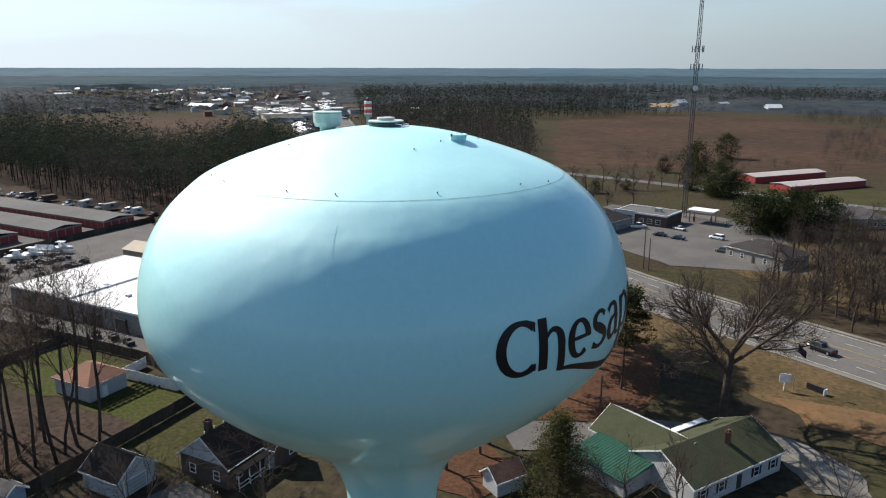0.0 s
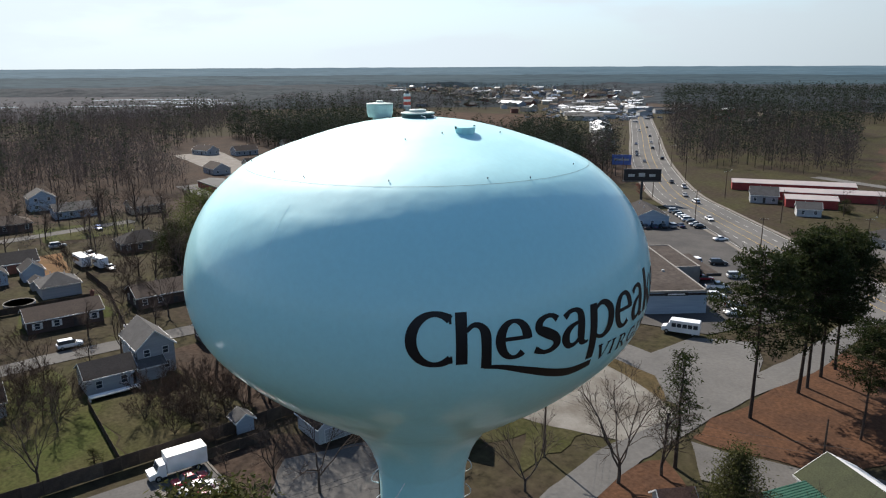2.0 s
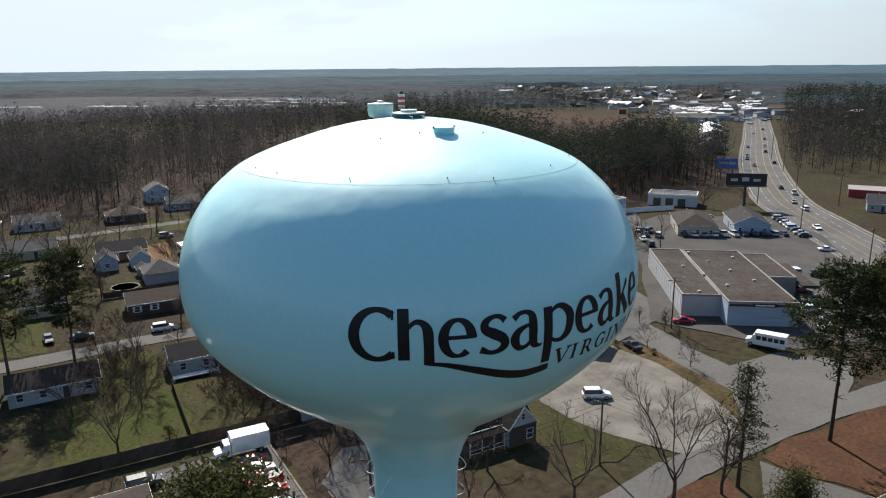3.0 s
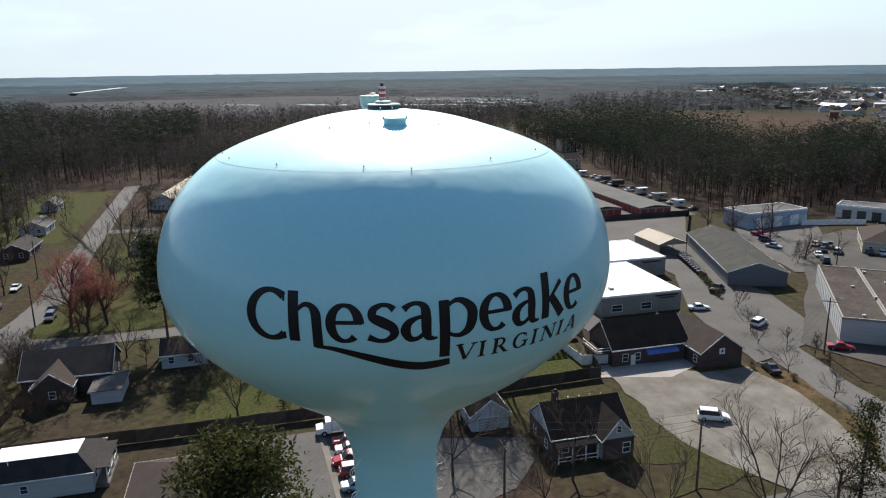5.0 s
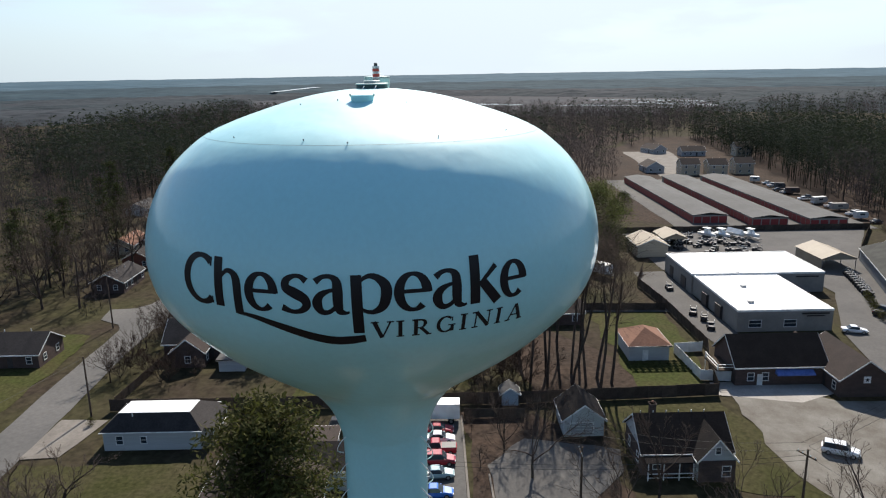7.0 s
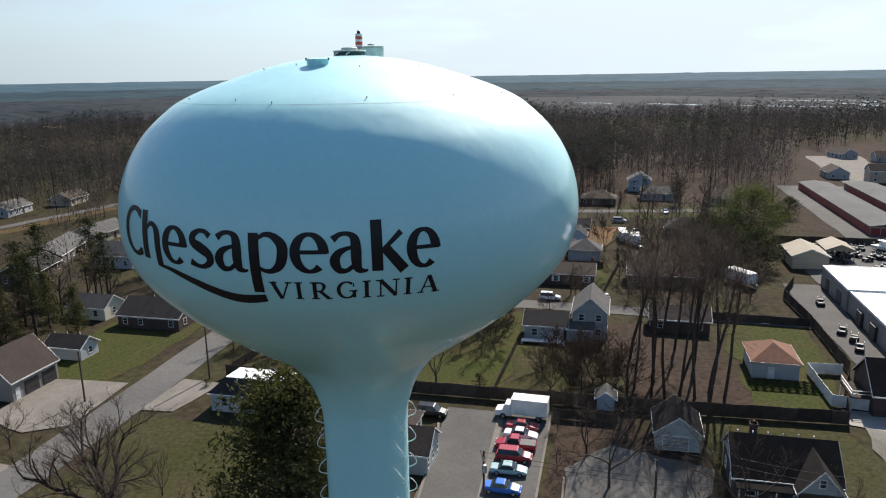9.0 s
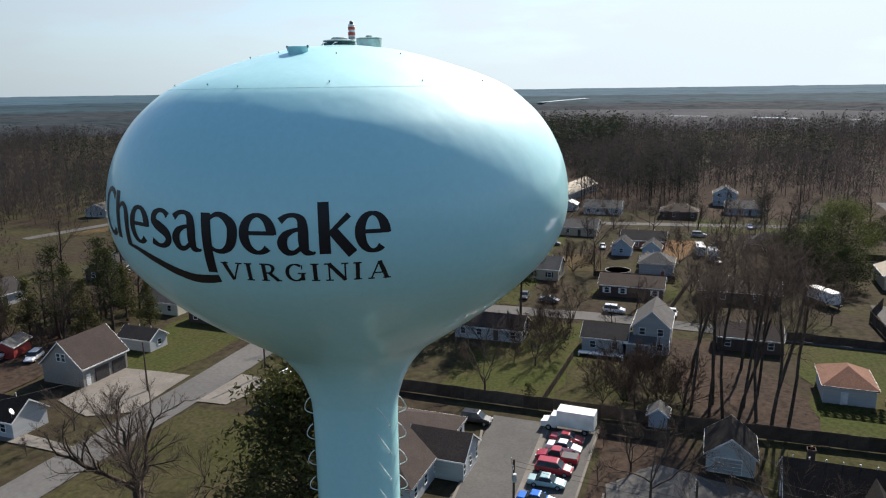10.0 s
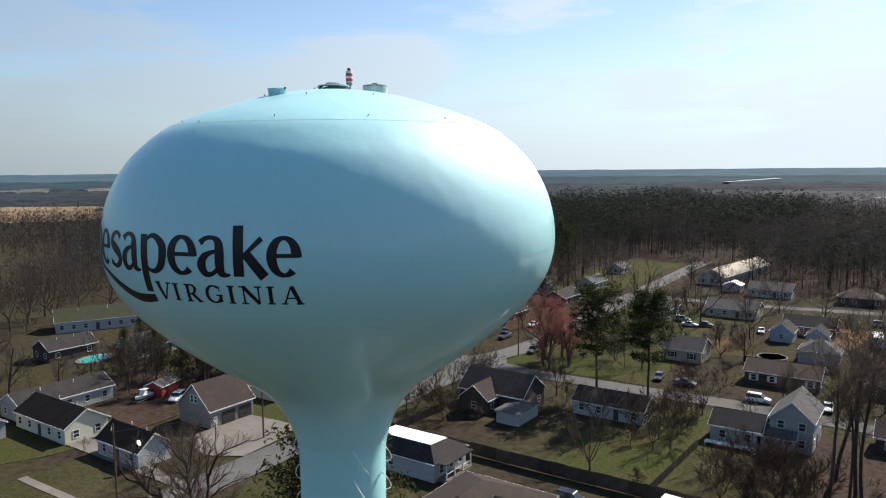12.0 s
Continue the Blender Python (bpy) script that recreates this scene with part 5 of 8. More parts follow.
def plank_fence(line, h, label, key="fence_wood", board=0.0, name="fence"):
    """A close-boarded fence: posts, rails and boards along a line."""
    f = thing(name, 0, 0, 0, 0, label, "fence")
    for (x0, y0), (x1, y1) in zip(line, line[1:]):
        d = math.hypot(x1 - x0, y1 - y0)
        n = max(1, round(d / 2.4))
        ux, uy = (x1 - x0) / d, (y1 - y0) / d
        panel = bpy.data.meshes.new("panel")
        g, w = Geo(), d / n
        count = 12
        outline = []
        for i in range(count):
            a, b = w * i / count, w * (i + 1) / count
            outline += [(a, -0.004), (a + 0.012, -0.02), (b - 0.012, -0.02), (b, -0.004)]
        g.extrude(outline + [(w, 0.02), (0, 0.02)], 0.04, h)
        panel = g.mesh("panel", M[key])
        post = Geo().box(-0.05, -0.05, 0, 0.05, 0.07, h + 0.08).mesh("post", M[key])
        ang = math.degrees(math.atan2(uy, ux))
        for i in range(n):
            o = part("panel", panel, None, f)
            o.matrix_basis = pose(x0 + ux * w * i, y0 + uy * w * i, 0.06 + 0.05 * math.sin(i * 1.9), 0, 0, ang)
            o = part("post", post, None, f)
            o.matrix_basis = pose(x0 + ux * w * i, y0 + uy * w * i, 0.06, 0, 0, ang)
    return f


# ---- near buildings, from the tower outwards ----
# brown-roofed office beside the parking lot
h = thing("office_building", -42.8, -18.2, 0, 0, "low office building with brown shingle hip roof and white trim", "office")
house_block(h, 19.5, 14, 3.0, 6.0, "hip", M["white_siding"], M["shingle_dark_brown"])
house_block(h, 7.8, 6, 3.0, 5.2, "gable", M["white_siding"], M["shingle_brown"], at=(-1.2, 6.9, 90), windows=False)
for x in (-3.6, -1.2, 1.2):
    part("porch_post", Geo().box(x, 10.6, 0, x + 0.2, 10.8, 2.9), M["frame_white"], h)
    window_part(h, x + 0.1, 10.78, 0.9, 0.8, 1.4, 90)

# long white house with one white metal slope
h = thing("house", -56.6, -37.6, 0, 90, "long white house with charcoal roof and white metal top", "house")
part("wall", Geo().box(-6.9, -4.3, 0, 6.9, 4.3, 3.0), M["white_siding"], h)
lo = [(-7.25, -4.7, 2.95), (7.25, -4.7, 2.95), (7.25, 4.7, 2.95), (-7.25, 4.7, 2.95)]
up = [(-5.1, -2.6, 4.9), (5.1, -2.6, 4.9), (5.1, 1.9, 4.6), (-5.1, 1.9, 4.6)]
part("roof", Geo().add(lo + up, [(3, 2, 1, 0), (0, 1, 5, 4), (1, 2, 6, 5), (2, 3, 7, 6), (3, 0, 4, 7), (4, 5, 6, 7)]), M["shingle_dark"], h)
part("roof_panel", Geo().add([(x, y, z + 0.03) for x, y, z in up] + [(x, y, z + 0.1) for x, y, z in up], [(4, 5, 6, 7), (0, 1, 5, 4), (1, 2, 6, 5), (2, 3, 7, 6), (3, 0, 4, 7)]), M["metal_white"], h, "white metal top of the roof")
for s0, s1, d0 in ((-7.25, 7.25, -4.72), (-7.25, 7.25, 4.72)):
    part("gutter", Geo().box(s0, d0 - 0.06, 2.86, s1, d0 + 0.06, 2.98), M["frame_white"], h)
window_part(h, -4.6, -4.3, 1.0, 0.9, 1.2, -90)
window_part(h, -1.2, -4.3, 1.1, 0.8, 1.0, -90)
for y in (-2.4, 0.2, 2.6):
    window_part(h, 6.9, y, 1.0, 0.95, 1.2, 0)
part("vent_pipe", Geo().lathe([(0.08, 4.4), (0.08, 5.2)], 8, -3.0, -2.9), M["frame_white"], h)
part("porch_deck", Geo().box(6.95, -3.5, 0, 8.6, 3.5, 0.5), M["concrete"], h)
for y in (-3.3, -1.1, 1.1, 3.3):
    part("porch_post", Geo().box(8.35, y - 0.07, 0.5, 8.5, y + 0.07, 2.9), M["frame_white"], h)
part("porch_roof", Geo().box(6.92, -3.7, 2.86, 8.75, 3.7, 2.98), M["shingle_dark"], h)
part("porch_rail", Geo().box(8.38, -3.3, 1.3, 8.46, 3.3, 1.38), M["frame_white"], h)

# dark house with a white low garage
h = thing("house", -90, -41, 0, 90, "dark-sided house with charcoal roof and white garage wing", "house")
house_block(h, 14, 9, 3.4, 6.6, "gable", M["brick_dark"], M["shingle_dark"])
house_block(h, 7, 6, 3.0, 5.4, "gable", M["brick_dark"], M["shingle_dark_brown"], at=(-1.5, -4.5, 90))
house_block(h, 7.5, 4.6, 2.3, 2.7, "hip", M["white_siding"], M["shingle_grey"], at=(7.0, -6.4, 90), windows=False)
# low grey-white house behind the lawn
house(-95.5, -20, 90, 13.5, 6.5, 2.7, 4.6, "gable", "white_siding", "shingle_dark_brown", "low white house with weathered grey roof", shutters=None)
# white bungalow with a taller grey wing
h = thing("house", -95.5, 2.4, 0, 90, "white bungalow with charcoal roof and taller grey wing", "house")
house_block(h, 8.0, 6.6, 2.9, 4.7, "gable", M["white_siding"], M["shingle_dark"])
house_block(h, 10.0, 6.4, 5.4, 8.2, "gable", M["grey_siding"], M["shingle_grey"], at=(8.2, 3.6, 90))
house_block(h, 5.5, 5.0, 2.6, 3.6, "gable", M["grey_siding"], M["shingle_grey"], at=(6.2, -0.8, 0), windows=False)
part("porch_slab", Geo().box(-4.2, -6.2, 0.55, 3.8, -4.9, 0.75).box(-4.2, -6.2, 0.06, -4.0, -4.9, 0.55).box(3.6, -6.2, 0.06, 3.8, -4.9, 0.55), M["white_vinyl"], h)
# dark brick ranch house across the street
h = thing("house", -134, 3.0, 0, 90, "long dark brick ranch house with white shuttered windows", "house")
house_block(h, 14.5, 7.6, 2.8, 4.6, "gable", M["brick_dark"], M["shingle_brown"], shutters=M["frame_white"])
chimney(h, 6.6, 1.5, 2, 5.6)
# small houses and sheds round the orange yard
house(-158, 6.8, 90, 8.5, 8.0, 3.0, 5.2, "hip", "grey_siding", "shingle_grey", "grey garage with hip roof", "garage", "garage", windows=False)
house(-177, -4.5, 0, 7, 5.4, 2.8, 5.0, "gable", "blue_siding", "shingle_dark", "small blue-grey gabled shed house", "house")
house(-176, 4.0, 0, 6, 5.0, 2.8, 4.8, "gable", "blue_siding", "shingle_dark", "small blue-grey gabled shed", "shed", "shed", windows=False)
house(-188, 0.5, 90, 13, 8, 2.8, 5.0, "gable", "brick_red", "shingle_dark", "red brick house with a dark roof", "house")
house(-165, 3.4, 0, 3.2, 3.0, 2.2, 3.2, "gable", "grey_siding", "shingle_dark", "little grey garden shed", "shed", "garden_shed", windows=False, vents=0)
# houses along the back street
house(-258, 31, 90, 14, 9, 2.9, 5.0, "gable", "blue_siding", "shingle_grey", "blue-grey house with grey roof", "house")
house(-280, 24, 0, 9, 9, 5.0, 7.6, "gable", "blue_siding", "shingle_grey", "two-storey blue-grey house with grey roof", "house")
house(-244, 8, 90, 13, 9, 2.9, 5.0, "hip", "brick_dark", "shingle_brown", "brown brick house with hip roof", "house")
house(-192, 36, 90, 13, 9, 2.9, 5.4, "hip", "brick_dark", "shingle_dark", "dark house with charcoal hip roof", "house")
house(-250, 54, 90, 12, 9, 2.9, 5.0, "gable", "tan_siding", "shingle_brown", "tan house with brown roof", "house")
house(-246, -20, 90, 14, 9, 2.9, 5.0, "gable", "white_siding", "shingle_grey", "white house with grey roof", "house")
house(-203, -23, 90, 15, 9, 2.9, 5.0, "gable", "tan_siding", "shingle_grey", "long tan house with grey roof", "house")
house(-192, -42, 0, 11, 7, 2.9, 5.0, "gable", "grey_siding", "shingle_dark", "grey house with dark roof", "house")
house(-144, -20.5, 90, 9, 8, 3.0, 5.4, "gable", "tan_siding", "shingle_grey", "tan house with grey roof under trees", "house", shutters=M["shingle_dark"])
house(-285, -41, -8, 50, 10, 3.4, 6.4, "gable", "white_siding", "metal_tan", "long white building with pale roof", "building", "building")
house(-250, -34, 0, 5.5, 6, 2.6, 3.8, "gable", "white_siding", "metal_white", "small white metal garage", "garage", "garage", windows=False, vents=0)
house(-275, -88, 0, 10, 6, 2.8, 4.6, "gable", "white_siding", "shingle_grey", "white house on a green lawn", "house")
house(-176, -92, 0, 13, 8, 2.8, 4.8, "gable", "tan_siding", "shingle_rust", "low tan house with rust-brown roof under trees", "house")
house(-214, -96, 30, 12, 8, 2.8, 4.8, "gable", "white_siding", "shingle_grey", "small white house with grey roof among trees", "house")
house(-238, -112, 0, 14, 8, 2.8, 4.8, "gable", "white_siding", "shingle_grey", "white house with pale roof among trees", "house")
house(-196, -78, 0, 14, 8, 2.8, 4.8, "gable", "brick_dark", "shingle_dark", "dark low house under trees", "house")
house(-160, -80, 0, 15, 8, 2.8, 4.8, "gable", "brick_red", "shingle_dark", "low brick house with dark roof", "house")
house(-136, -78, 0, 13, 8, 2.8, 4.8, "gable", "brick_dark", "shingle_dark", "dark low house with charcoal roof", "house")
house(-230, -82, 0, 12, 8, 2.8, 4.8, "gable", "white_siding", "shingle_grey", "small white house with grey roof", "house")
# small pale house behind the lawn
house(-89, -94, 90, 9, 6, 2.8, 4.8, "gable", "cream_siding", "shingle_grey", "small pale house with grey roof", "house")
# big tan garage house with two doors
h = thing("garage", -53.4, -81.7, 0, 0, "large grey two-door garage with brown gable roof", "garage")
house_block(h, 9.8, 9.0, 3.5, 7.6, "gable", M["stucco_grey"], M["shingle_dark_brown"], windows=False)
for y in (-0.55, 0.55):
    window_part(h, 4.9, y, 4.2, 0.75, 1.3, 0)
part("door", Geo().box(3.4, 4.46, 0.05, 4.3, 4.54, 2.1), M["frame_white"], h)
for x in (-2.9, 0.9):
    d = part("garage_door", Geo().box(x - 1.5, 4.46, 0.05, x + 1.5, 4.56, 2.5), M["door_dark"], h)
    for k in range(3):
        part("door_panel", Geo().box(x - 1.4, 4.56, 0.15 + 0.8 * k, x + 1.4, 4.6, 0.85 + 0.8 * k), M["door_dark"], d)
h = house(-67.8, -82.4, 90, 7.6, 4.6, 2.5, 4.0, "gable", "white_siding", "shingle_dark", "white garden shed with a black roof", "shed", "garden_shed", windows=False, vents=3)
window_part(h, 3.8, 0.2, 0.9, 0.9, 1.1, 0)
house(-87.5, -77.0, 90, 14, 9, 2.8, 5.4, "gable", "brick_dark", "shingle_dark", "dark low house with charcoal roof", "house")
house(-33.7, -100, 90, 17, 7.8, 3.0, 5.4, "gable", "cream_siding", "shingle_black", "low cream house with black roof", "house")
house(-22, -112, 90, 16, 8, 3.0, 5.4, "gable", "grey_siding", "shingle_dark", "low grey house with black roof", "house")
house(-40, -113, 0, 18, 8, 3.0, 5.0, "gable", "grey_siding", "shingle_dark", "low house with charcoal roof", "house")
house(-56.5, -103.2, 20, 5.5, 3.6, 2.5, 3.4, "gable", "red_paint", "metal_grey", "dull red garden shed with a grey roof", "shed", "shed", windows=False, vents=0)
h = house(-33.8, -77.6, 90, 11.4, 5.8, 2.8, 5.0, "gable", "white_siding", "shingle_black", "small white gabled house with a black roof", "house", sides="nsw")
part("satellite_dish", Geo().lathe([(0.05, 0.0), (0.35, 0.08), (0.5, 0.2), (0.46, 0.2)], 16), M["frame_white"], h, "white satellite dish").matrix_basis = pose(5.4, -2.6, 4.1, 60, 0, 120)
part("dish_arm", Geo().tube((5.4, -2.5, 2.9), (5.4, -2.6, 4.1), 0.03, 0.03, 6), M["steel"], h)
house(-86, -179.5, -26, 22, 11, 3.2, 6.2, "gable", "white_siding", "shingle_olive", "long white house with olive-green roof", "house")
house(-62, -152, 0, 12, 8, 3.0, 5.2, "gable", "brick_dark", "shingle_dark", "dark house beside the pool", "house")
house(-30, -140, 0, 14, 8, 3.0, 5.2, "gable", "grey_siding", "shingle_grey", "grey house with pale roof", "house")
house(-112, -132, 15, 15, 9, 3.0, 5.4, "gable", "brick_dark", "shingle_dark", "brick house with charcoal roof", "house")
house(-156, -146, 0, 15, 9, 3.0, 5.4, "gable", "tan_siding", "shingle_grey", "tan house with grey roof", "house")
house(-129, -117, 90, 12, 9, 3.6, 6.4, "gable", "white_siding", "shingle_grey", "white gabled house with grey roof", "house")
house(-189, -212, 10, 15, 9, 2.9, 5.2, "gable", "white_siding", "shingle_grey", "white house with grey roof beyond the lane", "house")
house(-214, -206, 10, 13, 9, 2.9, 5.2, "gable", "tan_siding", "shingle_brown", "tan house with brown roof beyond the lane", "house")
house(-132, -141, 20, 20, 10, 3.0, 5.6, "gable", "brick_dark", "shingle_grey", "low brick house with broad grey roof", "house")
pool = thing("swimming_pool", -64.5, -142.5, 0.1, 12, "oval turquoise swimming pool with pale deck", "swimming pool")
part("deck", Geo().lathe([(7.4, 0.0), (7.4, 0.12)], 36), M["concrete"], pool).scale = (0.72, 0.50, 1.0)
part("water", Geo().lathe([(6.2, 0.125), (6.2, 0.15)], 36), M["pool_water"], pool).scale = (0.70, 0.46, 1.0)

house(-137, 26.5, 90, 17, 9, 2.8, 4.8, "gable", "brick_dark", "shingle_brown", "low dark brick ranch house with brown roof", "house")
house(-104.3, 27.5, 90, 11, 7, 2.7, 4.4, "gable", "brick_dark", "shingle_dark_brown", "low house with faded brown roof", "house")
house(-77.5, -138, 0, 15, 9, 2.9, 5.4, "gable", "white_siding", "shingle_dark", "white house with black gable roof", "house")
r = thing("box_trailer", -138, 44, ZT, 35, "white box trailer standing on the yard", "trailer")
part("cargo_box", Geo().box(-3.8, -1.25, 0.9, 3.8, 1.25, 3.4), M["white_vinyl"], r)
part("frame", Geo().box(-3.6, -0.5, 0.6, 5.0, 0.5, 0.9), M["steel_dark"], r)
for x in (-2.4, -1.4):
    for s in (-1, 1):
        part("wheel", Geo().tube((x, s * 0.8, 0.45), (x, s * 1.1, 0.45), 0.45, 0.45, 14), M["tyre"], r)

pool = thing("above_ground_pool", -151.5, -2.6, 0, 0, "round above-ground pool with a pale rim and dark winter water", "pool")
part("pool_wall", Geo().lathe([(3.3, 0), (3.3, 1.2), (3.2, 1.2), (3.2, 0.9)], 28), M["grey_siding"], pool)
part("rim", Geo().lathe([(3.12, 1.16), (3.12, 1.26), (3.34, 1.26), (3.34, 1.16)], 28), M["stucco_grey"], pool, "pale pool rim")
part("water", Geo().lathe([(0.02, 0.9), (3.19, 0.9)], 28), M["sign_black"], pool, "dark still water")

# rust-roofed shed in the garden
h = thing("shed", -85.5, 41, 0, 0, "white shed with rust-brown hip roof on a green lawn", "shed")
house_block(h, 8.6, 7.2, 3.0, 5.0, "hip", M["white_siding"], M["shingle_rust"], windows=False)
part("door", Geo().box(4.3, -1.2, 0.05, 4.38, -0.2, 2.1), M["frame_white"], h)
# raised garden rows
for k in range(5):
    g = Geo().strip([((-80.75 + k * 1.1, 36.6 + i * 0.4, 0.12), (-80.5 + k * 1.1, 36.6 + i * 0.4, 0.34 + 0.09 * math.sin(i * 2.1 + k))) for i in range(29)])
    g.strip([((-80.5 + k * 1.1, 36.6 + i * 0.4, 0.34 + 0.09 * math.sin(i * 2.1 + k)), (-80.2 + k * 1.1, 36.6 + i * 0.4, 0.12)) for i in range(29)])
    solid("vegetable_bed", g, M["lawn_green"], "low green garden row", "garden row", "garden rows")
# white garage behind the fence
h = thing("garage", -57.2, 23.8, 0, 0, "white gabled garage with charcoal roof", "garage")
house_block(h, 6.6, 5.8, 2.7, 4.9, "gable", M["white_siding"], M["shingle_black"], windows=False)
d = part("garage_door", Geo().box(3.3, -2.0, 0.05, 3.38, 1.4, 2.2), M["frame_white"], h)
for k in range(4):
    part("door_panel", Geo().box(3.38, -1.9, 0.15 + 0.5 * k, 3.42, 1.3, 0.58 + 0.5 * k), M["grey_siding"], d)
house(-65.5, 14.2, 0, 2.6, 2.6, 2.1, 3.0, "gable", "blue_siding", "shingle_grey", "little grey-blue garden shed by the fence", "shed", "garden_shed", windows=False, vents=0)
# dark-roofed brick house with a white front gable
h = thing("house", -47.5, 35.0, 0, 90, "dark brick house with black roof and white gables", "house")
house_block(h, 11.5, 8.5, 3.3, 6.6, "gable", M["brick_dark"], M["shingle_black"], sides="nsw")
house_block(h, 6.0, 4.6, 3.3, 6.0, "gable", M["white_siding"], M["shingle_black"], at=(3.2, -3.2, 90), windows=False)
for x in (-5.83, 5.75):
    part("gable_board", Geo().extrude([(-4.1, 3.32), (4.1, 3.32), (0, 6.45)], x, x + 0.08, "x"), M["white_siding"], h, "white boarded gable")
part("front_wall", Geo().box(0.85, -6.28, 0, 5.55, -6.21, 3.1), M["brick_dark"], h)
window_part(h, 3.2, -6.24, 4.0, 0.6, 0.9, -90)
window_part(h, 4.4, -6.28, 0.9, 1.0, 1.4, -90)
part("porch_rail", Geo().box(-5.4, -5.6, 0.9, 0.6, -5.5, 1.0).box(-5.4, -5.6, 0.35, 0.6, -5.5, 0.42), M["frame_white"], h)
for x in (-5.3, -3.3, -1.3, 0.5):
    part("porch_post", Geo().box(x - 0.06, -5.62, 0, x + 0.06, -5.48, 2.6), M["frame_white"], h)
part("porch_roof", Geo().add([(-5.7, -4.2, 3.2), (0.8, -4.2, 3.2), (0.8, -5.8, 2.6), (-5.7, -5.8, 2.6), (-5.7, -4.2, 3.08), (0.8, -4.2, 3.08), (0.8, -5.8, 2.48), (-5.7, -5.8, 2.48)], [(3, 2, 1, 0), (4, 5, 6, 7), (0, 1, 5, 4), (1, 2, 6, 5), (2, 3, 7, 6), (3, 0, 4, 7)]), M["shingle_black"], h)
for k in range(6):
    part("vent_pipe", Geo().lathe([(0.07, 6.2), (0.07, 7.0)], 8, -5 + k * 1.7, 0.2), M["frame_white"], h)
chimney(h, -3.0, 1.6, 4, 7.4, 0.8, "brick_dark")
# tiny white shed seen low beside the pines
house(-12.2, 46.6, 60, 4.2, 3.2, 2.3, 3.6, "gable", "white_siding", "shingle_rust", "small white shed with rust-brown roof", "shed", "garden_shed", windows=False, vents=0)

# brick restaurant
h = thing("restaurant", -74.5, 59.5, 0, 90, "dark brown brick restaurant with charcoal gable roof", "restaurant")
house_block(h, 15.0, 9.5, 3.5, 7.3, "gable", M["brick_dark"], M["shingle_black"], windows=False)
house_block(h, 13.0, 8.4, 3.2, 6.2, "gable", M["brick_dark"], M["shingle_dark_brown"], at=(11.2, -3.3, 90), sides="n")
part("dormer", Geo().extrude([(-1.6, 4.4), (1.6, 4.4), (0, 6.4)], 0.2, 3.8, "y"), M["shingle_brown"], h).location = (6.0, 0, 0)
part("awning", Geo().extrude([(-4.75, 2.9), (-5.9, 2.35), (-5.9, 2.15), (-4.75, 2.15)], -1.0, 5.2, "x"), M["blue_awning"], h, "blue awning over the patio")
part("deck", Geo().box(-10.2, -3.6, 2.2, -6.8, 2.4, 2.4), M["fence_wood"], h)
for x, y in ((-10.0, -3.4), (-10.0, 2.2), (-7.0, -3.4)):
    part("deck_post", Geo().box(x - 0.07, y - 0.07, 0, x + 0.07, y + 0.07, 3.4), M["frame_white"], h)
for z in (2.8, 3.3):
    part("deck_rail", Geo().box(-10.05, -3.5, z, -6.8, -3.4, z + 0.07).box(-10.1, -3.5, z, -10.0, 2.3, z + 0.07), M["frame_white"], h)
for x in (-5.0, -2.6):
    window_part(h, x, -4.75, 1.0, 1.0, 1.3, -90)
part("door", Geo().box(-3.9, -4.82, 0.05, -3.0, -4.72, 2.1), M["frame_white"], h)
part("hvac_unit", Geo().cbox(3, 2.0, 5.4, 1.2, 1.2, 0.9), M["hvac"], h)
b = part("sign_panel", Geo().box(10.65, -9.92, 2.5, 11.75, -9.84, 3.6), M["sign_white"], h, "white square emblem board")
part("emblem", Geo().extrude([(11.2 + r * math.sin(k * math.pi / 5), 3.05 + r * math.cos(k * math.pi / 5)) for k, r in ((k, 0.42 if k % 2 == 0 else 0.17) for k in range(10))], -9.95, -9.93, "y"), M["sign_black"], b)

# white-roofed shop with block walls
def flat_block(parent, x0, y0, x1, y1, h, wall, top, rim=0.35, rim_mat=None):
    part("wall", Geo().box(x0, y0, 0, x1, y1, h), wall, parent)
    part("roof", Geo().box(x0 + 0.3, y0 + 0.3, h, x1 - 0.3, y1 - 0.3, h + 0.06), top, parent)
    g = Geo()
    g.box(x0 - 0.03, y0 - 0.03, h - 0.25, x1 + 0.03, y0 + 0.3, h + rim).box(x0 - 0.03, y1 - 0.3, h - 0.25, x1 + 0.03, y1 + 0.03, h + rim)
    g.box(x0 - 0.03, y0 + 0.3, h - 0.25, x0 + 0.3, y1 - 0.3, h + rim).box(x1 - 0.3, y0 + 0.3, h - 0.25, x1 + 0.03, y1 - 0.3, h + rim)
    part("parapet", g, rim_mat or M["frame_white"], parent)


h = thing("shop_building", 0, 0, 0, 0, "low block-walled shop with bright white flat roof", "shop")
flat_block(h, -120.5, 62.4, -95.0, 81.5, 4.4, M["stucco_grey"], M["metal_white"], 0.18)
flat_block(h, -140.5, 62.0, -120.6, 93.0, 4.7, M["stucco_grey"], M["metal_white"], 0.18)
for x, w in ((-104, 3.0), (-112, 3.0), (-126, 3.4), (-135, 2.4)):
    part("roll_door", Geo().box(x - w / 2, 61.85, 0.05, x + w / 2, 62.42, 2.9), M["door_dark"], h)
for y, w in ((66.0, 2.4), (73.0, 2.4)):
    window_part(h, -94.98, y, 1.0, w, 1.4, 0)
part("sign_bar", Geo().box(-95.0, 75.2, 3.5, -94.86, 80.6, 3.85).box(-95.0, 76.2, 3.05, -94.86, 79.8, 3.3), M["sign_black"], h, "dark lettering bars on the shop wall")
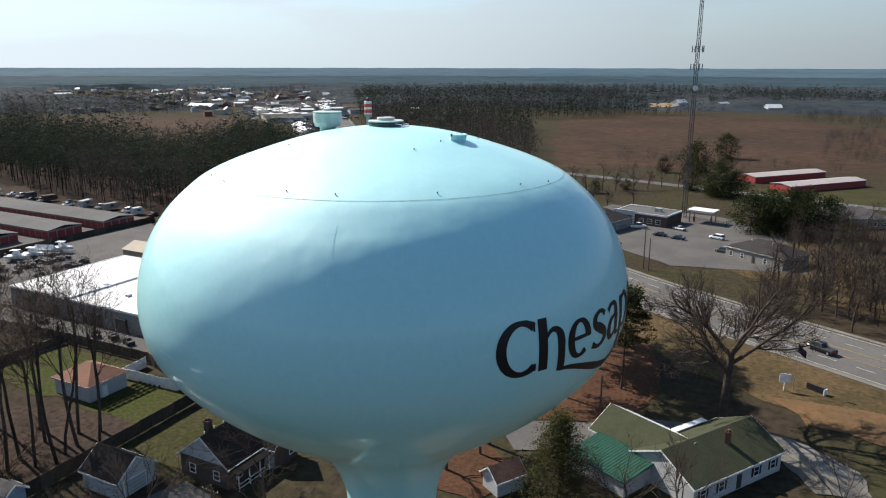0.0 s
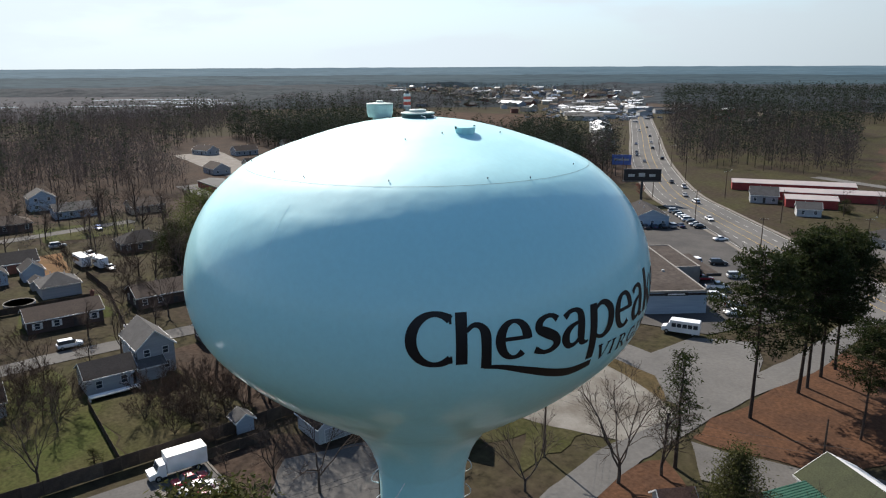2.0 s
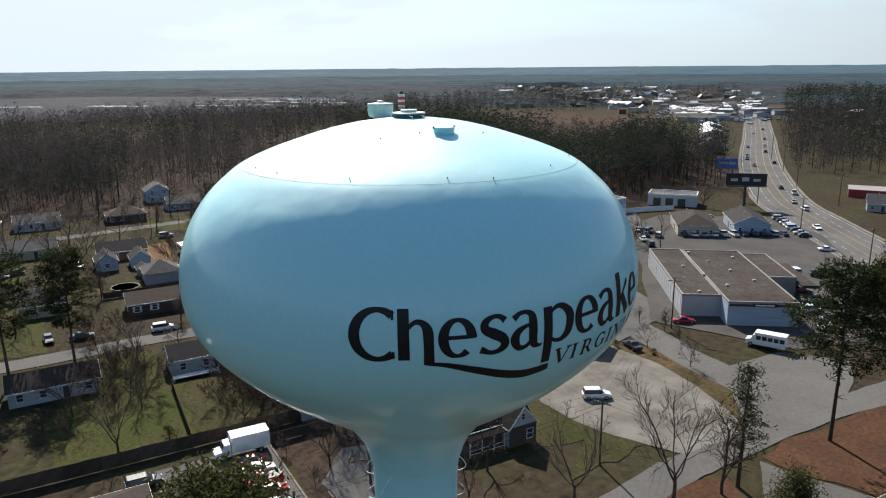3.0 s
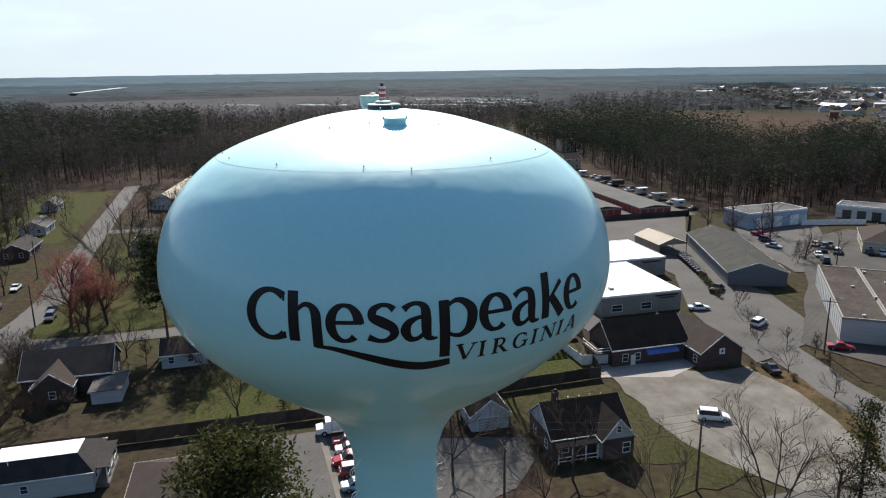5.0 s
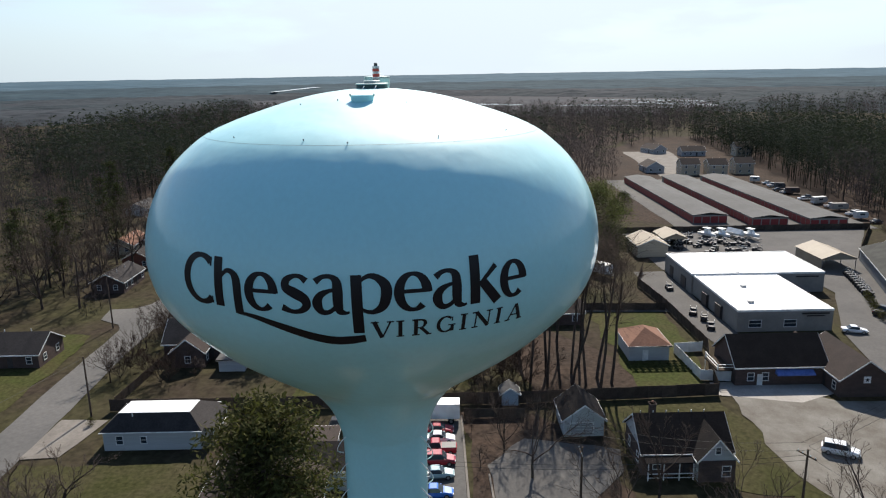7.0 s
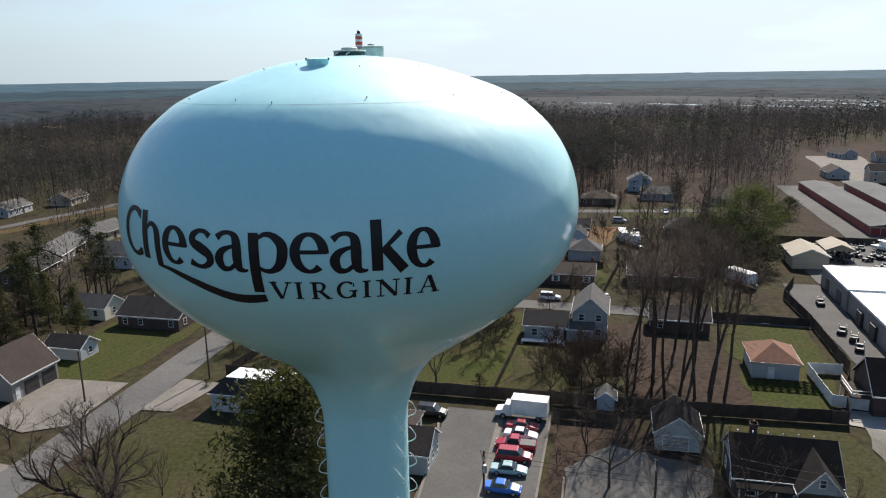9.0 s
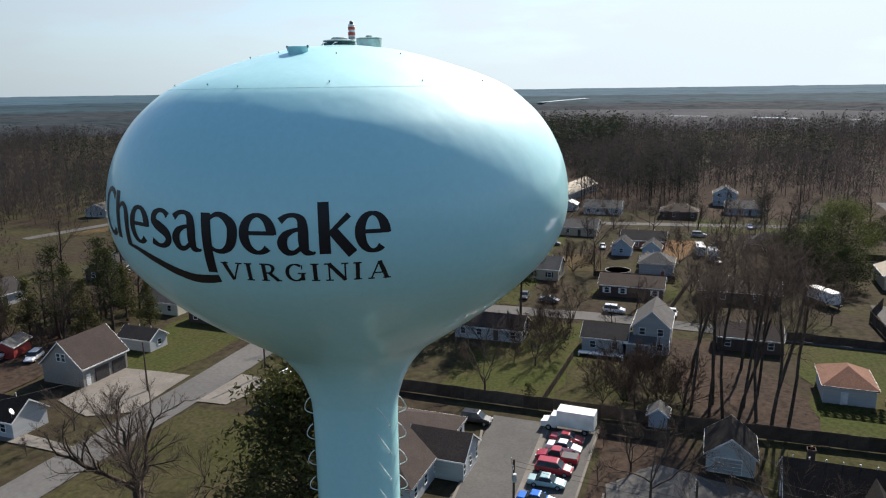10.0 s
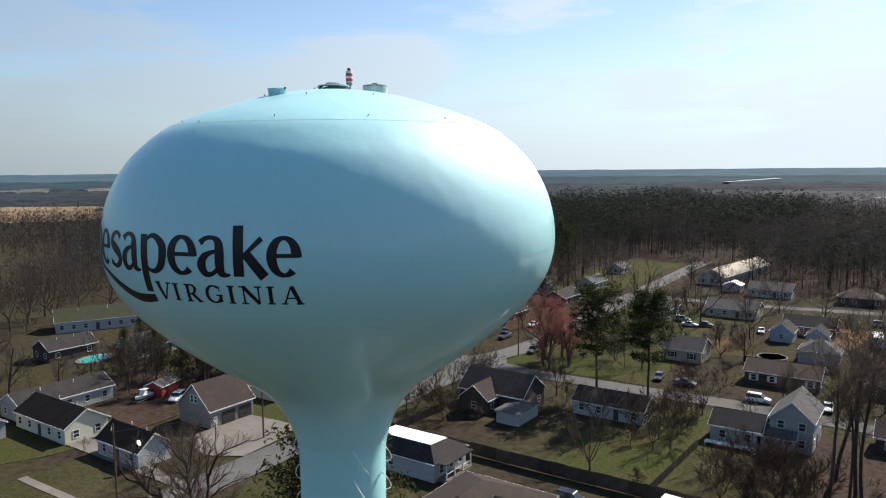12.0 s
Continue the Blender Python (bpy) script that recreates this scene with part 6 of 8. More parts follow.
part("sign_bar", Geo().box(-120.4, 86.2, 3.7, -120.3, 91.5, 4.0), M["sign_black"], h)
for k in range(3):
    part("hvac_unit", Geo().cbox(-100 - 11 * k, 67 + 3 * k, 4.46, 1.0, 1.0, 0.5), M["hvac"], h)

# storage rows with red roll doors
door_mesh = Geo().box(-1.35, -0.02, 0.05, 1.35, 0.03, 2.4).mesh("roll_door", M["red_door"])
door_end = Geo().box(-0.02, -1.25, 0.05, 0.03, 1.25, 2.4).mesh("roll_door", M["red_door"])
for x0, x1, y0, y1 in ((-292, -199, 89.5, 101), (-292, -193, 107, 118.8), (-292, -190, 124.7, 137)):
    s = thing("storage_building", 0, 0, 0, 0, "long low storage building with red roll doors", "storage building", "storage rows")
    part("wall", Geo().box(x0, y0, 0, x1, y1, 2.9), M["stucco_grey"], s)
    g = Geo()
    roof_gable(g, x1 - x0, y1 - y0, 2.9, 3.7, 0.3, 0.12)
    r = part("roof", g, M["metal_grey"], s)
    r.location = ((x0 + x1) / 2, (y0 + y1) / 2, 0)
    n = int((x1 - x0) / 3.1)
    for i in range(n):
        for y in (y0 - 0.04, y1 + 0.01):
            if y > y1 and i % 2:
                continue
            o = part("roll_door", door_mesh, None, s)
            o.location = (x1 - 1.6 - i * 3.1, y, 0)
    for k in range(4):
        o = part("roll_door", door_end, None, s)
        o.location = (x1 + 0.02, y0 + 1.5 + k * (y1 - y0 - 3.0) / 3, 0)
plank_fence([(-186, 60), (-186, 142)], 1.9, "long dark fence before the storage rows")
plank_fence([(-186, 142), (-150, 118)], 1.9, "dark fence beside the yard")

# carports and workshop roofs in the yard
def open_shed(x, y, rz, L, W, eave, ridge, top, label, walls=None):
    s = thing("carport", x, y, 0, rz, label, "carport")
    part("roof", roof_gable(Geo(), L, W, eave, ridge, 0.25, 0.1), M[top], s)
    for px in (-L / 2 + 0.15, 0, L / 2 - 0.15):
        for py in (-W / 2 + 0.15, W / 2 - 0.15):
            part("post", Geo().box(px - 0.08, py - 0.08, 0, px + 0.08, py + 0.08, eave), M["steel"], s)
    part("gable_panel", Geo().extrude([(-W / 2, eave - 0.3), (W / 2, eave - 0.3), (W / 2, eave), (0, ridge), (-W / 2, eave)], L / 2 - 0.1, L / 2 - 0.05, "x"), M[top], s)
    part("back_wall", Geo().box(-L / 2 + 0.1, -W / 2, 0, L / 2 - 0.1, -W / 2 + 0.1, eave), M[walls or "metal_tan"], s)
    return s


house(-161, 63, 0, 12, 8.5, 3.4, 5.2, "gable", "tan_siding", "metal_tan", "tan metal workshop with gable roof", "workshop", "workshop", windows=False, vents=0)
open_shed(-170, 72.5, 0, 10, 7, 3.0, 4.4, "metal_tan", "tan metal carport beside the yard")
open_shed(-145, 106, 0, 14, 9, 3.2, 4.8, "metal_tan", "open carport with a tan metal roof")
house(-125, 116, -20, 43, 14, 3.6, 5.9, "gable", "slate_siding", "shingle_slate", "long building with dark grey roof", "warehouse", "warehouse", windows=False, vents=2)
h = thing("warehouse", -166, 158, 0, 5, "pale blue and white metal building", "warehouse")
flat_block(h, -6, -12, 6, 12, 5.2, M["blue_siding"], M["metal_grey"], 0.25)
for k in range(3):
    part("roll_door", Geo().box(6.0, -9 + 7 * k, 0.1, 6.06, -5.5 + 7 * k, 3.6), M["frame_white"], h)

# flat-roofed store, set square to the main road
h = thing("store_building", -68.8, 99.8, 0, 145, "pale flat-roofed store with stained brown gravel roof", "store")
flat_block(h, 0, -8.2, 40, 0, 4.9, M["white_siding"], M["roof_gravel"], 0.22, M["stucco_grey"])
flat_block(h, -5.4, -22.4, 38, -8.2, 5.2, M["blue_siding"], M["roof_gravel"], 0.22, M["stucco_grey"])
flat_block(h, 16, -29.5, 38, -22.4, 4.5, M["stucco_grey"], M["roof_gravel"], 0.22, M["stucco_grey"])
part("sign_band", Geo().box(-5.5, -22.3, 4.35, -5.42, -8.4, 4.85), M["sign_black"], h)
part("sign_panel", Geo().box(-5.58, -18.0, 4.3, -5.5, -13.0, 5.0), M["sign_black"], h)
part("sign_bar", Geo().box(-5.62, -17.4, 4.52, -5.58, -13.6, 4.8), M["sign_white"], h)
part("canopy", Geo().box(12, -33.0, 3.2, 32, -29.6, 3.7), M["roof_gravel"], h)
part("sign_panel", Geo().box(11.8, -33.1, 3.3, 11.95, -29.4, 4.0), M["sign_black"], h)
for k in range(9):
    part("hvac_unit", Geo().cbox(2 + 4.1 * k, -4 - (k * 7) % 17, 4.96 if (4 + (k * 7) % 17) < 8 else 5.26, 0.6, 0.6, 0.4), M["hvac"], h)
for k in range(16):
    part("wall_rib", Geo().box(1 + 2.5 * k, -0.02, 0.1, 1.25 + 2.5 * k, 0.06, 4.4), M["white_siding"], h)
# shops by the main road
for (x, y, L, W, top, wall, lab) in ((-127, 168, 20, 12, "shingle_dark_brown", "tan_siding", "low shop with grey hip roof"), (-119, 184, 18, 11, "shingle_dark", "blue_siding", "low shop with grey roof and blue end wall"),
                                     (-290, 366, 24, 12, "metal_grey", "white_siding", "pale low shop by the main road"), (-272, 345, 18, 10, "shingle_dark", "brick_red", "low brick shop by the main road"), (-345, 430, 30, 14, "metal_white", "white_siding", "long pale shop by the main road"), (-322, 402, 20, 12, "metal_grey", "tan_siding", "low tan shop by the main road"), (-378, 468, 26, 14, "metal_white", "grey_siding", "broad pale shop by the main road")):
    house(x, y, 140, L, W, 3.6, 6.0, "hip" if wall == "tan_siding" else "gable", wall, top, lab, "shop", "shop")
h = thing("shop", -163, 197, 0, 38, "low white flat-roofed workshop with dark bays", "shop")
flat_block(h, -9, -5, 9, 5, 4.4, M["white_siding"], M["metal_grey"], 0.3)
for x in (-5.5, -1.0, 3.5):
    part("roll_door", Geo().box(x - 1.4, -5.1, 0.05, x + 1.4, -4.98, 3.0), M["door_dark"], h)
plank_fence([(-159, 167), (-157, 178), (-154, 188)], 1.8, "white vinyl yard fence", key="white_vinyl", name="vinyl_fence")
h = thing("billboard", -192, 262, 0, 40, "blue roadside billboard on two posts", "billboard")
for x in (-2.5, 2.5):
    part("post", Geo().tube((x, 0, -0.2), (x, 0, 6), 0.2, 0.2, 10), M["steel_dark"], h)
b = part("panel", Geo().box(-4.6, -0.25, 5.6, 4.6, 0.25, 10.4), M["blue_awning"], h)
part("sign_bar", Geo().box(-3.6, -0.3, 7.6, 3.6, -0.26, 8.6), M["hvac"], b)
h = thing("billboard", -143, 213, 0, 48, "large dark billboard on a single post", "billboard")
part("post", Geo().tube((0, 0, -0.2), (0, 0, 9), 0.5, 0.45, 14), M["steel_dark"], h)
b = part("panel", Geo().box(-7.2, -0.35, 8.6, 7.2, 0.35, 13.2), M["sign_black"], h)
part("catwalk", Geo().box(-7.4, -1.2, 8.3, 7.4, 1.2, 8.5), M["steel_dark"], h)
for k in range(3):
    part("sign_bar", Geo().box(-5.5 + 4 * k, -0.40, 10.2, -3.0 + 4 * k, -0.36, 11.2 + 0.5 * (k % 2)), M["hvac"], b)

# filling station, brick block and guyed mast
h = thing("shop", -46.5, 209, 0, -20, "small block shop with dark grey hip roof", "shop")
house_block(h, 19, 13, 3.6, 6.6, "hip", M["stucco_grey"], M["shingle_dark"])
h = thing("brick_store", -31, 223, 0, -12, "low brick store with flat roof and pale bay", "store")
flat_block(h, -11, -6, 8, 7, 4.0, M["brick_dark"], M["metal_grey"], 0.3)
part("bay_front", Geo().box(-11.3, -6.4, 0, -3.5, -5.9, 4.6), M["white_siding"], h)
for x in (-9.3, -5.6):
    part("roll_door", Geo().box(x - 1.3, -6.5, 0.1, x + 1.3, -6.38, 3.0), M["door_dark"], h)
for x in (-1.0, 2.0, 5.0):
    window_part(h, x, -6.0, 1.0, 1.6, 1.4, -90)
part("hvac_unit", Geo().cbox(2, 1, 4.1, 2.2, 1.6, 1.2), M["hvac"], h)
h = thing("filling_station_canopy", -15.0, 231, 0, -12, "white filling station canopy on posts", "canopy")
part("canopy_top", Geo().box(-4.6, -3.2, 4.2, 4.6, 3.2, 4.8), M["frame_white"], h)
for x in (-3.8, 3.8):
    for y in (-2.2, 2.2):
        part("post", Geo().box(x - 0.15, y - 0.15, 0, x + 0.15, y + 0.15, 4.2), M["steel"], h)
for x in (-3, 3):
    part("fuel_pump", Geo().cbox(x, 0, 0.1, 0.7, 0.5, 1.9), M["red_paint"], h)
mast = thing("radio_mast", -22.5, 238, 0, 10, "tall dark lattice radio mast with antenna panels", "radio mast")
HM, RM = 104.0, 0.95
corners = [(RM * math.cos(a), RM * math.sin(a)) for a in (0.5, 0.5 + 2.094, 0.5 + 4.189)]


def mast_at(i, z):
    k = 1 - 0.45 * z / HM
    return (corners[i % 3][0] * k, corners[i % 3][1] * k, z)


for i in range(3):
    part("leg", Geo().tube(mast_at(i, 0), mast_at(i, HM), 0.13, 0.09, 6), M["steel_dark"], mast)
g = Geo()
for k in range(52):
    for i in range(3):
        g.tube(mast_at(i, k * 2), mast_at(i + 1, k * 2 + 2), 0.055, 0.055, 4, False)
        g.tube(mast_at(i, k * 2), mast_at(i + 1, k * 2), 0.05, 0.05, 4, False)
part("lattice", g, M["steel_dark"], mast)
for z, n in ((58, 9), (52, 6)):
    for i in range(n):
        a = 6.283 * i / n
        part("antenna_panel", Geo().cbox(1.9 * math.cos(a), 1.9 * math.sin(a), z, 0.35, 0.35, 2.2).tube((0, 0, z + 1), (1.9 * math.cos(a), 1.9 * math.sin(a), z + 1), 0.05, 0.05, 4), M["hvac"], mast)
part("dish", Geo().lathe([(0.1, 0), (0.9, 0.25), (0.95, 0.3)], 18), M["frame_white"], mast, "white dish").matrix_basis = pose(0.2, -1.2, 46, 90, 0, 0)
# red-walled storage beyond the main road
for x, y, L, rz in ((19.5, 334, 47, 51), (3.2, 356, 46, 51)):
    s = thing("storage_building", x, y, 0, rz, "red-walled storage building with pale roof", "storage building", "storage rows by the road")
    part("wall", Geo().box(-L / 2, -5.5, 0, L / 2, 5.5, 2.9), M["red_paint"], s)
    part("roof", roof_gable(Geo(), L, 11, 2.9, 3.7, 0.3, 0.12), M["metal_pink"], s)
    for k in range(12):
        part("roll_door", Geo().box(-L / 2 + 1 + 3.6 * k, -5.58, 0.1, -L / 2 + 3.8 + 3.6 * k, -5.48, 2.4), M["red_door"], s)
for x, y, L, rz in ((-119, 285, 48, 33), (-101, 273, 44, 33), (-97, 256, 18, 33)):
    s = thing("storage_building", x, y, 0, rz, "long red-walled storage building with pale roof", "storage building", "storage rows by the road")
    part("wall", Geo().box(-L / 2, -5, 0, L / 2, 5, 3.2), M["red_paint"], s)
    part("roof", roof_gable(Geo(), L, 10, 3.2, 4.2, 0.3, 0.12), M["metal_pink"], s)
house(-113, 251, 33, 10, 8, 3.2, 6.0, "gable", "grey_siding", "shingle_grey", "grey house by the main road", "house")
house(-89, 238, 33, 8, 6, 2.8, 4.8, "gable", "white_siding", "shingle_grey", "small white house by the main road", "house")
house(28, 250, 30, 26, 13, 3.6, 6.4, "hip", "stucco_grey", "shingle_grey", "low building with weathered grey roof", "shop", "shop")
house(9, 186, 150, 18, 12, 3.4, 5.8, "hip", "stucco_grey", "shingle_dark", "low grey building with dark hip roof", "shop", "shop")
house(52, 250, 25, 10, 8, 5.0, 8.0, "gable", "white_siding", "shingle_dark", "white gabled house among trees", "house")

# green-roofed house near the tower's shaded side
h = thing("house", 5, 60, 0, 0, "white house with olive shingle roof and green ribbed metal wing", "house")
house_block(h, 13.5, 8.6, 3.0, 5.4, "gable", M["white_siding"], M["shingle_olive"], at=(-2.0, 3.0, -25), windows=False, far_slope=(1, M["metal_white"], "white metal roof slope"))
house_block(h, 17.5, 10.6, 3.0, 5.6, "gable", M["white_siding"], M["shingle_olive"], at=(5.6, 3.2, 59), shutters=M["shingle_dark"], sides="s")
o = part("gutter_strip", Geo().box(-1.5, 4.9, 3.55, 6.0, 5.9, 3.7), M["metal_white"], h, "white metal strip along the eave")
o.matrix_basis = pose(5.6, 3.2, 0, 0, 0, 59)
low = part("wing_roof", Geo().add([(-5.4, -4.2, 3.15), (4.6, -4.2, 3.15), (4.6, -11.0, 2.3), (-5.4, -11.0, 2.3), (-5.4, -4.2, 3.0), (4.6, -4.2, 3.0), (4.6, -11.0, 2.15), (-5.4, -11.0, 2.15)],
                                  [(3, 2, 1, 0), (4, 5, 6, 7), (0, 1, 5, 4), (1, 2, 6, 5), (2, 3, 7, 6), (3, 0, 4, 7)]), M["metal_green"], h, "green ribbed metal roof")
low.matrix_basis = pose(-2.0, 3.0, 0, 0, 0, -25)
for k in range(22):
    part("roof_rib", Geo().add([(-5.2 + 0.46 * k, -4.2, 3.16), (-5.12 + 0.46 * k, -4.2, 3.16), (-5.12 + 0.46 * k, -11.0, 2.31), (-5.2 + 0.46 * k, -11.0, 2.31), (-5.16 + 0.46 * k, -4.2, 3.22), (-5.16 + 0.46 * k, -11.0, 2.37)],
                               [(0, 3, 5, 4), (1, 4, 5, 2)]), M["metal_green_pale"], low)
o = part("wing_wall", Geo().box(-5.1, -10.7, 0, 4.3, -4.0, 2.25), M["white_siding"], h)
o.matrix_basis = pose(-2.0, 3.0, 0, 0, 0, -25)
chimney(h, 8.1, 3.4, 3, 6.4, 0.7)

# fences
plank_fence([(-64.6, -49.0), (-64.4, -20.0), (-64.8, 18.0), (-66.4, 48.0)], 2.1, "long dark boarded fence behind the lots")
plank_fence([(-66.4, 48.0), (-76.0, 50.0), (-86.0, 53.4), (-110.0, 53.0), (-128.0, 51.5), (-140.0, 56.0)], 2.1, "long dark boarded fence beside the lane")
plank_fence([(-110.0, 34.5), (-109.0, 52.5)], 1.7, "dark boarded garden fence")
plank_fence([(-66, -3.2), (-88, -2.4)], 1.4, "low garden fence between lawns")
plank_fence([(-119, 12), (-150, 16), (-170, 15.5)], 1.6, "dark boarded garden fence")
plank_fence([(-147, -8), (-147, 12)], 1.6, "dark boarded garden fence")
plank_fence([(-85.2, 52.0), (-84.6, 46.6), (-72.4, 47.2), (-71.4, 52.2)], 1.9, "white vinyl patio fence", key="white_vinyl", name="vinyl_fence")
plank_fence([(-66.5, -49), (-80, -48)], 1.6, "dark boarded garden fence")
plank_fence([(-60, 6.8), (-60, 16)], 1.6, "dark boarded fence by the lot")

# parked vehicles in the near lot
t = thing("box_truck", -59.2, 2.2, ZT, -92, "white box truck parked by the fence", "truck")
part("cargo_box", Geo().box(-3.9, -1.2, 0.95, 1.4, 1.2, 3.3), M["white_vinyl"], t)
c = part("cab", Geo().extrude([(1.5, 0.5), (3.7, 0.5), (3.75, 1.25), (2.7, 1.4), (2.35, 2.3), (1.5, 2.35)], -1.0, 1.0, "y"), car_paint("white", COLOURS["white"]), t)
part("windscreen", Geo().add([(2.74, -0.85, 1.45), (2.74, 0.85, 1.45), (2.42, 0.82, 2.2), (2.42, -0.82, 2.2)], [(0, 1, 2, 3)]), glass, c)
part("frame", Geo().box(-3.8, -0.5, 0.6, 3.0, 0.5, 0.95), M["steel_dark"], t)
for x in (-2.6, 2.6):
    for s in (-1, 1):
        w = part("wheel", Geo().tube((x, s * 0.78, 0.45), (x, s * 1.08, 0.45), 0.45, 0.45, 16), M["tyre"], t)
        part("rim", Geo().tube((x, s * 1.07, 0.45), (x, s * 1.1, 0.45), 0.25, 0.22, 12), M["rim"], w)
for kind, colour, x, y, rz in (("sedan", "red", -55.6, 2.8, 90), ("sedan", "white", -53.0, 2.9, 88), ("pickup", "red", -50.0, 2.6, -90), ("suv", "red", -47.0, 2.8, 90), ("sedan", "teal", -43.6, 2.6, 92),
                               ("sedan", "blue", -39.3, 2.4, 90), ("suv", "black", -57.3, -11.0, 90), ("suv", "white", -47.4, 57.4, 62), ("suv", "white", -117.6, 1.0, 88), ("pickup", "black", -103.9, 96.9, 125),
                               ("sedan", "white", -93.2, 85.0, 75), ("suv", "white", -55.4, -96.6, 25), ("sedan", "white", -119.5, 13.0, 5), ("hatch", "dark_grey", -122.5, -20.2, 5), ("sedan", "dark_grey", -121.2, -14.2, 85),
                               ("hatch", "blue", -226.5, 32.0, 0), ("sedan", "white", -182, -11.0, 10), ("pickup", "white", -190, 21.0, 5), ("sedan", "white", -172.0, 22.0, 5), ("suv", "silver", -208, 16.0, 90),
                               ("suv", "dark_grey", -128.5, -54.0, 0), ("sedan", "black", -134.0, -55.0, 0), ("pickup", "dark_grey", -138.5, -68.0, 0), ("sedan", "white", -156, -68.5, 0), ("suv", "navy", -142, -70, 20),
                               ("suv", "silver", -186, -34, 90), ("sedan", "white", -180, -30, 90), ("hatch", "dark_grey", -182, -26, 90), ("suv", "white", -81.0, 91.0, 120), ("pickup", "red", -150, 144, 20), ("suv", "dark_grey", -143, 141, 30), ("sedan", "silver", -136, 138, 30), ("sedan", "red", -65.4, 97.0, 60), ("sedan", "black", -60.5, 77.8, 170), ("sedan", "white", -87.0, 178.6, 60), ("suv", "black", -72.0, 153.0, 50), ("sedan", "dark_grey", -138.4, 187.6, 60), ("suv", "black", -131.3, 180.9, 60), ("sedan", "black", -119.0, 166.0, 150), ("sedan", "white", -134.3, 151.1, 130), ("suv", "silver", -125.2, 150.7, 130), ("pickup", "dark_grey", -131.2, 153.0, 130)):
    car(kind, colour, x, y, rz)
# cars of the store lot and the shops
for i in range(11):
    kind, colour = rng.choice(("sedan", "suv", "hatch", "pickup")), rng.choice(("white", "black", "silver", "dark_grey", "navy", "red"))
    car(kind, colour, -121.5 + 1.55 * i, 158.0 + 2.75 * i, 150 + rng.uniform(-4, 4), "cars before the shops")
for i in range(8):
    car(rng.choice(("sedan", "suv", "hatch")), rng.choice(("white", "black", "dark_grey", "navy", "silver")), -101 - 3.0 * i, 189 + 2.3 * i, 55, "cars beside the main road")
for x, y, colour, kind, rz in ((-72, 142, "white", "suv", 55), (-66, 137, "red", "sedan", 50), (-60, 133, "white", "pickup", 50), (-56, 126, "white", "suv", 55), (-50, 124, "silver", "sedan", 50), (-47, 119, "white", "sedan", 60), (-77, 150, "white", "suv", 150), (-62, 145, "silver", "suv", 52), (-54, 136, "white", "sedan", 52), (-118, 140, "black", "suv", 150), (-124, 143, "white", "sedan", 150), (-128, 148, "black", "sedan", 150), (-132, 152, "dark_grey", "suv", 150)):
    car(kind, colour, x, y, rz, "cars in the store lot")
# cars at rest on the main road
car("pickup", "black", 24, 118, 145, "cars on the main road")
for y0, w, colour, kind in ((206, -3.5, "white", "sedan"), (226, 3.5, "white", "suv"), (238, 3.4, "silver", "sedan"), (252, 7, "white", "pickup"), (262, 3.5, "black", "sedan"), (318, -3.5, "dark_grey", "sedan"), (330, 6.8, "black", "suv"), (342, -6.8, "black", "sedan"), (352, -6.8, "dark_grey", "suv"),
                            (368, 3.5, "black", "suv"), (386, -6.6, "navy", "sedan"), (400, 3.4, "white", "sedan"), (430, 3.5, "dark_grey", "sedan"), (470, -3.5, "silver", "suv"), (500, 3.5, "black", "sedan")):
    k = min(range(1, len(HIGHWAY) - 1), key=lambda i: abs(HIGHWAY[i][1] - y0))
    dx, dy = HIGHWAY[k + 1][0] - HIGHWAY[k - 1][0], HIGHWAY[k + 1][1] - HIGHWAY[k - 1][1]
    n = math.hypot(dx, dy)
    car(kind, colour, HIGHWAY[k][0] + dy / n * w, HIGHWAY[k][1] - dx / n * w, math.degrees(math.atan2(dy, dx)) + (180 if w < 0 else 0), "cars on the main road")
for x, y, colour, kind, rz in ((-24, 203, "black", "sedan", 170), (-18, 201, "navy", "sedan", 170), (-7, 207, "white", "suv", 160), (-33, 212, "white", "pickup", 30), (-3, 190, "dark_grey", "suv", 165), (-20, 215, "silver", "sedan", 150)):
    car(kind, colour, x, y, rz, "cars at the filling station")

# small white bus by the store
b = thing("bus", -47.6, 100.2, ZT, 206, "small white shuttle bus with dark windows", "bus")
part("body", Geo().extrude([(-3.6, 0.5), (2.2, 0.5), (2.2, 2.9), (-3.5, 2.95), (-3.6, 2.8)], -1.15, 1.15, "y"), car_paint("white", COLOURS["white"]), b)
part("cab", Geo().extrude([(2.2, 0.5), (3.8, 0.5), (3.8, 1.25), (2.9, 1.45), (2.5, 2.3), (2.2, 2.3)], -1.0, 1.0, "y"), car_paint("white", COLOURS["white"]), b)
for s in (-1, 1):
    for k in range(5):
        part("window", Geo().box(-3.2 + 1.05 * k, s * 1.16 - 0.02, 1.55, -2.35 + 1.05 * k, s * 1.16 + 0.02, 2.35), glass, b)
    for x in (-2.3, 2.8):
        w = part("wheel", Geo().tube((x, s * 0.8, 0.42), (x, s * 1.1, 0.42), 0.42, 0.42, 14), M["tyre"], b)
        part("rim", Geo().tube((x, s * 1.09, 0.42), (x, s * 1.12, 0.42), 0.24, 0.2, 10), M["rim"], w)
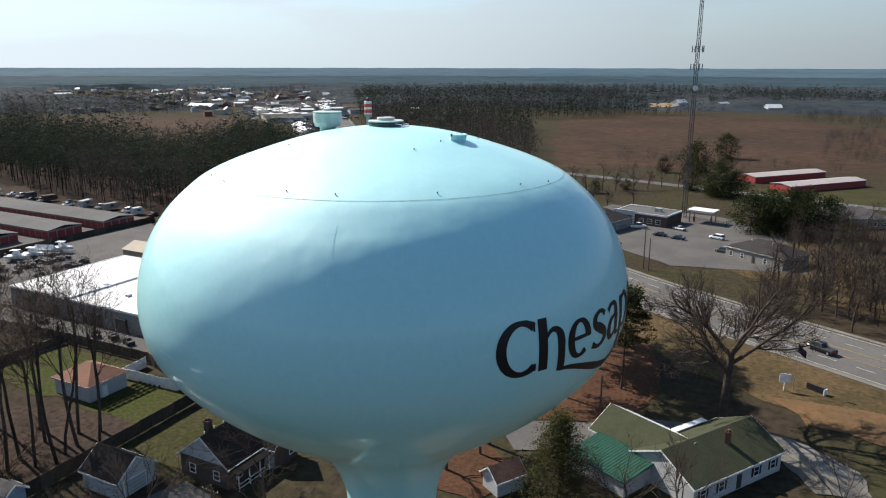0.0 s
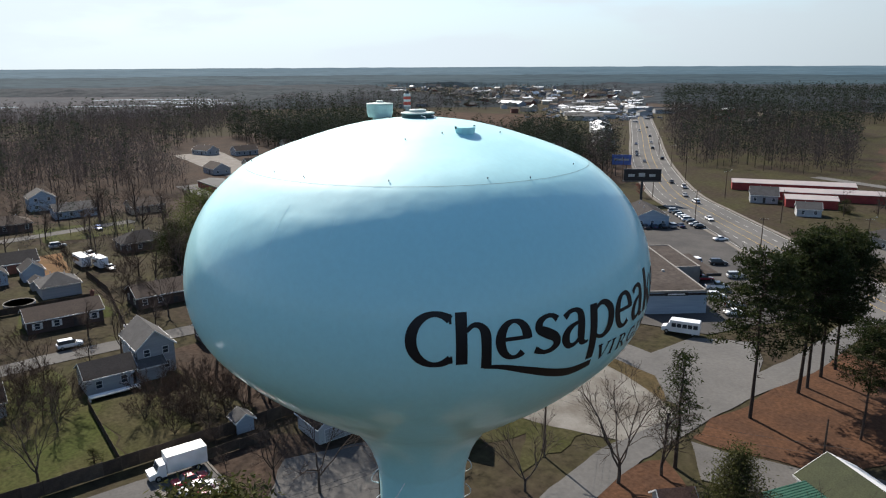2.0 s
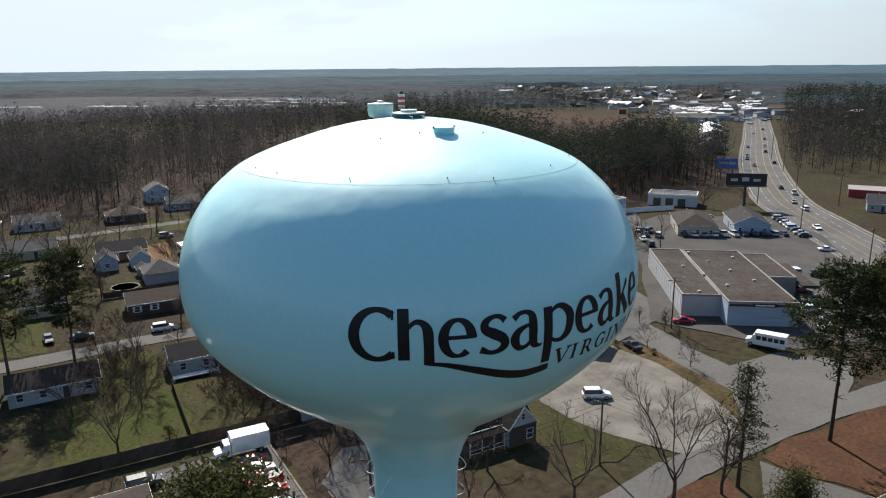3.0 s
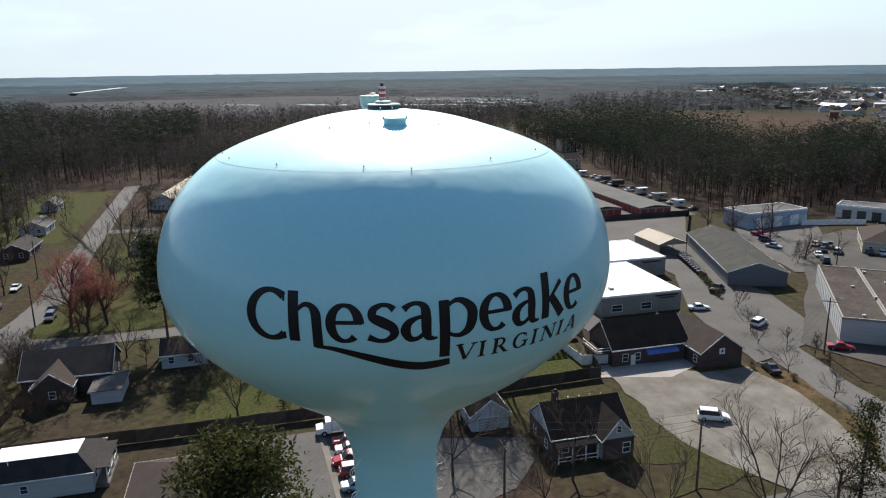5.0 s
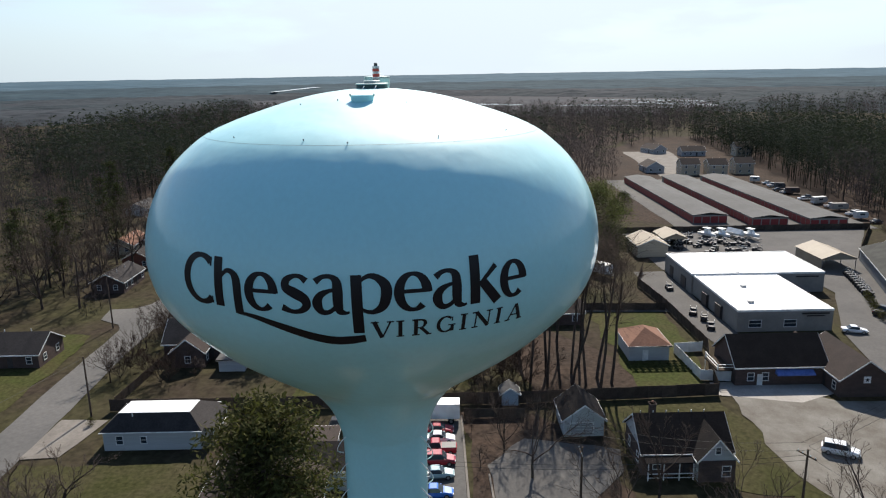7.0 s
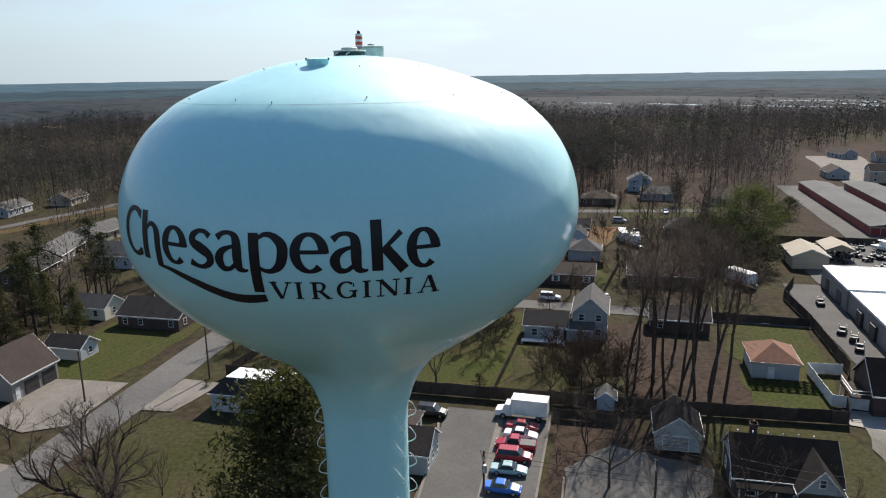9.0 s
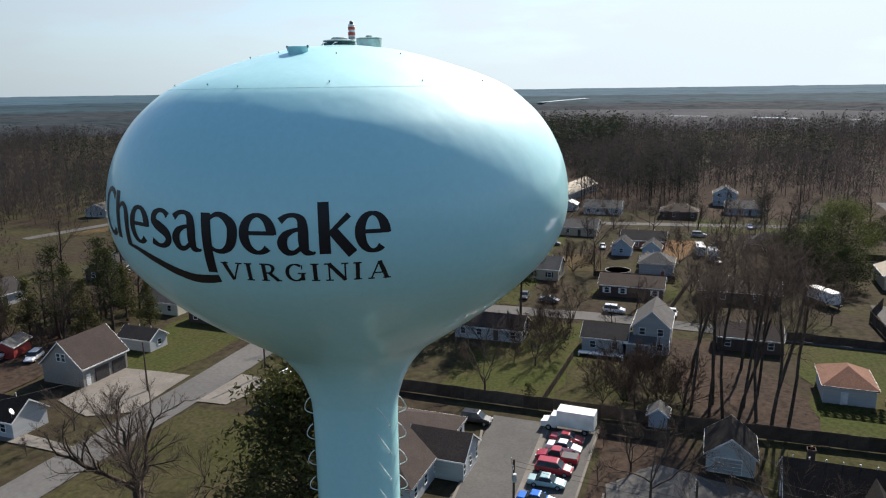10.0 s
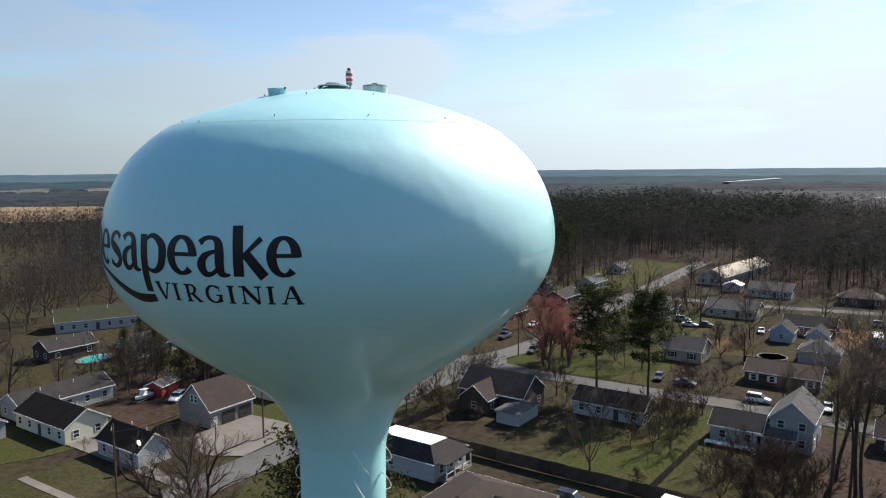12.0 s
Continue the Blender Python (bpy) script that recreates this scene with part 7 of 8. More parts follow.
# motor home and trailer by the orange yard
for x, y, rz, L in ((-181, 17.0, 5, 8.0), (-176, 20.5, 8, 6.0)):
    r = thing("motor_home", x, y, ZT, rz, "white motor home parked by the dirt yard", "motor home")
    part("body", Geo().extrude([(-L / 2, 0.5), (L / 2, 0.5), (L / 2, 1.4), (L / 2 - 0.5, 3.0), (-L / 2, 3.0)], -1.2, 1.2, "y"), M["white_vinyl"], r)
    part("window", Geo().box(-L / 2 + 1, 1.19, 1.6, L / 2 - 2, 1.23, 2.3).box(-L / 2 + 1, -1.23, 1.6, L / 2 - 2, -1.19, 2.3), glass, r)
    for wx in (-L / 2 + 1.6, L / 2 - 1.4):
        for s in (-1, 1):
            part("wheel", Geo().tube((wx, s * 0.8, 0.42), (wx, s * 1.1, 0.42), 0.42, 0.42, 14), M["tyre"], r)

# boats and small machines in the shop's yard
def boat(x, y, rz, cover=False, s=1.0):
    b = thing("boat", x, y, ZT, rz, "white motor boat on a trailer" if not cover else "shrink-wrapped white boat on a trailer", "boat", "boats in the yard")
    b.matrix_world = pose(x, y, ZT, 0, 0, rz) @ Matrix.Scale(s, 4)
    g = Geo()
    rows = []
    for t in range(8):
        u = t / 7
        w = 1.2 * (1 - max(0, u - 0.45) ** 2 * 3.1)
        rows.append([(-3.2 + 6.4 * u, -w, 1.75 + 0.25 * u), (-3.2 + 6.4 * u, -w * 0.7, 0.95 + 0.3 * u), (-3.2 + 6.4 * u, 0, 0.7 + 0.55 * u * u), (-3.2 + 6.4 * u, w * 0.7, 0.95 + 0.3 * u), (-3.2 + 6.4 * u, w, 1.75 + 0.25 * u)])
    part("hull", loft(g, rows), M["white_vinyl"], b)
    if cover:
        part("cover", Geo().extrude([(-1.1, 1.75), (1.1, 1.75), (0, 3.1)], -3.0, 2.6, "x"), M["white_vinyl"], b)
    else:
        part("cabin", Geo().extrude([(-0.9, 1.8), (0.9, 1.8), (0.9, 2.2), (0.3, 2.9), (-0.9, 2.9)], -0.7, 0.7, "y"), M["white_vinyl"], b)
        part("canopy_top", Geo().box(-1.5, -0.9, 3.3, 0.8, 0.9, 3.4), M["white_vinyl"], b)
        part("engine", Geo().cbox(-3.4, 0, 1.2, 0.5, 0.5, 1.1), M["steel_dark"], b)
    part("trailer", Geo().box(-3.0, -0.8, 0.45, 3.6, -0.65, 0.6).box(-3.0, 0.65, 0.45, 3.6, 0.8, 0.6).box(-1.2, -1.0, 0.3, -1.0, 1.0, 0.5), M["steel"], b)
    for sy in (-1, 1):
        part("wheel", Geo().tube((-1.1, sy * 0.95, 0.32), (-1.1, sy * 1.15, 0.32), 0.32, 0.32, 12), M["tyre"], b)


for x, y, rz, c in ((-176, 86, 25, False), (-175, 90, 25, False), (-176, 94.5, 25, True), (-174, 98.5, 25, False), (-51.3, -102, 15, False)):
    boat(x, y, rz, c, 0.7 if x > -100 else 1.0)
buggy = thing("utility_cart", -170, 78, ZT, 20, "small black all-terrain cart in the yard", "utility cart", "carts in the yard")
part("body", Geo().box(-1.3, -0.65, 0.4, 1.3, 0.65, 0.85).box(-1.2, -0.7, 0.85, -0.5, 0.7, 1.1), M["steel_dark"], buggy)
part("roll_cage", Geo().path([(0.8, -0.6, 0.85), (0.3, -0.6, 1.8), (-0.5, -0.6, 1.8), (-0.7, -0.6, 0.9)], 0.04, 5).path([(0.8, 0.6, 0.85), (0.3, 0.6, 1.8), (-0.5, 0.6, 1.8), (-0.7, 0.6, 0.9)], 0.04, 5), M["steel"], buggy)
part("seat", Geo().box(-0.4, -0.5, 0.85, 0.1, 0.5, 1.3), M["steel_dark"], buggy)
for x in (-0.85, 0.85):
    for s in (-1, 1):
        part("wheel", Geo().tube((x, s * 0.5, 0.33), (x, s * 0.78, 0.33), 0.33, 0.33, 10), M["tyre"], buggy)
cart_red = copy_thing(buggy, pose(-169, 82, ZT, 0, 0, 60))
for i in range(46):
    copy_thing(buggy, pose(-172 + rng.uniform(-7, 16), 64 + 31 * rng.random() ** 0.9, ZT, 0, 0, rng.uniform(0, 360)))
for i in range(10):
    copy_thing(buggy, pose(-117 - 1.9 * i, 101.4 + 0.55 * i, ZT, 0, 0, rng.uniform(20, 60)))
for x, y in ((-102, 58.5), (-106, 57.5), (-124, 58), (-97, 58)):
    copy_thing(buggy, pose(x, y, ZT, 0, 0, rng.uniform(0, 360)))
# trailers and campers along the wood's edge
for i in range(17):
    x, y = -286 + 5.8 * i + rng.uniform(-3, 3), 148.5 + rng.uniform(-1.6, 2.4)
    if i % 3:
        car(rng.choice(("pickup", "suv", "sedan")), rng.choice(("white", "silver", "dark_grey", "black")), x, y, rng.uniform(60, 115), "cars by the storage rows")
        continue
    r = thing("camper_trailer", x, y, ZT, rng.uniform(60, 110), "pale parked camper trailer at the wood's edge", "trailer", "trailers by the storage rows")
    L = rng.uniform(3.6, 6.0)
    part("body", Geo().extrude([(-L / 2, 0.5), (L / 2, 0.6), (L / 2 + 0.3, 1.6), (L / 2 - 0.2, 2.7), (-L / 2, 2.7)], -1.1, 1.1, "y"), rng.choice((M["white_siding"], M["hvac"], M["steel_dark"], M["stucco_grey"], M["brick_dark"], M["steel_dark"], M["shingle_grey"])), r)
    part("window", Geo().box(-0.8, -1.14, 1.5, 0.9, -1.1, 2.1), glass, r)
    for s in (-1, 1):
        part("wheel", Geo().tube((-0.2, s * 0.85, 0.32), (-0.2, s * 1.08, 0.32), 0.32, 0.32, 12), M["tyre"], r)

# poles and wires
utility_pole(-31.5, 44.1, 10.0, 25)
utility_pole(-36.5, 20.0, 8.0, 0, label="weathered wooden utility pole beside the lot")
utility_pole(-32.0, 1.5, 9.5, 20, can=True)
utility_pole(-63.2, -51.4, 10.0, 0, arm=False, label="slim wooden pole beside the drive")
utility_pole(-104, -65.7, 9.5, 0, arm=False, label="slim wooden pole beside the street")
utility_pole(-50.9, -66.0, 8.5, 0, arm=False, label="slim wooden pole beside the drive")
utility_pole(-23.4, -65.5, 11.0, 55)
utility_pole(-20, 162, 11.5, 40)
utility_pole(-18.2, 160.0, 9.0, 40, arm=False, label="slim wooden pole beside the main road")
utility_pole(-124.1, -56.0, 9.5, 0, arm=False, label="slim wooden pole beside the street")
utility_pole(-166, -66.0, 10.5, 0)
utility_pole(-64.5, 92.5, 11.0, 50, lamp=True, label="wooden pole with a street lamp")
utility_pole(-7.0, 74.0, 6.0, 0, arm=False, label="short wooden pole beside the drive")
for i, (x, y) in enumerate(((-60, 176), (-98, 202), (-136, 230), (-172, 256), (-205, 292), (-240, 330), (-275, 378))):
    utility_pole(x + 9.5, y + 16.0, 11.5, 55, lamp=i % 2 == 0)
    utility_pole(x - 9.5, y - 6.0, 11.5, 55)
wires((-31.5, 44.1), (-36.5, 20.0), (10.4,), (-0.9, 0.9))
wires((-31.5, 44.1), (-64.5, 92.5), (10.4,), (-0.9, 0.0, 0.9))
wires((-31.5, 44.1), (2, 60), (10.4, 9.2), (0.0,))
wires((-32.0, 1.5), (-31.5, 44.1), (9.0,), (-0.5, 0.5))
wires((-23.4, -65.5), (-63.2, -51.4), (9.8,), (0,))
wires((-20, 162), (-50.5, 192), (11,), (-0.8, 0.8))

# flag pole and little sign frame on the verge
f = thing("flag_pole", 20.0, 97.0, 0, 0, "flag pole with a drooping dark flag", "flag pole")
part("pole", Geo().tube((0, 0, 0), (0, 0, 8.5), 0.06, 0.035, 8), M["steel"], f)
g = Geo()
for k in range(8):
    a, b = 0.05 + 0.16 * k, 0.05 + 0.16 * (k + 1)
    y0, y1 = 0.14 * math.sin(k * 1.1), 0.14 * math.sin(k * 1.1 + 1.1)
    g.add([(a, y0, 6.8 - 0.12 * k), (b, y1, 6.8 - 0.12 * (k + 1)), (b, y1, 8.3 - 0.16 * (k + 1)), (a, y0, 8.3 - 0.16 * k)], [(0, 1, 2, 3)])
part("flag", g, M["flag_dark"], f)
s = thing("notice_board", 18.6, 95.6, 0, 20, "white sign frame on a post by the verge", "sign")
part("post", Geo().box(-0.06, -0.06, 0, 0.06, 0.06, 3.2), M["frame_white"], s)
part("panel", Geo().box(-0.9, -0.05, 1.6, 0.9, 0.05, 3.1), M["sign_white"], s)
s = thing("bench_frame", 23.4, 97.6, 0, -30, "low dark verge sign with a pale end", "sign")
part("panel", Geo().box(-1.6, -0.1, 0.2, 1.6, 0.1, 1.2), M["sign_black"], s)
part("end_panel", Geo().box(1.6, -0.5, 0.1, 1.75, 0.5, 1.1), M["sign_white"], s)


def inside(x, y, poly):
    hit = False
    for (x0, y0), (x1, y1) in zip(poly, poly[1:] + poly[:1]):
        if (y0 > y) != (y1 > y) and x < (x1 - x0) * (y - y0) / (y1 - y0) + x0:
            hit = not hit
    return hit


bpy.context.view_layer.update()
ROOFS = []
for ob in list(bpy.data.objects):
    if ob.name.startswith("roof") and ob.type == "MESH":
        pts = [ob.matrix_world @ Vector(p) for p in ob.bound_box]
        ROOFS.append((min(p.x for p in pts) - 1.5, min(p.y for p in pts) - 1.5, max(p.x for p in pts) + 1.5, max(p.y for p in pts) + 1.5))
LANES = [band(smooth_line(STREET), 8), band(CROSS, 7.5), band(BACK, 7.5), band(HIGHWAY, 23)]


OPEN_YARDS = [[(-106, -184), (-56, -184), (-44, -124), (-84, -124)], [(-62, -92), (-44, -92), (-44, -66), (-66, -66)], [(-212, -176), (-150, -184), (-150, -204), (-212, -198)]]


def free(spots):
    """Those spots that stand clear of roofs, roads and open yards."""
    return [s for s in spots if not any(inside(s[0], s[1], yard) for yard in OPEN_YARDS) and not any(x0 < s[0] < x1 and y0 < s[1] < y1 for x0, y0, x1, y1 in ROOFS) and not any(inside(s[0], s[1], lane) for lane in LANES)]



# ---- trees standing singly ----
BARE = [broad_tree_meshes(sd, th, tp, rd, tr, lb, 0.66, 0.7, 0.016) for sd, th, tp, rd, tr, lb in ((111, 3.2, 13.5, 5.6, 0.24, 5), (112, 2.6, 12.5, 6.2, 0.26, 5), (113, 4.0, 14.5, 5.0, 0.22, 5), (114, 2.0, 11.5, 5.2, 0.20, 5))]
LITE = [bare_tree_meshes(s, h, sp, 0.24, 3, first=0.15, kids=(3, 4), thin=0.44) for s, h, sp in ((16, 14, 1.1), (17, 13, 1.25), (18, 15, 0.95), (19, 12, 1.2))]
SLIM = [bare_tree_meshes(s, 26, 0.55, 0.27, 3, first=0.4, kids=(3, 4), thin=0.3, limb_r=0.55) for s in (21, 22, 23)]
OAK = [broad_tree_meshes(31, 12.6, 20.8, 4.6, 0.42, 7, 1.0, 0.55, 0.015), broad_tree_meshes(34, 9.5, 19.5, 8.0, 0.55, 8, 1.05, 0.35, 0.026)]
SHRUB = [bare_tree_meshes(s, 6, 1.3, 0.10, 3, first=0.05, kids=(3, 4)) for s in (41, 42)]
PINE = [pine_meshes(s, 25, b, w, n, 0.60, per=50, slim=0.85, taper=0.60) for s, b, w, n in ((51, 0.42, 8.4, 190), (52, 0.38, 7.8, 190), (53, 0.48, 8.2, 180))]
FLATPINE = [pine_meshes(s, 23, 0.40, w, 150, 0.58, per=46, slim=0.9, taper=0.30) for s, w in ((54, 6.2), (55, 5.4))]
BROADPINE = [pine_meshes(58, 16, 0.22, 6.0, 330, 0.32, "cedar", 60, 0.9)]
LOWPINE = [pine_meshes(s, 16, b, w, n, 0.55) for s, b, w, n in ((56, 0.28, 3.6, 80), (57, 0.2, 3.8, 85))]
CEDAR = [bush_meshes(s, 9.5, 5.2, "cedar", 110, 0.34, 26, 1.0) for s in (61, 62)]
HOLLY = [bush_meshes(66, 17, 22, "holly", 420, 0.5, 34)]
ROUND = [bush_meshes(s, 2.4, 2.4, "cedar", 40, 0.22, 20) for s in (68, 69)]
EVER = [bush_meshes(s, 9, 10, "needles", 140, 0.5, 26) for s in (71, 72)]


def plant(kind, spots, name, label, group, lo=0.85, hi=1.15):
    for n, spot in enumerate(free(spots)):
        x, y = spot[:2]
        s = spot[2] if len(spot) > 2 else rng.uniform(lo, hi)
        tree_from(kind[n % len(kind)], name, label, x, y, rng.uniform(0, 360), s, group)


plant(SLIM, [(-70.9, 21.1), (-70.3, 25.1), (-71.0, 27.6), (-71.8, 32.0), (-74, 30), (-69.0, 23.0), (-73, 18.5), (-76, 26), (-68.6, 29.4), (-80, 28), (-86, 18), (-92, 26), (-75, 21.5)], "bare_tree", "tall slender bare tree with dark trunk", "tall bare trees by the fence", 0.85, 1.05)
tree_from(OAK[0], "oak_tree", "large bare spreading oak with forked limbs beside the tower", -10.2, -28.5, 200, 1.0, "oaks")
plant(OAK[1:], [(10.8, 79.6, 1.14)], "oak_tree", "large bare spreading oak with forked limbs", "oaks")
plant(PINE, [(-19.6, 77.1, 1.05), (-19.3, 91.5, 1.08), (-19.3, 94.6, 1.0), (-20.0, 100.9, 1.05), (-19.9, 106.2, 1.0), (-6.0, 83.3, 0.72)], "pine_tree", "tall dark pine with a bare straight trunk", "pines on the straw bed")
plant(FLATPINE, [(-103.4, -26.6, 1.0), (-103.6, -16.3, 0.97), (-109.6, -18.5, 0.7)], "pine_tree", "tall pine between the houses", "pines between the houses")
plant(BROADPINE, [(-9.8, -10.6, 1.62)], "pine_tree", "broad bushy pine beside the water tower", "")
plant([bush_meshes(63, 11.5, 11.5, "cedar", 420, 0.32, 30, 1.0)], [(-4.9, 47.4, 1.05)], "cedar_tree", "broad dark olive cedar beside the drive", "cedars")
plant(CEDAR, [(-24, -26, 0.85), (-75, -87, 1.2), (-69, -98, 1.3), (-80, -98, 1.35), (-62, -128, 1.3), (-70, -128, 1.2), (-52, -126, 1.1), (-60, -122, 1.2), (-88, -110, 1.3), (-74, -108, 1.4), (-66, -110, 1.3)], "cedar_tree", "dark olive cedar tree", "cedars")
plant(LOWPINE, [(-18.4, 55.9, 1.02)], "pine_tree", "slim pine with a thin crown beside the drive", "")
plant(LITE, [(-18.3, 52.7, 0.95)], "bare_tree", "bare grey-brown tree beside the drive", "")
plant(LOWPINE, [(-72, -94, 1.1), (-66, -102, 1.15), (-80, -104, 1.1), (-86, -94, 1.05), (-92, -110, 1.15), (-50, -132, 1.0), (-98, -98, 1.0), (-104, -106, 1.1), (-130, -100, 1.1), (-142, -96, 1.1), (-156, -100, 1.2), (-170, -96, 1.1), (-186, -98, 1.15), (-150, -110, 1.1), (-206, -92, 1.2), (-222, -96, 1.3), (-221, -104, 1.5), (-226, -90, 1.4), (-236, -86, 1.4), (-244, -116, 1.5), (-214, -112, 1.4), (-240, -100, 1.5), (-196, -108, 1.2), (-136, -92, 1.0), (-178, -88, 1.0), (-164, -90, 1.0), (-192, -84, 1.1)], "pine_tree", "dark bushy pine among the houses", "bushy pines")
plant(HOLLY, [(-183, 53, 1.0)], "holly_tree", "broad yellow-green evergreen tree", "")
plant(EVER, [(-162, 36, 1.2), (-155, 42, 1.35), (-152, 50, 1.2), (-166, 46, 1.4), (-172, 40, 1.2), (-82, 252, 0.6), (-66, 274, 0.6), (-56, 288, 0.55), (1.5, 222, 1.5), (7, 227, 1.6), (12.5, 229, 1.6), (18, 231, 1.6), (24, 230, 1.4), (9, 222, 1.3), (16, 224, 1.3), (-18, 289, 1.6), (-11, 293, 1.2), (-36, 350, 1.9), (-31.7, 430, 1.6), (-52, 352, 0.9), (30, 214, 0.9), (-20, 292, 1.0), (-14, 295, 0.8), (-40, 366, 1.0), (-24, 372, 0.9), (-30, 300, 0.9), (-225, 72, 0.8), (-214, 66, 0.7)], "evergreen_tree", "dark round-crowned evergreen tree", "evergreens")
plant(ROUND, [(-68.9, -5.9, 1.0), (-67.2, 12.5, 0.7), (-56, 79, 0.6), (-60, -50, 0.6), (-49, 57, 0.5), (-62.5, 75.5, 0.6), *[(-121 + 2.1 * k, 102.2 - 0.77 * k, 0.85) for k in range(11)]], "shrub", "small dark evergreen shrub", "shrubs")
plant(BARE, [(-68.0, -13.0, 0.72), (-50, 12, 0.55), (-43, 15, 0.8), (-33, 24, 0.75), (-20.7, 46.8, 1.0), (-48.5, 80.4, 0.34), (-59, 80.2, 0.34), (-79, 87.5, 0.42), (-72, 84, 0.3), (-92, 94, 0.4),
              (-180, -27, 1.25), (-136, -86, 1.4), (-146, -92, 1.2), (-158, -88, 1.2), (-170, -86, 1.2), (-205, -116, 1.3), (-186, -80, 1.2), (-118, -88, 1.1), (-126, -80, 1.0), (-152, -70, 1.0), (-128, -94, 1.2), (-158, -35, 1.0), (-143, -36, 1.0), (-138, -24, 0.9), (-166, -50, 1.1), (-184, -46, 1.2), (-196, -38, 1.2), (-172, -12, 0.9), (-118, -46, 0.9), (-124, -42, 0.8), (-92, -54, 0.5), (-97, -52, 0.55), (-88, -55, 0.5), (-101, -54, 0.45), (-139, -43, 0.9), (-146, -26, 0.8), (-128, -26, 0.7), (-150, -46, 0.8), (-124, 22, 0.8), (-132, 30, 0.9), (-142, 26, 0.9), (-150, 34, 0.9), (-138, 40, 0.85), (-124, 44, 0.8),
              (-160, 26, 0.9), (-168, 38, 0.85), (-205, 2, 0.9), (-198, -8, 0.8), (-214, -12, 0.9), (-82, -8, 0.5), (-142, -76, 1.5), (-150, -80, 1.4), (-128, -78, 1.3), (-160, -78, 1.4), (-104, -6, 0.7), (-84, -18, 0.6), (-100, -34, 0.6), (-76, -54, 0.5), (-30, -38, 0.5), (-36, -66, 0.5),
              (-108, 8, 0.7), (-104, 14, 0.8), (-107, 24, 0.9), (-38, 30, 0.75), (-27, 36, 0.85), (4, 46, 0.75), (9.5, 50, 0.7), (21, 57, 0.62), (27, 60, 0.6)], "bare_tree", "bare grey-brown tree in winter", "bare trees in the yards")
plant(LITE, [(-88 + 5.6 * i + rng.uniform(-1.5, 1.5), 260.5 + 5.0 * i + rng.uniform(-2, 2), rng.uniform(0.75, 1.0)) for i in range(11)] + [(-118, 128, 0.7), (-112, 123, 0.6), (-106, 119, 0.7), (-122, 137, 0.8), (-100, 110, 0.8), (-95, 106, 0.8), (-91, 103, 0.7), (-87, 100, 0.6), (-115, 141, 0.7), (-150, 134, 0.8), (-158, 140, 0.9), (-146, 142, 0.8), (-138, 138, 0.7), (-166, 136, 0.8), (-152, 150, 0.9)] + [(22 + 10 * (i % 4) + rng.uniform(-4, 4), 140 + 14 * (i // 4) + rng.uniform(-5, 5), rng.uniform(0.7, 1.0)) for i in range(22)] + [(12 + 34 * rng.random(), 112 + 110 * rng.random(), rng.uniform(0.75, 1.2)) for i in range(34)] + [(-80 + 9 * i, 246 + 6 * (i % 3), 0.7) for i in range(5)],
      "bare_tree", "bare grey-brown tree beside the main road", "bare trees by the main road")
plant(LITE, [(-200 - 14 * (i % 4) + rng.uniform(-6, 6), -78 - 14 * (i // 4) + rng.uniform(-5, 5)) for i in range(8)] + [(-120 - 18 * (i % 5) + rng.uniform(-6, 6), -84 - 16 * (i // 5) + rng.uniform(-5, 5)) for i in range(10)] + [(-40 - 14 * (i % 4) + rng.uniform(-6, 6), -128 - 12 * (i // 4) + rng.uniform(-5, 5)) for i in range(12)]
      + [(-212 - 14 * (i % 3) + rng.uniform(-5, 5), 40 + 10 * (i // 3) + rng.uniform(-4, 4)) for i in range(9)] + [(-248 + rng.uniform(-8, 8), -60 + 12 * i) for i in range(12)]
      + [(-118 - 130 * rng.random(), -50 + 100 * rng.random(), rng.uniform(0.6, 0.9)) for i in range(26)]
      + [(-60 - 60 * rng.random(), -92 - 60 * rng.random()) for i in range(24)] + [(-20 - 40 * rng.random(), -100 - 60 * rng.random(), rng.uniform(0.5, 0.9)) for i in range(14)] + [(-150 - 60 * rng.random(), 176 + 40 * rng.random(), 0.8) for i in range(14)], "bare_tree", "bare grey-brown tree behind the houses", "bare trees behind the houses", 0.8, 1.2)
plant(SHRUB, [(-69, 10.5, 1.0), (-72, 9.0, 1.0), (-70.5, 13.5, 1.1), (-96, -30, 0.9), (-85, -44, 0.8), (-78, -40, 0.7), (-76, -19, 0.8), (-80, -22, 0.8), (-82.5, -12, 0.8), (-88, -9, 0.9), (-56, 7.8, 0.6), (-46, 8.5, 0.6), (-62.5, 9, 0.8), (-62.5, 13, 0.8), (-38, -68, 0.6), (-28, -66, 0.5), (-30, -86, 0.5), (-108, -12, 1.0), (-106, 2, 1.0), (-102, 14, 1.0),
              (-120, 18, 1.0), (-128, 20, 1.0), (-116, 30, 1.0), *[(14 + 32 * rng.random(), 118 + 100 * rng.random(), rng.uniform(0.5, 1.0)) for i in range(22)], (-64, 90, 0.8), (-70, 89, 0.7), (-58, 88, 0.6)], "shrub", "leafless brown thicket shrub", "leafless shrubs")
THICKET = [broad_tree_meshes(s, 0.25, 5.0, 3.6, 0.08, 8, 0.58, 0.9, 0.022) for s in (145, 146)]
for pair in THICKET:
    pair[1].materials[0] = M["thicket"]
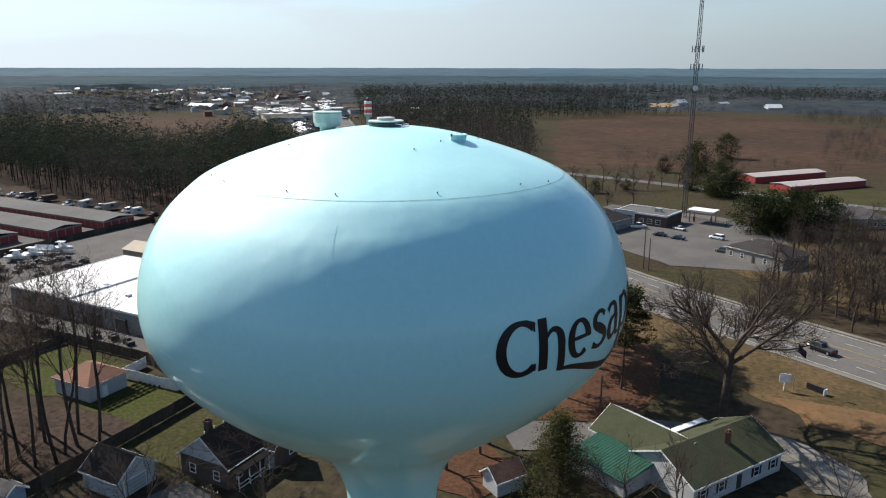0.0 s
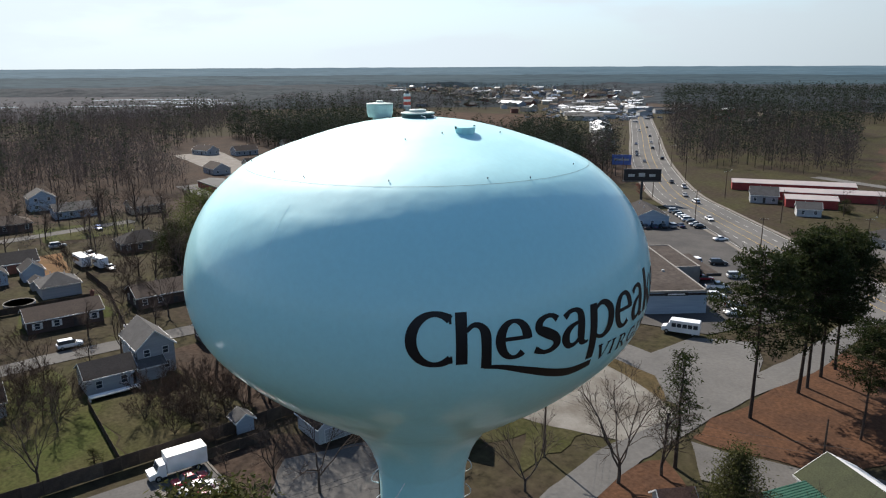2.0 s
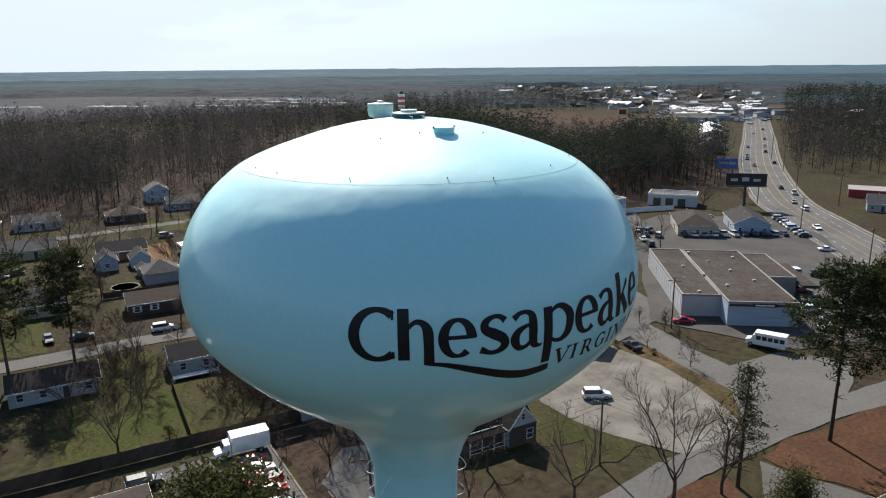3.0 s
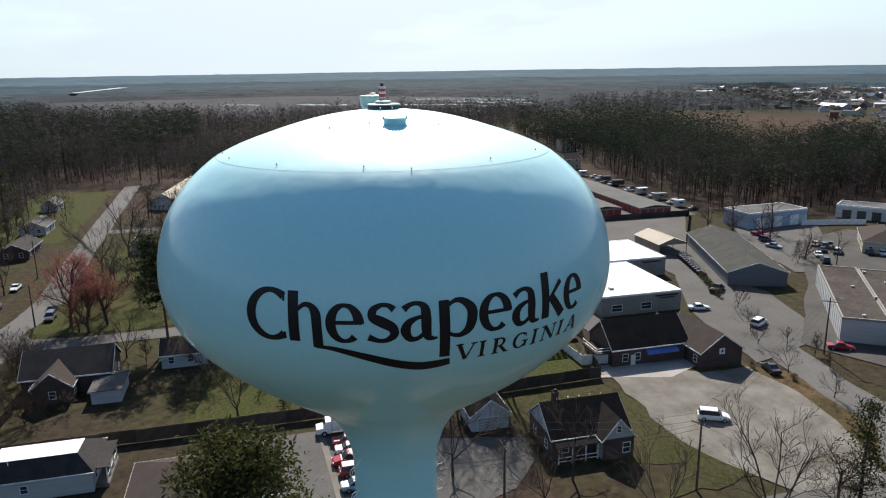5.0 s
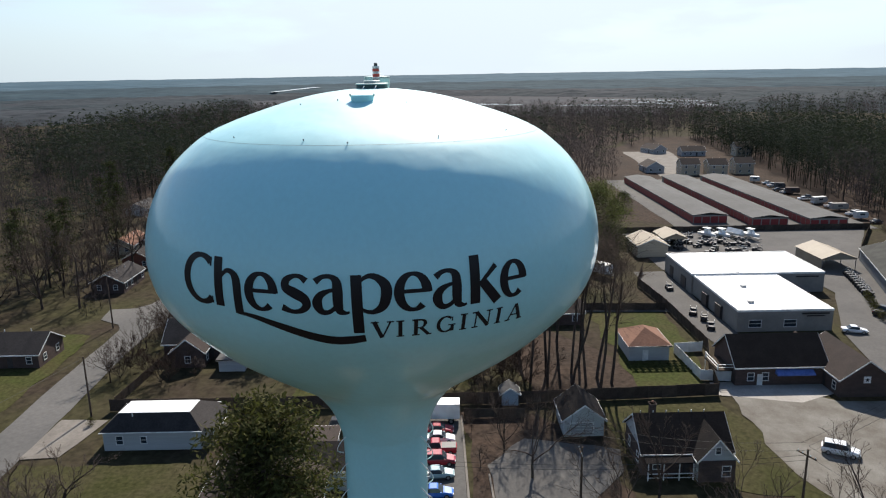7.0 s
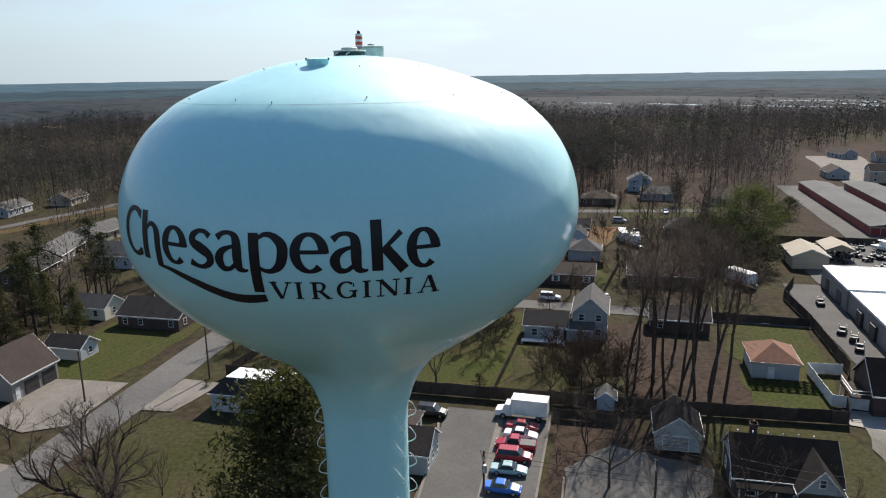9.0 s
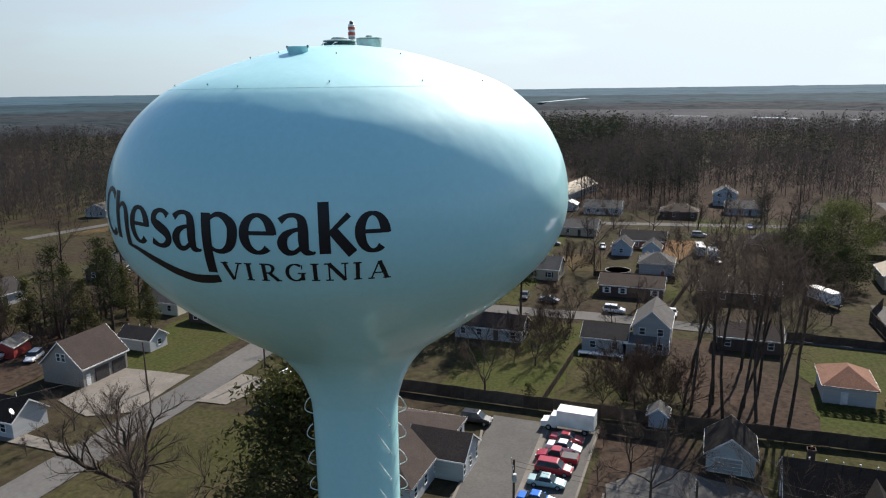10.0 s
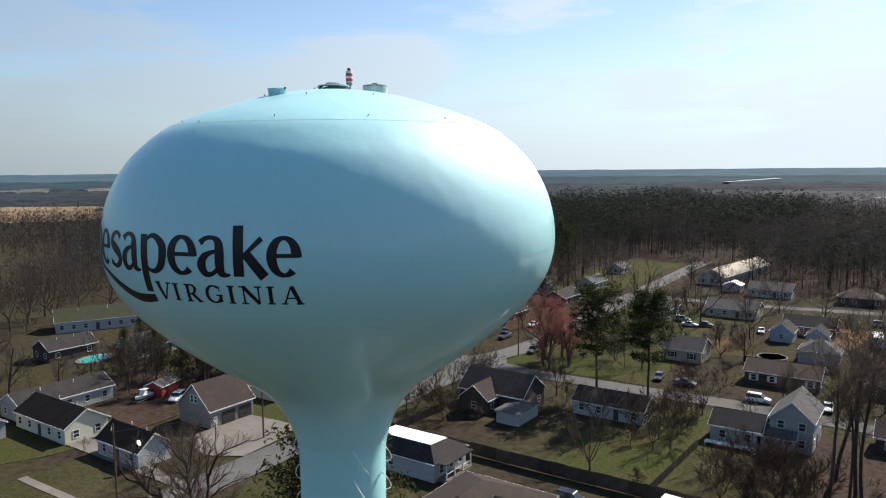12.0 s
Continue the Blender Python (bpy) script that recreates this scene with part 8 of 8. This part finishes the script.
plant(THICKET, [*[(x + rng.uniform(-2, 2), y + rng.uniform(-2, 2), rng.uniform(0.7, 1.1)) for x, y in ((-91.5, -13.5), (-94.5, -15.5), (-89, -12), (-90.6, -8.4), (-93, -10), (-96, -7), (-101, -8), (-87, -6), (-99, -12), (-82, 4.8), (-80, 8.5), (-84, 8), (-78, 4), (-121, -8.7), (-124, -12), (-117, -14), (-92, -52), (-97, -50), (-86, -50), (-101, -52), (-76, -46))], (-116, 126, 0.6), (-109, 120, 0.5), (-103, 116, 0.5), (-120, 133, 0.6), (-126, 139, 0.7), (-71.5, 8.5, 1.2), (-74, 12, 1.3), (-70, 5.5, 1.1), (-72.5, 17.5, 1.2), (-76, 14, 1.2), (-93.4, 101, 0.9), (-97, 104, 1.1), (-101, 106.5, 1.1), (-90, 99.5, 0.8), (-86, 100.5, 1.0), (-83.4, 98.8, 0.7), (-97, 108, 1.2), (-93, 105, 1.2), (-99, 112, 1.1), (-90, 108, 0.9), (-95, 113, 1.0), (-103, 116, 1.0), (-108, 120, 1.0), (-114, 124, 1.0), (-88, 103, 0.8), (-98, 104.5, 0.7), (-150, -14, 1.3), (-146, -22, 1.4), (-156, 22, 1.3), (-138, 16, 1.3), (-172, -30, 1.6), (-168, 12, 1.5), (-186, 4, 1.5), (-132, -34, 1.3), (-70, 14.5, 0.9), (-77.5, 9.5, 0.9), (-73.5, 15.5, 0.8), (-77.5, -53, 0.9), (-79, -49, 0.8), (-76.5, -44, 0.9), (-82, -53, 1.0), (-59, -98, 0.9), (-66, -104, 1.0), (-74, -100, 1.0), (-50, -121, 0.9), (-63, -112, 1.0), (22, 150, 1.1), (30, 165, 1.2), (36, 150, 1.0), (26, 186, 1.1), (34, 200, 1.2), (40, 178, 1.1), (18, 136, 0.8)], "shrub", "dense leafless brown shrub", "dense leafless shrubs")
for x, y, s in ((-78.3, -137.2, 1.1), (-74, -134, 1.0), (-70, -131, 1.2), (-62.7, -116, 1.2), (-64, -129.4, 1.1), (-80, -142, 1.2), (-84, -147, 1.2), (-60, -124, 1.0), (-57, -119, 1.1)):
    tree_from(THICKET[0], "shrub", "dense leafless brown shrub", x, y, 40 * x, s, "dense leafless shrubs")
for x, y, s in ((-72, -126, 1.0), (-67, -121, 1.1), (-76, -141, 1.0)):
    tree_from(CEDAR[0], "cedar_tree", "dark olive cedar tree", x, y, 25 * x, s, "cedars")
for x, y, s in ((-85, -208, 1.2), (-76, -200, 1.1), (-68, -194, 1.1), (-92, -200, 1.2), (-98, -192, 1.2), (-60, -192, 1.0), (-104, -186, 1.1), (-80, -192, 0.9)):
    tree_from(BARE[int(-x) % 4], "bare_tree", "bare grey-brown tree in winter", x, y, 25 * x, s, "bare trees in the yards")
red = [bare_tree_meshes(81, 9, 1.3, 0.2, 4, first=0.12)]
red[0][1].materials[0] = M["twig_red"]
plant(red, [(-122.5, -48.5, 2.0), (-117, -44, 1.4), (-128, -46, 1.5), (-121, -41, 1.5), (-86, -48, 0.45), (-112, 264, 1.0), (-150, 222, 0.7)], "budding_tree", "bare tree with reddish spring buds", "reddish budding trees")


# ---- woods: many small trees in joined sheets ----
def proto(kind, seed, detail):
    """A small tree, 1 m tall to be scaled, as corner and triangle arrays."""
    rnd = random.Random(seed)
    v, f = [], []

    def tri(a, b, c):
        f.append((len(v), len(v) + 1, len(v) + 2))
        v.extend((a, b, c))

    def stem_tri(p, q, w):
        d = (q - p).normalized()
        s = d.cross(Vector((rnd.uniform(-1, 1), rnd.uniform(-1, 1), 0.1))).normalized() * w
        tri(p - s, p + s, q)

    k = 0.008
    for a in (0, 2.1, 4.2):
        c, s = math.cos(a) * k, math.sin(a) * k
        c2, s2 = math.cos(a + 2.1) * k, math.sin(a + 2.1) * k
        tri(Vector((c, s, -0.02)), Vector((c2, s2, -0.02)), Vector((0, 0, 0.9)))
    if kind == "bare":
        for _ in range(int(12 * detail)):
            z = rnd.uniform(0.28, 0.75)
            a = rnd.uniform(0, 6.283)
            r = rnd.uniform(0.10, 0.24)
            stem_tri(Vector((0, 0, z)), Vector((math.cos(a) * r, math.sin(a) * r, z + rnd.uniform(0.12, 0.28))), 0.004)
        for _ in range(int(190 * detail)):
            z = 0.10 + 0.88 * rnd.random()
            a = rnd.uniform(0, 6.283)
            rr = 0.29 * math.sin(math.pi * min(max((z - 0.02) / 1.0, 0), 1)) ** 0.6
            r = rr * rnd.random() ** 0.5
            p = Vector((math.cos(a) * r, math.sin(a) * r, z))
            q = p + Vector((math.cos(a) * rnd.uniform(0, 0.08), math.sin(a) * rnd.uniform(0, 0.08), rnd.uniform(0.03, 0.12)))
            stem_tri(p, q, rnd.uniform(0.004, 0.0075) / detail ** 0.5)
    else:
        clumps = []
        for _ in range(16):
            z = rnd.uniform(0.34 if detail > 0.9 else 0.14, 0.97)
            a = rnd.uniform(0, 6.283)
            r = (0.17 * math.sin(math.pi * (z - 0.1) / 0.92) ** 0.7 + 0.01) * rnd.random() ** 0.4
            clumps.append(Vector((math.cos(a) * r, math.sin(a) * r, z)))
        for _ in range(int((210 if detail > 0.9 else 120) * detail)):
            p = rnd.choice(clumps) + Vector((rnd.gauss(0, 0.038), rnd.gauss(0, 0.038), rnd.gauss(0, 0.024)))
            e = [p + Vector((rnd.uniform(-1, 1), rnd.uniform(-1, 1), rnd.uniform(-0.5, 0.6))) * (0.027 if detail > 0.9 else 0.036 / detail ** 0.5) for _ in range(3)]
            tri(*e)
    return np.array([tuple(p) for p in v], dtype=np.float32), np.array(f, dtype=np.int32)


def wood_mesh(name, spots, protos, material):
    """All trees of one kind in one mesh; spots: x, y, z, height."""
    vs, fs, n = [], [], 0
    r = np.random.RandomState(3)
    for k, (x, y, z, h) in enumerate(spots):
        v, f = protos[k % len(protos)]
        a = r.uniform(0, 6.283)
        c, s = math.cos(a), math.sin(a)
        w = r.uniform(0.85, 1.2)
        vs.append(np.stack([(v[:, 0] * c - v[:, 1] * s) * h * w + x, (v[:, 0] * s + v[:, 1] * c) * h * w + y, v[:, 2] * h + z], 1))
        fs.append(f + n)
        n += len(v)
    v, f = np.concatenate(vs), np.concatenate(fs)
    me = bpy.data.meshes.new(name)
    me.vertices.add(len(v))
    me.vertices.foreach_set("co", v.ravel())
    me.loops.add(f.size)
    me.loops.foreach_set("vertex_index", f.ravel())
    me.polygons.add(len(f))
    me.polygons.foreach_set("loop_start", np.arange(0, f.size, 3, dtype=np.int32))
    me.materials.append(material)
    me.update(calc_edges=True)
    return me


OPEN = [MARSH_NORTH, MARSH_WOODS,
        MARSH_FAR, STUBBLE_SOUTH,
        [(-620, -560), (-760, -640), (-820, -760), (-740, -760)], STUBBLE_NORTH,
        band([(-148, 241), (-205, 305), (-255, 368), (-299, 424), (-341, 478), (-440, 604)], 29), band([(-200, -64), (-330, -66)], 60),
        [(-430, 110), (-296, 100), (-300, 170), (-430, 160)],         [(-260, 16), (-260, 40), (-210, 40), (-210, 16)]]
TOWN = [(-560, 640), (-420, 560), (-700, 980), (-1000, 1250), (-1500, 1100), (-1300, 760), (-900, 700), (-760, 620)]
WOODS = [  # outline, spacing, share of pines, tree height
    ([(-190, 152), (-300, 164), (-330, 172), (-520, 190), (-520, 340), (-330, 350), (-215, 262), (-180, 190)], 5.4, 1.25, 18),
    ([(-262, -70), (-262, 75), (-296, 88), (-420, 110), (-520, 185), (-640, 300), (-960, 300), (-1000, -100), (-1000, -300), (-560, -300), (-330, -72)], 8.5, 0.12, 18),
    ([(-215, -104), (-330, -70), (-560, -290), (-760, -520), (-420, -740), (-300, -560), (-170, -300), (-150, -170), (-200, -150)], 8.0, 0.10, 15),
    ([(-108, -205), (-150, -172), (-300, -560), (-420, -740), (-200, -720), (-60, -560), (20, -400), (20, -260), (-60, -230)], 8.0, 0.06, 14),
    ([(-176, 204), (-200, 196), (-240, 230), (-290, 330), (-262, 350), (-205, 275), (-175, 240)], 6.5, 0.6, 18),
    ([(-140, 330), (-120, 345), (-240, 640), (-420, 640), (-330, 470), (-240, 350), (-190, 315)], 8.0, 0.35, 17),
    ([(-235, -108), (-284, -118), (-344, -98), (-396, -74), (-430, -40), (-640, -60), (-640, -280), (-420, -260), (-300, -200)], 8.0, 0.95, 21),
    ([(-262, -56), (-262, 10), (-420, 10), (-420, -56)], 8.0, 0.2, 18),
    ([(30, 140), (60, 120), (150, 80), (200, 200), (80, 290), (40, 240), (44, 180)], 8.0, 0.1, 11),
    ([(-560, 560), (-250, 660), (-80, 860), (-300, 900), (-250, 1020), (60, 1010), (420, 910), (600, 1000), (600, 1250), (-500, 1250), (-700, 1000), (-420, 620)], 10.0, 0.85, 19),
    ([(64, 690), (100, 600), (90, 420), (260, 500), (460, 860), (0, 830), (-12, 790)], 11.0, 0.25, 13),
    ([(-650, 300), (-930, 430), (-900, 700), (-640, 620)], 11.0, 0.4, 17),
    ([(-520, 600), (-640, 640), (-900, 720), (-1300, 780), (-1500, 1100), (-1000, 1250), (-700, 1000), (-470, 660)], 21.0, 0.3, 13),
]
near_b, near_p, far_b, far_p = [], [], [], []
wrng = random.Random(5)
for poly, gap, pines, height in WOODS:
    xs, ys = [p[0] for p in poly], [p[1] for p in poly]
    x = min(xs)
    while x < max(xs):
        y = min(ys)
        while y < max(ys):
            px, py = x + wrng.uniform(-0.5, 0.5) * gap, y + wrng.uniform(-0.5, 0.5) * gap
            y += gap
            if not inside(px, py, poly) or any(inside(px, py, o) for o in OPEN + OPEN_YARDS):
                continue
            if noise.noise((px * 0.011, py * 0.011, 9.1)) > 0.30:
                continue
            d = math.hypot(px - 20, py)
            patchy = pines + 1.1 * noise.noise((px * 0.016, py * 0.016, 2.2))
            pine = wrng.random() < patchy
            h = height * wrng.uniform(0.7, 1.12) * (1.3 if pine else 1.0)
            (near_p if pine else near_b).append((px, py, 0, h)) if d < 430 else (far_p if pine else far_b).append((px, py, 0, h))
        x += gap
yard = [(-122 - 138 * wrng.random(), -56 + 108 * wrng.random(), 0, wrng.uniform(6, 11)) for i in range(46)] + [(-110 - 150 * wrng.random(), -130 + 56 * wrng.random(), 0, wrng.uniform(9, 17)) for i in range(45)]
yard += [(-20 - 90 * wrng.random(), -190 + 80 * wrng.random(), 0, wrng.uniform(6, 13)) for i in range(70)] + [(14 + 40 * wrng.random(), 110 + 120 * wrng.random(), 0, wrng.uniform(7, 14)) for i in range(60)]
near_b += free(yard)
near_b += [(20 + 75 * wrng.random(), 440 + 190 * wrng.random(), 0, wrng.uniform(3, 8)) for i in range(150)] + [(-90 + 120 * wrng.random(), 372 + 40 * wrng.random(), 0, wrng.uniform(3, 7)) for i in range(60)]
near_p += free([(-150 - 110 * wrng.random(), -128 + 46 * wrng.random(), 0, wrng.uniform(14, 22)) for i in range(24)] + [(-200 - 55 * wrng.random(), -50 + 90 * wrng.random(), 0, wrng.uniform(9, 18)) for i in range(26)])
for name, spots, kind, detail, key, label in (("bare_woods", near_b, "bare", 0.78, "woods", "winter woods of bare grey-brown trees"), ("pine_woods", near_p, "pine", 1.0, "woods_pine", "dark pines standing in the woods"),
                                              ("bare_woods", far_b, "bare", 0.34, "woods", "distant bare winter woods"), ("pine_woods", far_p, "pine", 0.4, "woods_pine", "distant dark pine woods")):
    me = wood_mesh(name, spots, [proto(kind, 90 + i, detail) for i in range(4)], M[key])
    tagged(new(name, me), label, "woods", "", "stuff")

# far canopy, a broken sheet of crowns out to the skyline
def canopy(name, r0, r1, ratio, segments, material, label, top):
    radii = [r0]
    while radii[-1] < r1:
        radii.append(radii[-1] * ratio)
    v, f = [], []
    for k, r in enumerate(radii):
        for i in range(segments):
            a = 2 * math.pi * (i + 0.5 * (k % 2)) / segments
            x, y = r * math.cos(a), r * math.sin(a)
            z = top + far_rise(r) + 3.4 * noise.noise((x * 0.02, y * 0.02, 0.3)) + 1.8 * noise.noise((x * 0.11, y * 0.11, 7.0))
            if r < 1750:
                rim = [(0, 0)] * 2 + [(45 * math.cos(b), 45 * math.sin(b)) for b in (0.4, 1.5, 2.5, 3.5, 4.6, 5.7)]
                clear = sum(any(inside(x + u, y + w, o) for o in OPEN + [TOWN]) for u, w in rim) / len(rim)
                z = z * (1 - clear) ** 0.7 - 2.5 * clear
            v.append((x, y, z * min(1.0, k / 5) - 0.5))
    for k in range(len(radii) - 1):
        for i in range(segments):
            j = (i + 1) % segments
            f.append((k * segments + i, (k + 1) * segments + i, (k + 1) * segments + j, k * segments + j))
    me = bpy.data.meshes.new(name)
    me.from_pydata(v, [], f)
    me.materials.append(material)
    tagged(new(name, me), label, "woods", "", "stuff")


canopy("far_woods", 900, 1650, 1.012, 420, M["far_woods"], "far winter woods in a broken dark canopy, tinted blue-grey for haze", 11.0)
# the two outer rings carry painted haze
canopy("blue_woods", 1640, 2750, 1.014, 400, M["mid_skyline"], "far woods, coloured blue-green for haze", 12.0)
canopy("skyline_woods", 2740, 4650, 1.02, 360, M["skyline"], "wooded skyline, coloured blue-grey for haze", 12.0)

# ---- far buildings ----
def far_house(x, y, rz, L, W, h, r, wall, top, label, cat):
    t = thing("building", x, y, 0, rz, label, cat, "far buildings")
    part("wall", Geo().extrude([(-W / 2, 0), (W / 2, 0), (W / 2, h), (0, r), (-W / 2, h)], -L / 2, L / 2, "x"), M[wall], t)
    part("roof", roof_gable(Geo(), L, W, h, r, 0.4, 0.2), M[top], t)
    return t


for x, y, rz, two in ((-316, 127, 90, 1), (-313, 139.5, 90, 1), (-317, 154, 90, 1), (-391, 184, 90, 1), (-396, 156, 90, 0), (-330, 113, 0, 0), (-413, 138, 20, 0)):
    house(x, y, rz, 9 if two else 14, 8 if two else 9, 5.4 if two else 3.0, 8.0 if two else 5.6, "gable", "tan_siding" if x < -312 and two else "grey_siding", "shingle_dark_brown", "drab two-storey house behind the storage rows" if two else "low drab house behind the storage rows", "house")
frng = random.Random(17)
for i in range(230):
    u = frng.random()
    base = (-520 - 700 * u, 640 + 420 * u)
    x, y = base[0] + frng.gauss(0, 90 + 120 * u), base[1] + frng.gauss(0, 60 + 70 * u)
    if math.hypot(x + 420, y - 600) < 40:
        continue
    L = frng.uniform(16, 44) if frng.random() < 0.22 else frng.uniform(8, 15)
    far_house(x, y, frng.choice((-38, 52, 0, 90)), L, frng.uniform(7, 13), frng.uniform(3, 5), frng.uniform(5.2, 7.5), frng.choice(("white_siding", "grey_siding", "tan_siding", "brick_red", "white_siding")), frng.choice(("metal_white", "shingle_grey", "shingle_grey", "metal_grey", "shingle_brown")), "far pale building of the town", "building")
for i in range(60):
    u = frng.random()
    x, y = -452 - 150 * u + frng.gauss(0, 22), 560 + 170 * u + frng.gauss(0, 30)
    far_house(x, y, frng.choice((-38, 52)), frng.uniform(12, 30), frng.uniform(8, 14), frng.uniform(3.5, 4.6), frng.uniform(4.8, 5.8), frng.choice(("white_siding", "tan_siding", "white_siding")), frng.choice(("metal_white", "metal_white", "metal_grey", "shingle_grey")), "pale flat-roofed store of the far town", "building")
for i in range(26):
    x, y = -650 + 90 * frng.uniform(-3, 3), -1420 + frng.uniform(-90, 90)
    far_house(x, y, 20, frng.uniform(30, 80), 25, 12, 14, "white_siding", "shingle_grey", "far pale industrial building", "building")
for x, y in ((-40, 930), (-100, 960), (10, 990), (-160, 1000), (90, 1010), (200, 1010), (240, 990), (280, 1040), (330, 1010)):
    far_house(x, y, frng.uniform(0, 90), 18, 11, 5, 9, "white_siding", "metal_white", "far white farm building", "building")
g = Geo()
for i in range(520):
    u, w = frng.random(), frng.gauss(0, 1)
    x, y = -445 - 190 * u + 26 * w, 545 + 190 * u + 22 * frng.gauss(0, 1)
    g.cbox(x, y, 0.75, 4.6, 2.0, 1.4)
M["far_cars"] = mat("far_car_paint", (0.34, 0.35, 0.36), (0.22, 0.22, 0.23), 0.5, 0.4, rnd=0.75, island=True)
far_cars = g.mesh("far_cars", M["far_cars"])
tagged(new("far_cars", far_cars), "many far parked cars in the town's lots", "cars", "", "stuff")
